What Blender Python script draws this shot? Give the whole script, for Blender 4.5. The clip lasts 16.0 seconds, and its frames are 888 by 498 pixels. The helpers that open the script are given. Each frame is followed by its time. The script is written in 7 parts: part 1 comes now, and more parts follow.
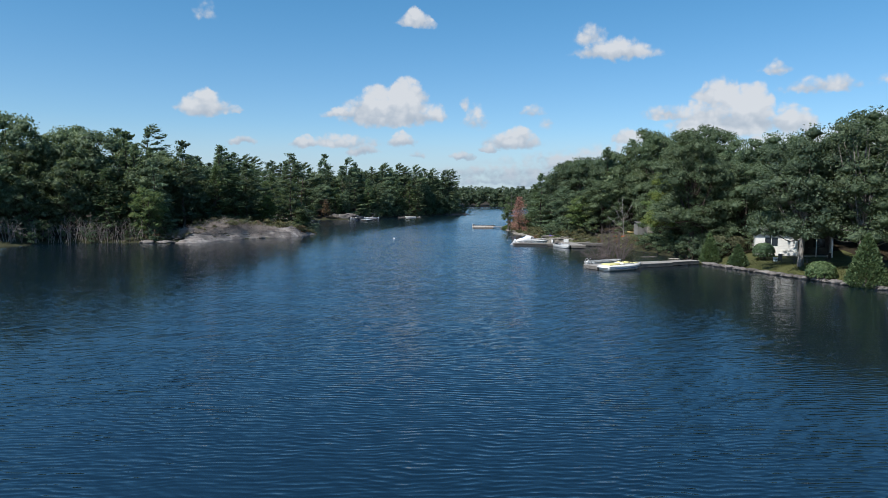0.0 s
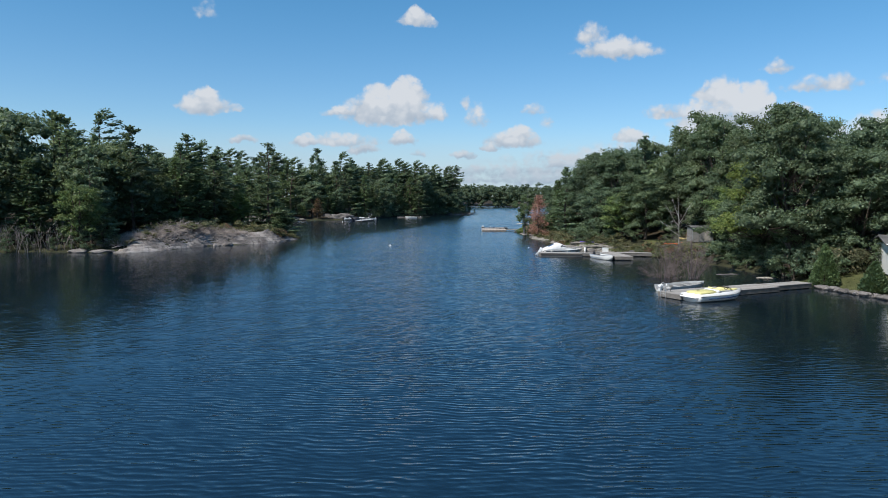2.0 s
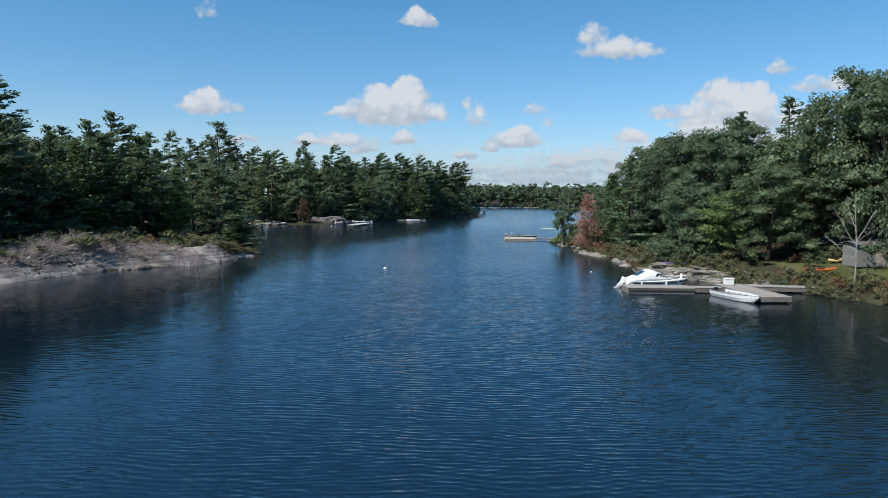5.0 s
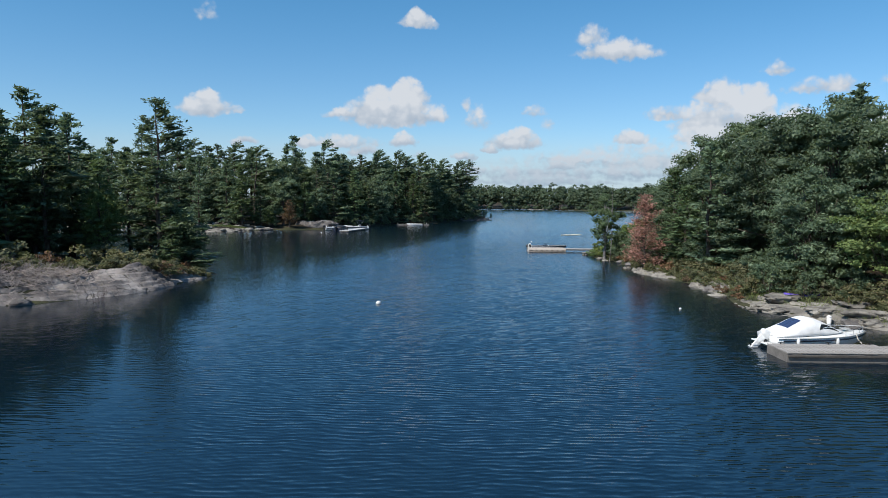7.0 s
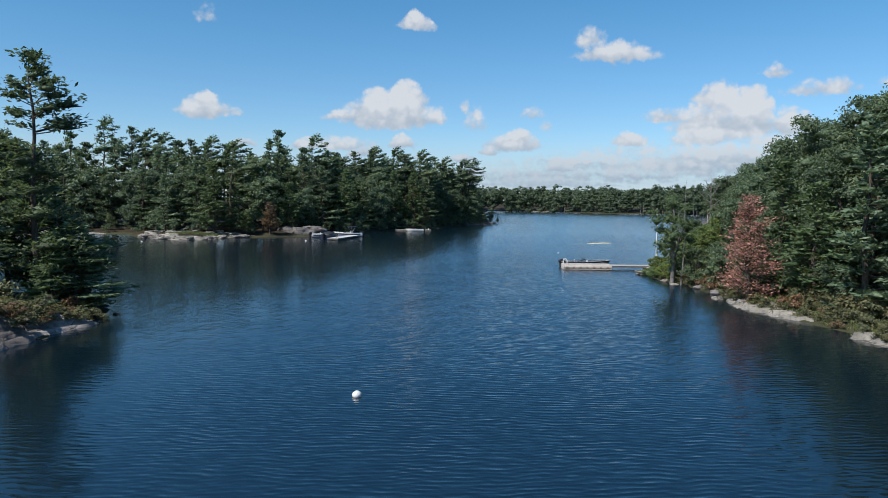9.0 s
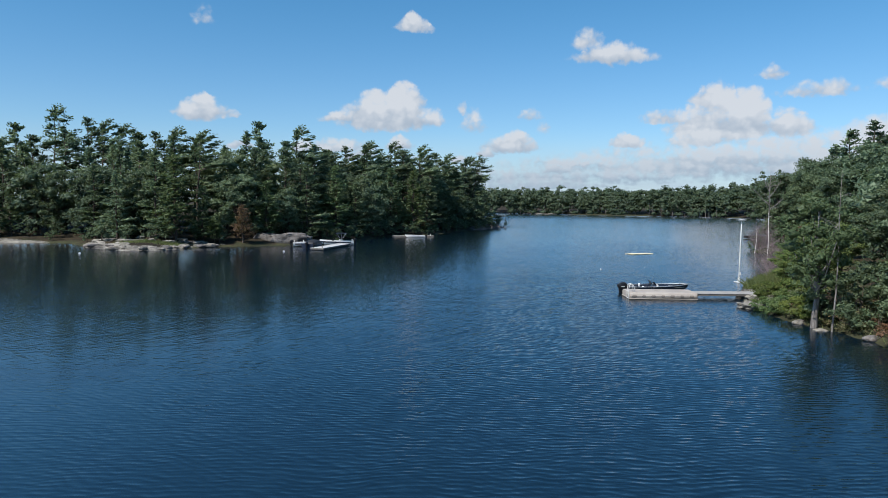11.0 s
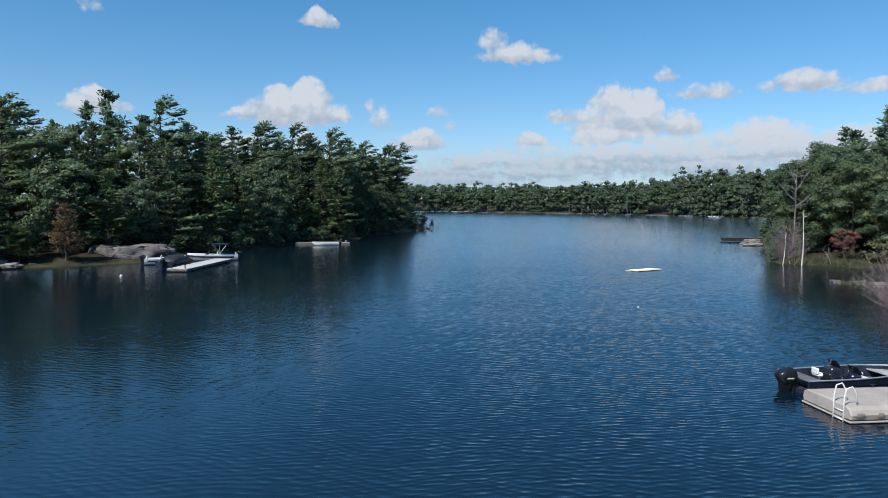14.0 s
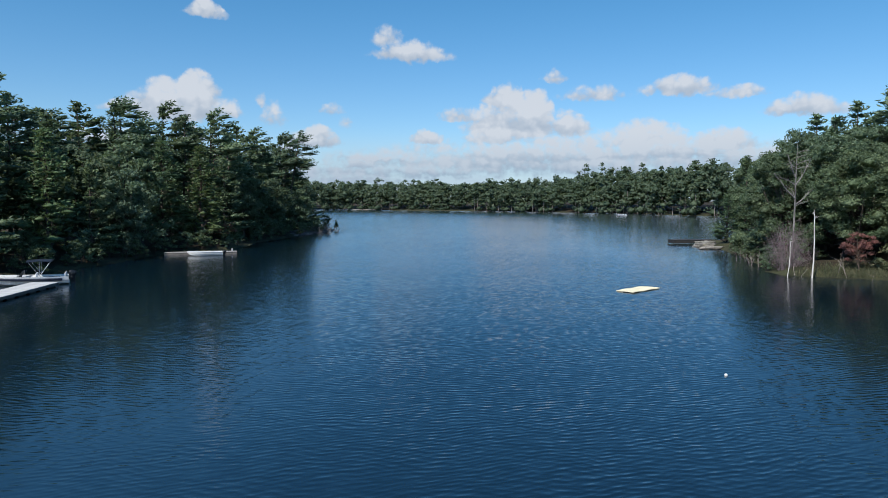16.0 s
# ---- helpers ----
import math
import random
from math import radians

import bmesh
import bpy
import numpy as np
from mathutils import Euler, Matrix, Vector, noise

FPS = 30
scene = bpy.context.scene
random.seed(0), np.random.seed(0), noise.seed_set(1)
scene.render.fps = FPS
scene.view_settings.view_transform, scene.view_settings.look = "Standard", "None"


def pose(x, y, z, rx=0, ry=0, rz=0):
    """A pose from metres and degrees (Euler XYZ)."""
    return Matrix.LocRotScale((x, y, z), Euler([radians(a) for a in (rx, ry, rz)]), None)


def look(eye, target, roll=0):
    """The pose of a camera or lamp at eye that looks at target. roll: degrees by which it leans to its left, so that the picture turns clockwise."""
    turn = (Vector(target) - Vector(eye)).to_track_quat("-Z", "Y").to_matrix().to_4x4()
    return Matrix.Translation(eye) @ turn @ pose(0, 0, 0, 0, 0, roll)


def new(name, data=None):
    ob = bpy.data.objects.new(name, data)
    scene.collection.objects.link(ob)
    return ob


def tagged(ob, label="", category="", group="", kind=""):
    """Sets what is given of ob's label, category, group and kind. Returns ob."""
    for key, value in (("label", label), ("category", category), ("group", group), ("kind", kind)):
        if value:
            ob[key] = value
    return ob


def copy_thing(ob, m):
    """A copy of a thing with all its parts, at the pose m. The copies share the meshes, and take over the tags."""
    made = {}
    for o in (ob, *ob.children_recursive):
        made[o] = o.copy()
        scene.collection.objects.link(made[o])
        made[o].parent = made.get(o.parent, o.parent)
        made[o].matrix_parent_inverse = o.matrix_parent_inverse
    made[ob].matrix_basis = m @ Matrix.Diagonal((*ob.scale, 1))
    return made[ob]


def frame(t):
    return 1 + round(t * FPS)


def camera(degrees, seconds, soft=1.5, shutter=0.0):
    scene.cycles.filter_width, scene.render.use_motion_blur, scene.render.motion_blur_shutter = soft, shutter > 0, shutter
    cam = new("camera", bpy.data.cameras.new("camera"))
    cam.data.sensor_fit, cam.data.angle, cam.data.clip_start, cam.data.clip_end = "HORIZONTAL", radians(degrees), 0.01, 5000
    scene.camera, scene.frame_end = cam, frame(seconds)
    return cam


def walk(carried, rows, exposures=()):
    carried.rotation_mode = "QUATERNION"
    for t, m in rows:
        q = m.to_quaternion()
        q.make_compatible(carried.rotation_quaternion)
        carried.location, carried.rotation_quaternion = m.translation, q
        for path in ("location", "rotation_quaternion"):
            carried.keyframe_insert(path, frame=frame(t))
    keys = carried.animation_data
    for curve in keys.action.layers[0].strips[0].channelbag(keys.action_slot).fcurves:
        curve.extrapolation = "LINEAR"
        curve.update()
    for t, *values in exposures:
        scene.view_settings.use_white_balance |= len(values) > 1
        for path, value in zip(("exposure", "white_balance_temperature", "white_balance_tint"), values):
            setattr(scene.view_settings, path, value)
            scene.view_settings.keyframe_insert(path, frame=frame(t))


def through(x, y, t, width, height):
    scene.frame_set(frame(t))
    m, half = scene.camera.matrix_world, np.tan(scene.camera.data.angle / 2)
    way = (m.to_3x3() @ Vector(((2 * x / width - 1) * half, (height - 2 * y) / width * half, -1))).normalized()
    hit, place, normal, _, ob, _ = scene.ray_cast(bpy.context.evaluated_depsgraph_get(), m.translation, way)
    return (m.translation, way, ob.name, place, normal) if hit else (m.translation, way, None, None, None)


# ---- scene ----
cam = camera(66.0, 16.0, soft=0.9)
# seconds, x, y, z, pitch, roll, yaw
PATH = [
    (0.0, 0.586, 0.532, 7.209, -4.125, 0.565, -0.172),
    (0.5, 0.386, 6.135, 7.199, -4.144, 0.572, -0.217),
    (1.0, 0.164, 11.726, 7.189, -4.170, 0.579, -0.214),
    (1.5, -0.081, 17.306, 7.182, -4.202, 0.588, -0.172),
    (2.0, -0.349, 22.873, 7.177, -4.235, 0.597, -0.118),
    (2.5, -0.639, 28.428, 7.173, -4.265, 0.606, -0.086),
    (3.0, -0.950, 33.969, 7.171, -4.284, 0.615, -0.094),
    (3.5, -1.280, 39.497, 7.171, -4.289, 0.622, -0.115),
    (4.0, -1.626, 45.011, 7.173, -4.281, 0.627, -0.115),
    (4.2, -1.768, 47.213, 7.175, -4.274, 0.628, -0.106),
    (5.0, -2.345, 55.997, 7.184, -4.233, 0.631, -0.045),
    (5.7, -2.851, 63.656, 7.196, -4.188, 0.631, -0.006),
    (6.3, -3.276, 70.203, 7.209, -4.148, 0.630, -0.017),
    (6.5, -3.415, 72.383, 7.214, -4.136, 0.630, -0.029),
    (7.0, -3.755, 77.827, 7.227, -4.103, 0.630, -0.057),
    (7.5, -4.088, 83.266, 7.241, -4.069, 0.630, -0.066),
    (8.0, -4.416, 88.705, 7.255, -4.029, 0.627, -0.086),
    (8.5, -4.745, 94.146, 7.270, -3.982, 0.622, -0.139),
    (9.0, -5.080, 99.592, 7.284, -3.931, 0.612, -0.172),
    (9.2, -5.217, 101.772, 7.289, -3.910, 0.607, -0.166),
    (10.0, -5.782, 110.505, 7.308, -3.835, 0.576, -0.075),
    (10.7, -6.297, 118.160, 7.321, -3.793, 0.538, -0.175),
    (11.3, -6.743, 124.729, 7.328, -3.785, 0.498, -0.658),
    (11.5, -6.889, 126.919, 7.330, -3.788, 0.483, -0.919),
    (12.0, -7.243, 132.393, 7.332, -3.809, 0.443, -1.751),
    (12.5, -7.564, 137.861, 7.332, -3.846, 0.402, -2.814),
    (13.0, -7.833, 143.319, 7.330, -3.889, 0.362, -4.196),
    (13.5, -8.030, 148.761, 7.326, -3.932, 0.323, -5.807),
    (14.0, -8.138, 154.183, 7.320, -3.969, 0.290, -7.989),
    (14.5, -8.141, 159.583, 7.313, -4.001, 0.264, -10.818),
    (15.0, -8.033, 164.957, 7.304, -4.032, 0.247, -12.900),
    (15.5, -7.807, 170.306, 7.294, -4.069, 0.238, -15.402),
    (16.0, -7.463, 175.630, 7.283, -4.114, 0.240, -16.629),
]
walk(cam, [(t, pose(x, y, z, 90 + p, 0, w) @ pose(0, 0, 0, 0, 0, r)) for t, x, y, z, p, r, w in PATH],
     exposures=((0.0, 0.3, 6500, 10), (9.0, 0.3, 6460, 10), (11.5, 0.28, 6350, 10), (16.0, 0.25, 6250, 10)))

# ---- light ----
SUN_EL, SUN_AZ = radians(50), radians(-129)   # azimuth from +y towards +x
sun_dir = Vector((math.sin(SUN_AZ) * math.cos(SUN_EL), math.cos(SUN_AZ) * math.cos(SUN_EL), math.sin(SUN_EL)))
sun = new("sun", bpy.data.lights.new("sun", "SUN"))
sun.data.energy, sun.data.angle, sun.data.color = 4.8, radians(0.53), (1.0, 0.95, 0.87)
sun.matrix_world = look((0, 0, 60), Vector((0, 0, 60)) - sun_dir)


class Nodes:
    """Short hand for building a node tree."""

    def __init__(self, tree):
        self.tree = tree

    def add(self, kind, inputs=None, **props):
        n = self.tree.nodes.new(kind)
        if "operation" in props:
            n.operation = props.pop("operation")
        if "data_type" in props:
            n.data_type = props.pop("data_type")
        for key, value in props.items():
            if key == "noise_dimensions":
                n.noise_dimensions = value
            elif key == "sky_type":
                n.sky_type = value
            elif key == "blend_type":
                n.blend_type = value
            elif key == "feature":
                n.feature = value
            elif key == "clamp":
                n.use_clamp = value
        for key, value in (inputs or {}).items():
            self.put(n.inputs[key], value)
        return n

    def put(self, socket, value):
        if isinstance(value, bpy.types.NodeSocket):
            self.tree.links.new(value, socket)
        else:
            socket.default_value = value

    def math(self, op, a, b=0.0, c=0.0, clamp=False):
        return self.add("ShaderNodeMath", {0: a, 1: b, 2: c}, operation=op, clamp=clamp).outputs[0]

    def vec(self, op, a, b=(0, 0, 0), c=(0, 0, 0)):
        n = self.add("ShaderNodeVectorMath", {0: a, 1: b}, operation=op)
        if op == "MULTIPLY_ADD":
            self.put(n.inputs[2], c)
        return n

    def noise(self, vector, scale, detail=4.0, rough=0.55, distortion=0.0):
        return self.add("ShaderNodeTexNoise", {"Vector": vector, "Scale": scale, "Detail": detail, "Roughness": rough, "Distortion": distortion}).outputs["Fac"]

    def ramp(self, fac, stops):
        n = self.tree.nodes.new("ShaderNodeValToRGB")
        el = n.color_ramp.elements
        while len(el) < len(stops):
            el.new(0.5)
        for e, (p, c) in zip(el, stops):
            e.position, e.color = p, (*c, 1) if len(c) == 3 else c
        self.put(n.inputs[0], fac)
        return n.outputs[0]

    def mix(self, fac, a, b, blend="MIX"):
        n = self.tree.nodes.new("ShaderNodeMix")
        n.data_type, n.blend_type = "RGBA", blend
        self.put(n.inputs[0], fac)
        self.put(n.inputs[6], (*a, 1) if isinstance(a, tuple) and len(a) == 3 else a)
        self.put(n.inputs[7], (*b, 1) if isinstance(b, tuple) and len(b) == 3 else b)
        return n.outputs[2]

    def smooth(self, x, lo, hi):
        n = self.tree.nodes.new("ShaderNodeMapRange")
        n.interpolation_type = "SMOOTHSTEP"
        for k, v in enumerate((x, lo, hi, 0.0, 1.0)):
            self.put(n.inputs[k], v)
        return n.outputs[0]


# fair-weather cumulus: azimuth and elevation of the middle, half width and half height, in degrees, and density
CLOUDS_WEST = [
    (-19.1, 7.2, 1.7, 1.0, 1.1), (-19.0, 8.0, 0.9, 0.6, 1.0), (-16.8, 7.0, 0.7, 0.3, 0.6), (-4.4, 7.3, 3.7, 1.5, 1.25), (-3.1, 8.6, 1.6, 1.3, 1.25), (-5.3, 8.1, 1.6, 1.2, 1.2),
    (-8.4, 7.0, 1.3, 0.5, 0.9), (-0.8, 7.1, 1.1, 0.9, 0.8), (2.7, 6.8, 1.1, 1.2, 0.6), (1.8, 7.9, 0.4, 0.6, 0.6), (7.4, 7.4, 1.1, 0.6, 0.65), (8.5, 6.4, 0.6, 0.8, 0.4),
    (5.7, 4.9, 2.2, 0.8, 1.0), (6.2, 5.5, 1.1, 0.6, 1.0), (3.9, 4.3, 0.9, 0.4, 0.9), (-2.3, 14.4, 1.3, 0.7, 0.95), (-2.5, 15.0, 0.5, 0.5, 0.9), (13.8, 11.9, 2.7, 0.9, 1.0),
    (12.1, 13.1, 1.2, 1.1, 0.7),
]
CLOUDS_MIDDLE = [
    (-18.8, 14.2, 0.8, 0.9, 0.4), (25.6, 10.0, 1.0, 0.6, 0.7), (28.8, 8.6, 2.4, 0.7, 0.7), (22.3, 6.5, 3.3, 1.7, 1.25), (21.9, 8.3, 1.6, 1.1, 1.25), (24.0, 7.2, 1.6, 1.6, 1.2),
    (18.4, 7.0, 2.1, 0.7, 0.75), (26.6, 6.2, 1.7, 1.1, 1.05), (20.7, 5.2, 2.7, 0.6, 0.8), (15.2, 5.2, 1.2, 0.6, 1.05), (-16.1, 4.5, 1.0, 0.4, 0.9), (-11.3, 4.6, 0.9, 0.6, 0.95),
    (-8.0, 4.7, 2.6, 0.6, 0.75), (-6.4, 4.0, 1.2, 0.5, 0.95), (-3.4, 4.9, 1.1, 0.7, 1.05), (-2.2, 3.7, 0.7, 0.4, 0.7), (1.6, 3.7, 0.9, 0.4, 0.9),
]
CLOUDS_EAST = [
    (9.4, 2.9, 1.2, 0.4, 0.95), (11.9, 3.4, 3.3, 0.6, 0.6), (15.7, 2.4, 5.0, 0.5, 0.7), (4.2, 2.5, 1.4, 0.4, 0.6), (7.8, 1.6, 7.1, 0.4, 0.65), (35.3, 8.9, 2.4, 0.9, 1.0),
    (39.8, 8.3, 2.2, 0.5, 0.6), (44.3, 7.0, 2.4, 0.8, 1.0), (32.9, 5.1, 3.5, 1.3, 0.9), (38.3, 4.7, 3.0, 0.9, 0.95), (34.6, 3.9, 5.9, 0.6, 0.9), (43.5, 3.4, 4.7, 0.8, 0.8),
    (22.0, 3.8, 8.0, 0.6, 0.7), (10.8, 3.4, 2.8, 0.4, 0.75), (15.5, 3.1, 6.2, 0.4, 0.7), (30.3, 2.6, 9.2, 0.6, 0.75),
    (28.0, 3.6, 19.0, 1.9, 0.8), (9.0, 2.3, 12.0, 0.7, 0.62),
]


def make_world():
    world = bpy.data.worlds.new("sky")
    scene.world = world
    world.use_nodes = True
    n = Nodes(world.node_tree)
    world.node_tree.nodes.clear()
    sky = n.add("ShaderNodeTexSky", sky_type="NISHITA")
    sky.sun_disc, sky.sun_elevation, sky.sun_rotation = False, SUN_EL, SUN_AZ
    sky.altitude, sky.air_density, sky.dust_density, sky.ozone_density = 250, 1.0, 0.25, 4.0
    way = n.add("ShaderNodeTexCoord").outputs["Generated"]
    sep = n.add("ShaderNodeSeparateXYZ", {0: way})
    x, y, z = sep.outputs
    az = n.math("ARCTAN2", x, y)
    el = n.math("ARCSINE", z)
    flat = n.add("ShaderNodeCombineXYZ", {0: n.math("MULTIPLY", az, 57.2958), 1: n.math("MULTIPLY", el, 57.2958), 2: 0.0}).outputs[0]
    # ragged outlines: shift the place by noise before the cloud shapes are read
    big = n.add("ShaderNodeTexNoise", {"Vector": flat, "Scale": 0.42, "Detail": 2.0, "Roughness": 0.5})
    billow = n.add("ShaderNodeTexNoise", {"Vector": flat, "Scale": 1.1, "Detail": 3.5, "Roughness": 0.55})
    half = (0.5, 0.5, 0.5)
    shifted = n.vec("MULTIPLY_ADD", n.vec("SUBTRACT", big.outputs["Color"], half).outputs[0], (1.1, 0.7, 0), flat).outputs[0]
    shifted = n.vec("MULTIPLY_ADD", n.vec("SUBTRACT", billow.outputs["Color"], half).outputs[0], (0.9, 0.8, 0), shifted).outputs[0]
    body, lift = 0.0, 0.0
    for a, e, w, h, dens in CLOUDS_WEST + CLOUDS_MIDDLE + CLOUDS_EAST:
        # q is the place within the cloud; the base is flatter than the top
        e, w, h = e - 0.3 * h, w * 1.12, h * (1.55 if w > 2.4 and h < 0.7 else 1.35)
        q = n.vec("MULTIPLY_ADD", shifted, (0.84 / w, 0.84 / h, 0), (-0.84 * a / w, -0.84 * e / h, 0)).outputs[0]
        qs = n.add("ShaderNodeSeparateXYZ", {0: q}).outputs
        base = n.math("MULTIPLY_ADD", n.math("MINIMUM", qs[1], 0.0), 1.1, qs[1])
        side = n.math("MULTIPLY_ADD", n.math("MAXIMUM", qs[1], 0.0), 0.45, 0.9)
        wide = n.math("MULTIPLY", qs[0], side)
        r2 = n.math("MULTIPLY_ADD", base, base, n.math("MULTIPLY", wide, wide))
        f = n.math("MULTIPLY_ADD", r2, -dens, dens, clamp=True)
        body = n.math("MAXIMUM", f, body)
        lift = n.math("MULTIPLY_ADD", f, qs[1], lift)
    # rounded heads on the clouds, large and small
    def heads(scale):
        v = n.add("ShaderNodeTexVoronoi", {"Vector": puffed, "Scale": scale, "Smoothness": 0.35}, feature="SMOOTH_F1")
        return n.math("SUBTRACT", 0.48, v.outputs["Distance"])

    fray = n.add("ShaderNodeTexNoise", {"Vector": flat, "Scale": 1.4, "Detail": 3.0, "Roughness": 0.5})
    puffed = n.vec("MULTIPLY_ADD", n.vec("SUBTRACT", fray.outputs["Color"], half).outputs[0], (0.7, 0.7, 0), flat).outputs[0]
    head = n.math("MULTIPLY_ADD", heads(2.1), 0.5, heads(0.85))
    fine = n.noise(flat, 2.0, 4.0, 0.55)
    thick = n.math("MULTIPLY_ADD", head, 0.62, n.math("MULTIPLY_ADD", n.math("SUBTRACT", fine, 0.5), 0.7, body))
    thick = n.math("MULTIPLY_ADD", n.math("MINIMUM", lift, 0.0), 0.5, thick)
    mask = n.math("MULTIPLY", n.smooth(thick, 0.0, 0.78), n.smooth(body, 0.0, 0.4))
    light = n.math("ADD", n.math("MULTIPLY_ADD", lift, 1.3, 0.58), n.math("MULTIPLY", head, 0.75))
    tone = n.ramp(light, [(0.0, (3.3, 3.9, 4.7)), (0.45, (4.25, 4.75, 5.4)), (0.95, (5.8, 6.05, 6.4))])
    tone = n.mix(n.smooth(z, 0.0, 0.11), n.mix(1.0, tone, (0.63, 0.74, 0.84), "MULTIPLY"), tone)
    tint = n.mix(n.smooth(z, 0.0, 0.35), (0.85, 0.985, 1.1), (0.51, 1.0, 1.13))
    clear = n.mix(1.0, sky.outputs[0], tint, "MULTIPLY")
    # pale layered haze close over the horizon
    layer = n.noise(n.vec("MULTIPLY", flat, (0.12, 0.9, 1)).outputs[0], 1.0, 4.0, 0.6)
    haze = n.math("MULTIPLY", n.smooth(el, 0.11, 0.015), n.math("MULTIPLY_ADD", layer, 0.9, 0.25))
    clear = n.mix(haze, clear, (4.0, 4.95, 6.0))
    colour = n.mix(n.math("MULTIPLY", mask, 0.95), clear, tone)
    back = n.add("ShaderNodeBackground", {"Color": colour, "Strength": 0.096})
    out = n.add("ShaderNodeOutputWorld")
    world.node_tree.links.new(back.outputs[0], out.inputs[0])
    world.cycles.sampling_method, world.cycles.sample_map_resolution = "MANUAL", 512


make_world()

# ---- materials ----
def material(name):
    m = bpy.data.materials.new(name)
    m.use_nodes = True
    m.node_tree.nodes.clear()
    return m, Nodes(m.node_tree)


def finish(m, n, shader):
    out = n.add("ShaderNodeOutputMaterial")
    m.node_tree.links.new(shader, out.inputs[0])
    return m


def principled(n, colour, rough=0.6, metal=0.0, spec=0.5, bump=None, strength=0.3, distance=0.02, **more):
    p = n.add("ShaderNodeBsdfPrincipled", {"Base Color": (*colour, 1) if isinstance(colour, tuple) else colour, "Roughness": rough, "Metallic": metal, "Specular IOR Level": spec})
    for key, value in more.items():
        n.put(p.inputs[key.replace("_", " ")], value)
    if bump is not None:
        b = n.add("ShaderNodeBump", {"Strength": strength, "Distance": distance, "Height": bump})
        n.put(p.inputs["Normal"], b.outputs[0])
    return p


def plain(name, dark, lite, rough=0.5, scale=3.0, fine=30.0, metal=0.0, bump=0.15, distance=0.01, spec=0.5):
    """A surface with stains at one scale and grain at another."""
    m, n = material(name)
    at = n.add("ShaderNodeTexCoord").outputs["Object"]
    big, small = n.noise(at, scale, 5.0, 0.6), n.noise(at, fine, 4.0, 0.6)
    fac = n.math("MULTIPLY_ADD", small, 0.4, n.math("MULTIPLY", big, 0.6))
    rnd = n.add("ShaderNodeObjectInfo").outputs["Random"]
    col = n.mix(n.smooth(fac, 0.32, 0.68), dark, lite)
    col = n.mix(n.math("MULTIPLY", rnd, 0.16), col, (0.05, 0.05, 0.05), "MIX")
    return finish(m, n, principled(n, col, n.math("MULTIPLY_ADD", big, 0.2, rough - 0.1), metal, spec, small, bump, distance).outputs[0])


def foliage(name, low, high, tip, through=0.35, rough=0.55, hues=0.055):
    """Leaves: every leaf has its own tone, every tree its own cast, and light comes through them."""
    m, n = material(name)
    geo, obj = n.add("ShaderNodeNewGeometry"), n.add("ShaderNodeObjectInfo")
    one, tree = geo.outputs["Random Per Island"], obj.outputs["Random"]
    col = n.mix(n.smooth(one, 0.0, 1.0), low, high)
    col = n.mix(n.smooth(one, 0.8, 1.0), col, tip)
    patch = n.noise(n.add("ShaderNodeTexCoord").outputs["Object"], 0.45, 3.0)
    col = n.mix(n.math("MULTIPLY", n.smooth(patch, 0.4, 0.75), 0.5), col, tip)
    spray = n.noise(n.add("ShaderNodeTexCoord").outputs["Object"], 3.2, 4.0, 0.7)
    col = n.mix(n.smooth(spray, 0.58, 0.38), col, n.mix(1.0, col, (0.55, 0.6, 0.6), "MULTIPLY"))
    hue = n.add("ShaderNodeHueSaturation", {"Hue": n.math("MULTIPLY_ADD", tree, hues, 0.4955 - hues / 2), "Saturation": n.math("MULTIPLY_ADD", tree, -0.25, 1.05), "Value": n.math("MULTIPLY_ADD", n.math("FRACT", n.math("MULTIPLY", tree, 7.31)), 0.55, 0.75), "Color": col})
    col = hue.outputs[0]
    a = principled(n, col, rough, 0.0, 0.35, spray, 0.6, 0.15)
    b = n.add("ShaderNodeBsdfTranslucent", {"Color": n.mix(0.35, col, (0.16, 0.2, 0.02))})
    mix = n.add("ShaderNodeMixShader", {0: through, 1: a.outputs[0], 2: b.outputs[0]})
    return finish(m, n, mix.outputs[0])


def bark(name, dark, lite, scale=6.0):
    m, n = material(name)
    at = n.add("ShaderNodeTexCoord").outputs["Object"]
    stretched = n.vec("MULTIPLY", at, (1, 1, 0.22)).outputs[0]
    ridge, stain = n.noise(stretched, scale, 6.0, 0.65), n.noise(at, 0.8, 3.0)
    col = n.mix(n.smooth(ridge, 0.35, 0.65), dark, lite)
    col = n.mix(n.math("MULTIPLY", n.smooth(stain, 0.5, 0.7), 0.4), col, dark)
    return finish(m, n, principled(n, col, 0.9, 0.0, 0.2, ridge, 0.6, 0.04).outputs[0])


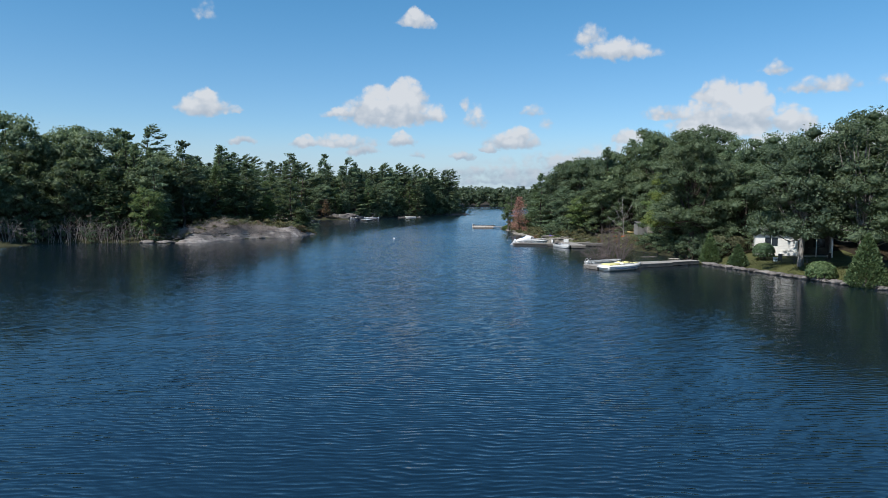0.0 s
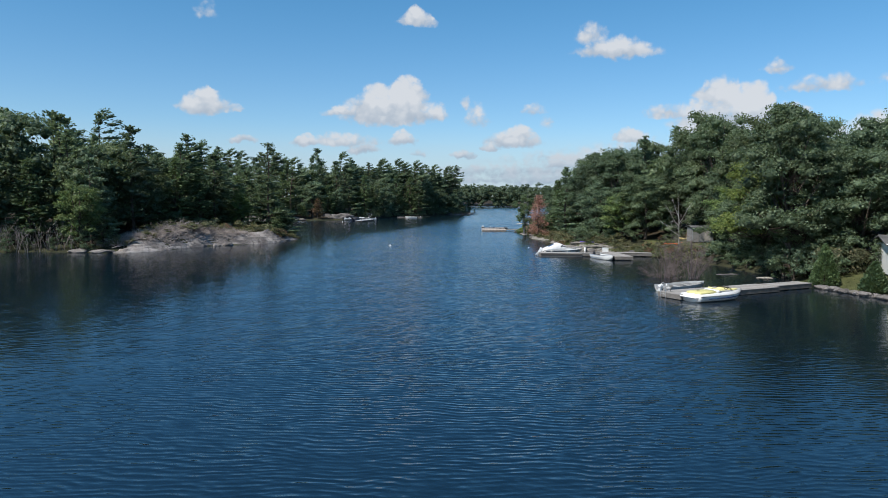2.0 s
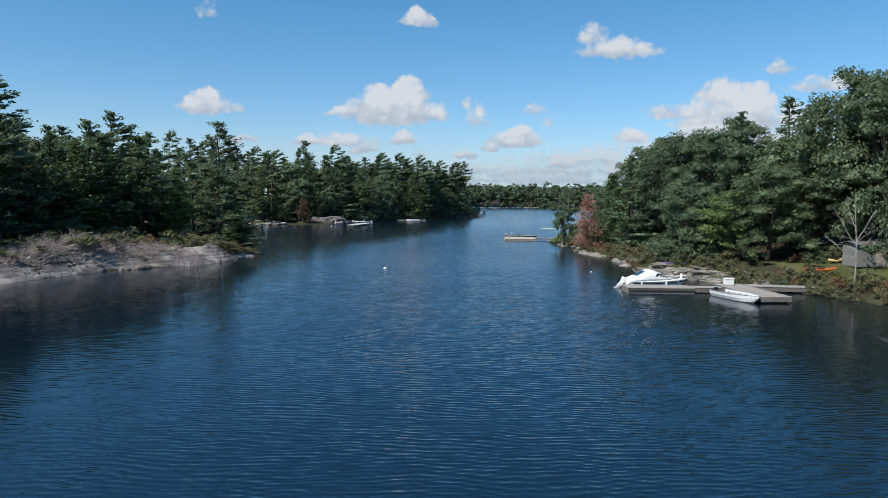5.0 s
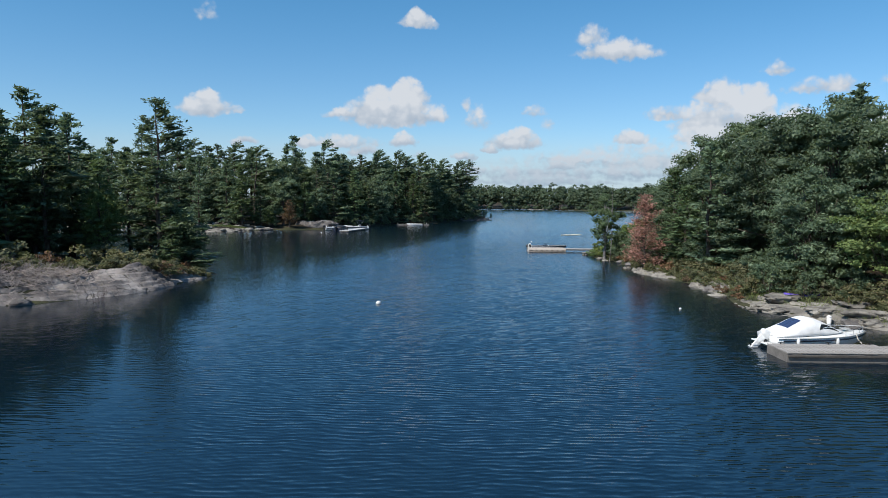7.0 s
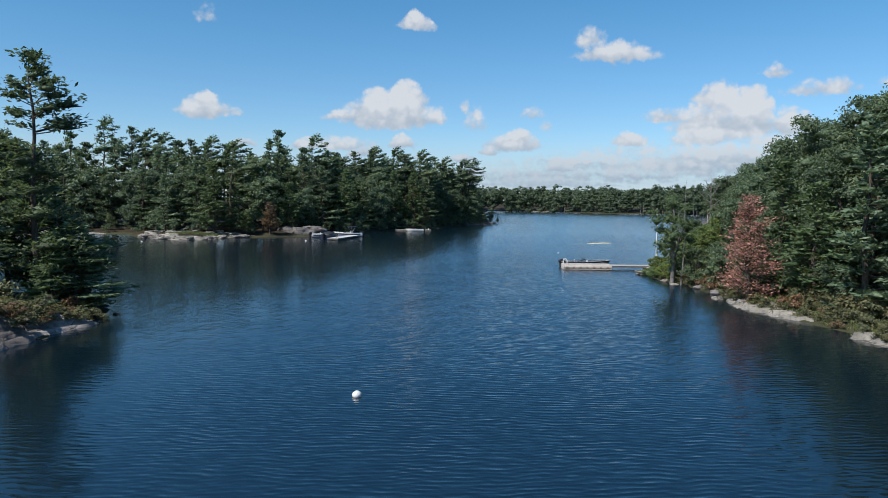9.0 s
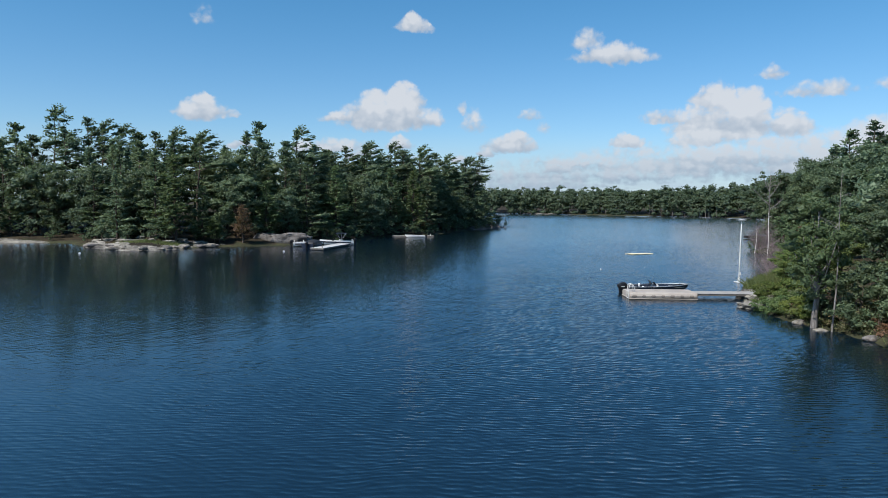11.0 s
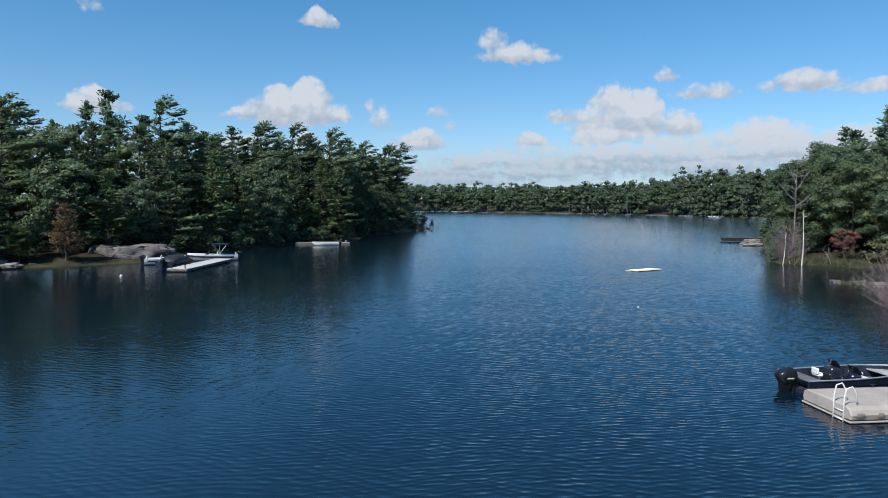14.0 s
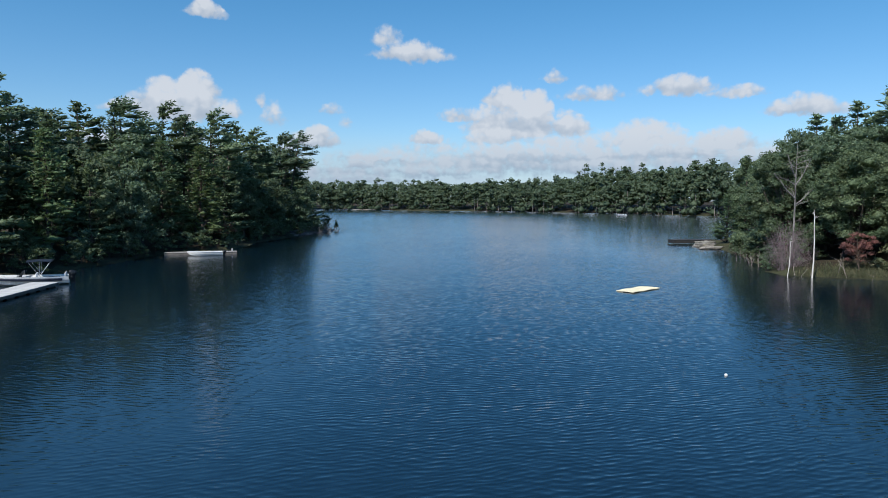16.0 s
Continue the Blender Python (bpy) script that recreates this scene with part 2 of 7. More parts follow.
def granite(name, dark, lite, lichen):
    m, n = material(name)
    at = n.add("ShaderNodeNewGeometry").outputs["Position"]
    big = n.noise(at, 0.35, 6.0, 0.6, 0.4)
    bands = n.noise(n.vec("MULTIPLY", at, (0.5, 0.5, 3.0)).outputs[0], 1.1, 6.0, 0.65, 0.6)
    grain = n.noise(at, 14.0, 5.0, 0.7)
    col = n.mix(n.smooth(big, 0.35, 0.65), dark, lite)
    col = n.mix(n.math("MULTIPLY", n.smooth(bands, 0.52, 0.62), 0.55), col, (0.09, 0.085, 0.085))
    col = n.mix(n.math("MULTIPLY", n.smooth(grain, 0.5, 0.7), 0.3), col, lite)
    col = n.mix(n.math("MULTIPLY", n.smooth(n.noise(at, 1.7, 5.0, 0.7), 0.58, 0.68), 0.6), col, lichen)
    bent = n.vec("MULTIPLY_ADD", n.add("ShaderNodeTexNoise", {"Vector": at, "Scale": 0.8, "Detail": 3.0}).outputs["Color"], (0.8, 0.8, 0.8), at).outputs[0]
    joint = n.add("ShaderNodeTexVoronoi", {"Vector": n.vec("MULTIPLY", bent, (0.22, 0.6, 1.1)).outputs[0], "Scale": 1.0}, feature="DISTANCE_TO_EDGE").outputs["Distance"]
    seam = n.math("MULTIPLY", n.smooth(joint, 0.022, 0.0), n.smooth(n.noise(at, 0.7, 3.0), 0.4, 0.6))
    col = n.mix(n.math("MULTIPLY", seam, 0.75), col, (0.035, 0.03, 0.026))
    streak = n.noise(n.vec("MULTIPLY", at, (1.6, 1.6, 0.3)).outputs[0], 1.0, 5.0, 0.7, 0.8)
    col = n.mix(n.math("MULTIPLY", n.smooth(streak, 0.5, 0.66), 0.6), col, (0.075, 0.07, 0.065))
    relief = n.math("ADD", n.math("MULTIPLY", bands, 0.9), n.math("MULTIPLY", grain, 0.3))
    relief = n.math("MULTIPLY_ADD", seam, -0.7, relief)
    return finish(m, n, principled(n, col, 0.85, 0.0, 0.3, relief, 0.9, 0.22).outputs[0])


def wet_dark(name, dark, lite, accent, scale):
    m, n = material(name)
    at = n.add("ShaderNodeNewGeometry").outputs["Position"]
    big, small = n.noise(at, scale, 6.0, 0.65), n.noise(at, scale * 12, 5.0, 0.7)
    col = n.mix(n.smooth(big, 0.35, 0.62), dark, lite)
    col = n.mix(n.math("MULTIPLY", n.smooth(small, 0.52, 0.7), 0.7), col, accent)
    return finish(m, n, principled(n, col, 0.95, 0.0, 0.2, small, 0.8, 0.1).outputs[0])


def make_water():
    """Wind ripples: long crests across the channel, so most of the slope lies along it."""
    m, n = material("lake_water")
    at = n.add("ShaderNodeNewGeometry").outputs["Position"]
    turned = n.add("ShaderNodeVectorRotate", {"Vector": at, "Angle": radians(5)}).outputs[0]
    warp = n.add("ShaderNodeTexNoise", {"Vector": n.vec("MULTIPLY", turned, (0.12, 0.2, 1)).outputs[0], "Scale": 1.0, "Detail": 2.0})
    bent = n.vec("MULTIPLY_ADD", n.vec("SUBTRACT", warp.outputs["Color"], (0.5, 0.5, 0.5)).outputs[0], (2.4, 1.6, 0), turned).outputs[0]
    cross = n.add("ShaderNodeVectorRotate", {"Vector": bent, "Angle": radians(-24)}).outputs[0]
    other = n.add("ShaderNodeVectorRotate", {"Vector": bent, "Angle": radians(31)}).outputs[0]
    a = n.noise(n.vec("MULTIPLY", bent, (1.1, 5.0, 1)).outputs[0], 1.0, 2.0, 0.5, 0.2)
    b = n.math("MULTIPLY_ADD", n.noise(n.vec("MULTIPLY", other, (2.4, 6.5, 1)).outputs[0], 1.0, 2.0, 0.5, 0.2), 0.5, n.math("MULTIPLY", n.noise(n.vec("MULTIPLY", cross, (3.0, 8.5, 1)).outputs[0], 1.0, 2.0, 0.5, 0.2), 0.5))
    c = n.noise(n.vec("MULTIPLY", turned, (0.05, 0.16, 1)).outputs[0], 1.0, 2.0, 0.5)
    side = n.noise(n.vec("MULTIPLY", bent, (1.1, 2.3, 1)).outputs[0], 1.0, 2.0, 0.5)
    gust = n.noise(n.vec("MULTIPLY", turned, (0.03, 0.012, 1)).outputs[0], 1.0, 4.0, 0.6, 1.0)
    force = n.math("MULTIPLY_ADD", n.smooth(gust, 0.3, 0.7), 0.5, 0.7)

    def slope(f, k):
        return n.math("MULTIPLY", n.math("SUBTRACT", f, 0.5), k)

    # slopes of the surface; a steady tilt to the south lifts the mirrored sky
    # three trains of small waves with long crests, each stronger in some places than in others
    def train(angle, per_metre, seed, strength):
        way = n.add("ShaderNodeVectorRotate", {"Vector": at, "Angle": radians(angle)}).outputs[0]
        moved = n.vec("ADD", way, (seed, seed * 0.7, 0)).outputs[0]
        bend = n.noise(n.vec("MULTIPLY", moved, (0.45, 0.4, 1)).outputs[0], 1.0, 2.0, 0.5)
        run = n.math("MULTIPLY_ADD", n.add("ShaderNodeSeparateXYZ", {0: way}).outputs[1], per_metre, n.math("MULTIPLY", bend, 19.0))
        swell = n.noise(n.vec("MULTIPLY", moved, (0.33, 0.5, 1)).outputs[0], 1.0, 2.0, 0.5)
        peaked = n.math("SINE", n.math("MULTIPLY_ADD", n.math("SINE", run), 0.45, run))
        return n.math("MULTIPLY", peaked, n.math("MULTIPLY", n.smooth(swell, 0.22, 0.62), strength))

    # the two that run up the channel lie close together; a third crosses them on the wider water to the north
    north = n.smooth(n.add("ShaderNodeSeparateXYZ", {0: at}).outputs[1], 120.0, 165.0)
    crossing = n.math("MULTIPLY", train(32, 19.0, 57.0, WAVE[6]), n.math("MULTIPLY_ADD", north, 0.6, 0.2))
    trains = n.math("ADD", n.math("ADD", train(4, 20.0, 0.0, WAVE[6]), train(-8, 27.0, 31.0, WAVE[6] * 0.8)), crossing)
    a = n.math("ADD", n.smooth(a, 0.34, 0.66), n.math("DIVIDE", trains, WAVE[0]))
    along = n.math("ADD", n.math("ADD", slope(a, WAVE[0]), slope(b, WAVE[1])), slope(c, WAVE[2]))
    # a tilted, rougher lane set to mirror sky; calmer sides mirror the dark banks
    xy = n.add("ShaderNodeSeparateXYZ", {0: at}).outputs
    middle = n.math("MULTIPLY", n.math("MAXIMUM", n.math("SUBTRACT", xy[1], LANE[0]), 0.0), LANE[1])
    off = n.math("ABSOLUTE", n.math("SUBTRACT", xy[0], middle))
    off = n.math("MULTIPLY_ADD", n.math("SUBTRACT", gust, 0.5), 16.0, off)
    lane = n.smooth(off, n.math("MULTIPLY_ADD", n.math("MAXIMUM", n.math("SUBTRACT", xy[1], LANE[2]), 0.0), 0.3, 22.0), 8.0)
    force = n.math("MULTIPLY", force, n.math("MULTIPLY_ADD", lane, 0.55, 0.42))
    force = n.math("MULTIPLY", force, n.math("MULTIPLY_ADD", n.smooth(xy[1], 135.0, 60.0), 0.55, 1.0))
    lean = n.math("MULTIPLY_ADD", lane, WAVE[4] + WAVE[5], -WAVE[5])
    # the open lake to the north is set flatter, to mirror brighter low sky
    open_lake = n.math("MULTIPLY", lane, n.smooth(xy[1], 165.0, 275.0))
    lean = n.math("MULTIPLY_ADD", open_lake, WAVE[7], lean)
    force = n.math("MULTIPLY", force, n.math("MULTIPLY_ADD", open_lake, -0.4, 1.0))
    along = n.math("SUBTRACT", n.math("MULTIPLY", along, force), lean)
    over = n.math("MULTIPLY", slope(side, WAVE[3]), force)
    normal = n.vec("NORMALIZE", n.add("ShaderNodeCombineXYZ", {0: over, 1: along, 2: 1.0}).outputs[0]).outputs[0]
    deep = n.mix(n.smooth(n.noise(at, 0.02, 3.0), 0.3, 0.7), (0.0018, 0.0078, 0.0145), (0.0018, 0.0092, 0.0175))
    p = principled(n, deep, 0.12, 0.0, 0.5)
    n.put(p.inputs["IOR"], 1.95)
    n.put(p.inputs["Normal"], normal)
    return finish(m, n, p.outputs[0])


WAVE = (0.075, 0.17, 0.04, 0.07, 0.062, -0.002, 0.075, -0.015)
LANE = (150.0, 0.22, 200.0)
M_WATER = make_water()
M_FLOOR = wet_dark("forest_floor", (0.02, 0.016, 0.011), (0.045, 0.034, 0.02), (0.035, 0.04, 0.015), 0.25)
M_LAWN = wet_dark("lawn_grass", (0.05, 0.058, 0.022), (0.085, 0.092, 0.036), (0.12, 0.108, 0.05), 0.3)
M_SHORE = wet_dark("shore_scrub", (0.026, 0.027, 0.015), (0.05, 0.052, 0.026), (0.085, 0.075, 0.038), 0.35)
M_GRANITE = granite("granite", (0.08, 0.072, 0.07), (0.25, 0.23, 0.22), (0.13, 0.12, 0.085))
M_POINT_ROCK = granite("grey_pink_granite", (0.12, 0.105, 0.1), (0.35, 0.32, 0.3), (0.17, 0.15, 0.1))
M_PALE_ROCK = granite("pale_granite", (0.14, 0.128, 0.11), (0.34, 0.315, 0.275), (0.2, 0.19, 0.09))
M_PINE = foliage("pine_needles", (0.056, 0.1, 0.058), (0.163, 0.24, 0.134), (0.265, 0.36, 0.2), 0.4)
M_SPRUCE = foliage("young_pine_needles", (0.062, 0.12, 0.05), (0.115, 0.19, 0.08), (0.17, 0.25, 0.11), 0.35)
M_LEAF = foliage("oak_leaves", (0.058, 0.1, 0.054), (0.15, 0.22, 0.116), (0.26, 0.335, 0.19), 0.45)
M_FAR = foliage("far_leaves", (0.085, 0.14, 0.085), (0.14, 0.2, 0.115), (0.165, 0.235, 0.14), 0.4)
M_MAPLE = foliage("maple_leaves", (0.09, 0.155, 0.04), (0.175, 0.25, 0.06), (0.27, 0.33, 0.1), 0.4)
M_JUNIPER = foliage("juniper", (0.1, 0.115, 0.05), (0.18, 0.19, 0.085), (0.26, 0.2, 0.11), 0.3)
M_POPLAR = foliage("poplar_leaves", (0.1, 0.18, 0.09), (0.165, 0.26, 0.13), (0.21, 0.31, 0.16), 0.45)
M_RED_NEEDLE = foliage("dead_red_needles", (0.3, 0.105, 0.075), (0.47, 0.19, 0.14), (0.52, 0.26, 0.19), 0.35, hues=0.015)
M_RUST = foliage("rusty_leaves", (0.16, 0.085, 0.045), (0.27, 0.15, 0.08), (0.31, 0.2, 0.11), 0.35, hues=0.015)
M_SUMAC = foliage("red_leaves", (0.24, 0.055, 0.05), (0.37, 0.105, 0.09), (0.4, 0.17, 0.13), 0.35, hues=0.015)
M_GRASS = foliage("tall_grass", (0.15, 0.2, 0.05), (0.25, 0.29, 0.075), (0.32, 0.31, 0.12), 0.4)
M_BARK = bark("pine_bark", (0.045, 0.036, 0.03), (0.13, 0.10, 0.08))
M_GREY_BARK = bark("grey_bark", (0.10, 0.09, 0.085), (0.26, 0.245, 0.23))
M_BIRCH = bark("birch_bark", (0.42, 0.39, 0.36), (0.72, 0.69, 0.65), 3.0)
M_GREY_BIRCH = bark("weathered_birch_bark", (0.2, 0.185, 0.17), (0.42, 0.4, 0.37), 3.0)
M_TWIG = plain("dead_twigs", (0.2, 0.165, 0.15), (0.38, 0.33, 0.3), 0.9, 1.0, 12.0)
M_SHRUB_WOOD = plain("shrub_wood", (0.085, 0.065, 0.062), (0.19, 0.15, 0.14), 0.9, 1.0, 12.0)
M_PURPLE_TWIG = plain("purple_grey_twigs", (0.15, 0.11, 0.12), (0.27, 0.21, 0.215), 0.9, 1.0, 12.0)

# ---- the lake and its shores ----
def link_mesh(name, verts, faces, mats, parent=None, smooth=False, index=None):
    me = bpy.data.meshes.new(name)
    me.from_pydata(verts, [], faces)
    for m in mats if isinstance(mats, (list, tuple)) else [mats]:
        me.materials.append(m)
    if index is not None:
        me.polygons.foreach_set("material_index", index)
    if smooth:
        me.polygons.foreach_set("use_smooth", [True] * len(me.polygons))
    me.update()
    ob = new(name, me)
    ob.parent = parent
    return ob


# outlines of the land, walking the waterline
LAND_WEST = [(-3500, 30), (-110, 78), (-66, 93), (-61, 97), (-58, 105), (-51, 107.5), (-42, 107), (-38, 110), (-36, 117), (-33, 122), (-28.5, 126), (-26, 133),
             (-25.5, 140), (-27.5, 146), (-34, 150), (-45, 154), (-62, 162), (-80, 186), (-110, 202), (-150, 207), (-3500, 215)]
LAND_NORTH = [(-3500, 245), (-150, 238), (-100, 233), (-78, 240), (-70, 238.5), (-62, 229), (-53, 222.8), (-48.5, 223.4), (-46, 229), (-42.5, 232.5), (-37, 235), (-31, 239),
              (-27, 248), (-22, 258), (-17, 272), (-9, 278), (-4, 296), (3, 312), (12, 332), (13.5, 336), (8, 345), (-8, 365), (-35, 430), (-45, 540), (0, 625),
              (34, 640), (75, 641), (130, 606), (172, 560), (196, 508), (205, 445), (235, 395), (200, 320), (3500, 320), (3500, 3600), (-3500, 3600)]
LAND_EAST = [(3500, -300), (120, -130), (62, 0), (46, 34), (38, 57), (36, 64), (34, 71), (33, 76), (31, 80), (31.5, 88), (30.5, 98), (28.5, 105), (24, 113),
             (20.5, 120), (17, 126), (18.5, 131), (18, 140), (16.5, 149), (17.5, 158), (16, 164), (17, 172), (18.5, 177), (22, 184), (26.5, 190),
             (31, 197), (37, 206), (46, 213.5), (54, 219.5), (53, 224), (47, 226.6), (43.5, 229), (45, 234), (50, 241), (55, 249), (62, 263), (67, 274), (90, 286), (200, 316), (3500, 316)]


def inland(px, py, poly):
    """Distance in from the waterline, negative outside."""
    best = np.full(px.shape, 1e9)
    inside = np.zeros(px.shape, bool)
    for (ax, ay), (bx, by) in zip(poly, poly[1:] + poly[:1]):
        dx, dy = bx - ax, by - ay
        k = np.clip(((px - ax) * dx + (py - ay) * dy) / (dx * dx + dy * dy), 0, 1)
        best = np.minimum(best, np.hypot(px - ax - k * dx, py - ay - k * dy))
        if ay != by:
            inside ^= ((ay > py) != (by > py)) & (px < dx * (py - ay) / (by - ay) + ax)
    return np.where(inside, best, -best)


def wobble(x, y, s):
    return np.sin(x * s + 1.7 * np.sin(y * s * 0.7 + 0.4)) * np.cos(y * s * 1.13 + 1.3 * np.sin(x * s * 0.9))


def height(x, y):
    x, y = np.asarray(x, float), np.asarray(y, float)
    rough = 0.5 * wobble(x, y, 0.42) + 0.3 * wobble(x + 9, y - 4, 1.1)
    w, n, e = (inland(x, y, p) + rough for p in (LAND_WEST, LAND_NORTH, LAND_EAST))

    def rise(d, first, bank, hill, reach):
        up = bank * (1 - np.exp(-np.maximum(d, 0) / first)) + hill * np.clip((d - 3) / reach, 0, 1) ** 1.3
        return np.where(d > 0, up, np.maximum(d * 0.35, -2.5))

    lawn = np.exp(-(((x - 44) / 13) ** 2 + ((y - 66) / 17) ** 2) ** 2)
    east = rise(e, 2.5, 0.9, 7.0 * (1 - 0.85 * lawn), 45)
    h = np.maximum(np.maximum(rise(w, 2.5, 1.0, 4.0, 40), rise(n, 3.0, 1.0, 5.0, 60)), east)
    # the rocky knoll on the western point
    w0 = inland(x, y, LAND_WEST)
    h = h + 2.6 * np.exp(-(((x + 37.5) / 5.0) ** 2 + ((y - 120.5) / 8.5) ** 2)) * np.clip(w0 / 4.5, 0, 1)
    return h + np.where(h > 0.3, 0.25 * wobble(x, y, 0.23), 0)


def spread(lo, hi, step, out, grow=1.35):
    """Even steps in the middle, growing ones out to the far ends."""
    mid = list(np.arange(lo, hi + step, step))
    a, b, s = [], [], step
    while (mid[-1] if not b else b[-1]) < out[1]:
        s *= grow
        b.append((mid[-1] if not b else b[-1]) + s)
    s = step
    while (mid[0] if not a else a[-1]) > out[0]:
        s *= grow
        a.append((mid[0] if not a else a[-1]) - s)
    return np.array(a[::-1] + mid + b)


GROUND = []


def make_ground():
    xs, ys = spread(-105, 100, 1.5, (-3400, 3400)), spread(30, 350, 1.5, (-600, 3500))
    gx, gy = np.meshgrid(xs, ys)
    gz = height(gx, gy)
    GROUND.extend((xs, ys, gz))
    nx, ny = len(xs), len(ys)
    k = np.arange(nx * ny).reshape(ny, nx)
    faces = np.stack([k[:-1, :-1], k[:-1, 1:], k[1:, 1:], k[1:, :-1]], -1).reshape(-1, 4)
    cx, cy = gx.ravel()[faces].mean(1), gy.ravel()[faces].mean(1)
    cz = gz.ravel()[faces].mean(1)
    e, w = inland(cx, cy, LAND_EAST), inland(cx, cy, LAND_WEST)
    kind = np.zeros(len(faces), int)
    kind[(cz < 0.75)] = 2
    kind[inland(cx, cy, LAND_NORTH) > 1.0] = 0
    kind[(e > -1) & (e < 15) & (cy > 40) & (cy < 84)] = 1
    kind[(e > 0) & (e < 9) & (cy >= 110) & (cy < 180)] = 2
    kind[(e > 0.4) & (e < 7) & (cy >= 174) & (cy < 200)] = 1
    kind[(e > 0.5) & (cx > 28.5) & (cx < 37) & (cy > 109) & (cy < 121)] = 1
    kind[(w > -2) & (w < 12) & (cx > -42) & (cy > 104) & (cy < 150)] = 2
    ob = link_mesh("ground", np.stack([gx.ravel(), gy.ravel(), gz.ravel()], -1).tolist(), faces.tolist(), [M_FLOOR, M_LAWN, M_SHORE], smooth=True, index=kind)
    tagged(ob, "wooded lakeshore ground with scrub, lawn and forest litter", "ground", kind="structure")


make_ground()
lake = link_mesh("water", [(-3400, -600, 0), (3400, -600, 0), (3400, 3500, 0), (-3400, 3500, 0)], [(0, 1, 2, 3)], M_WATER)
tagged(lake, "deep blue rippled lake water reflecting sky and trees", "lake", kind="structure")


def level(x, y):
    """Height of the ground at a place."""
    xs, ys, gz = GROUND
    i, j = int(np.searchsorted(xs, x)) - 1, int(np.searchsorted(ys, y)) - 1
    u, v = (x - xs[i]) / (xs[i + 1] - xs[i]), (y - ys[j]) / (ys[j + 1] - ys[j])
    return float((gz[j, i] * (1 - u) + gz[j, i + 1] * u) * (1 - v) + (gz[j + 1, i] * (1 - u) + gz[j + 1, i + 1] * u) * v)

# ---- trees ----
rng = np.random.default_rng(7)


def tube(points, radii, sides=6):
    """Verts and faces of a tapering round limb along points."""
    pts = np.asarray(points, float)
    verts, faces = [], []
    for i, (p, r) in enumerate(zip(pts, radii)):
        d = pts[min(i + 1, len(pts) - 1)] - pts[max(i - 1, 0)]
        d /= np.linalg.norm(d) + 1e-9
        u = np.cross(d, (0.3, 0.9, 0.2))
        u /= np.linalg.norm(u) + 1e-9
        v = np.cross(d, u)
        for k in range(sides):
            a = 2 * math.pi * k / sides
            verts.append(p + r * (math.cos(a) * u + math.sin(a) * v))
        if i:
            b = (i - 1) * sides
            for k in range(sides):
                faces.append((b + k, b + (k + 1) % sides, b + sides + (k + 1) % sides, b + sides + k))
    faces.append(tuple(range((len(pts) - 1) * sides, len(pts) * sides)))
    return verts, faces


CORE = np.array([(1, 0, 0), (-1, 0, 0), (0, 1, 0), (0, -1, 0), (0, 0, 1), (0, 0, -1)], float)
OCTA = [(0, 2, 4), (2, 1, 4), (1, 3, 4), (3, 0, 4), (2, 0, 5), (1, 2, 5), (3, 1, 5), (0, 3, 5)]


class Mesh:
    """Gathers verts and faces of one part."""

    def __init__(self):
        self.v, self.f = [], []

    def add(self, verts, faces):
        b = len(self.v)
        self.v.extend([tuple(map(float, p)) for p in verts])
        self.f.extend([tuple(int(i) + b for i in f) for f in faces])

    def limb(self, points, radii, sides=5):
        self.add(*tube(points, radii, sides))

    def leaves(self, at, along, across):
        """Many four-cornered leaves at once: arrays of middles, half lengths and half widths."""
        b = len(self.v)
        q = np.stack([at - along, at + across - along * 0.1, at + along, at - across + along * 0.15], 1).reshape(-1, 3)
        self.v.extend(map(tuple, q.tolist()))
        self.f.extend([(b + 4 * i, b + 4 * i + 1, b + 4 * i + 2, b + 4 * i + 3) for i in range(len(at))])

    def slips(self, at, along, across):
        """Many small three-cornered leaves."""
        b = len(self.v)
        q = np.stack([at - along + across * 0.7, at + along, at - along - across * 0.7], 1).reshape(-1, 3)
        self.v.extend(map(tuple, q.tolist()))
        self.f.extend([(b + 3 * i, b + 3 * i + 1, b + 3 * i + 2) for i in range(len(at))])

    def clump(self, c, half, turn=0.0, rough=0.2):
        """An uneven leafy mass, the dense inside of a clump."""
        b = len(self.v)
        q = CORE * (1 + rng.uniform(-rough, rough, (len(CORE), 1))) * np.asarray(half)
        k, s = math.cos(turn), math.sin(turn)
        q = np.stack([q[:, 0] * k - q[:, 1] * s, q[:, 0] * s + q[:, 1] * k, q[:, 2]], 1) + c
        self.v.extend(map(tuple, q.tolist()))
        self.f.extend([(i + b, j + b, m + b) for i, j, m in OCTA])

    def link(self, name, mat, parent, smooth=False):
        return link_mesh(name, self.v, self.f, mat, parent, smooth)


def units(n):
    v = rng.normal(size=(n, 3))
    return v / np.linalg.norm(v, axis=1, keepdims=True)


def tree_thing(name, label, category="tree"):
    ob = new(name)
    ob.empty_display_size = 0.3
    return tagged(ob, label, category)


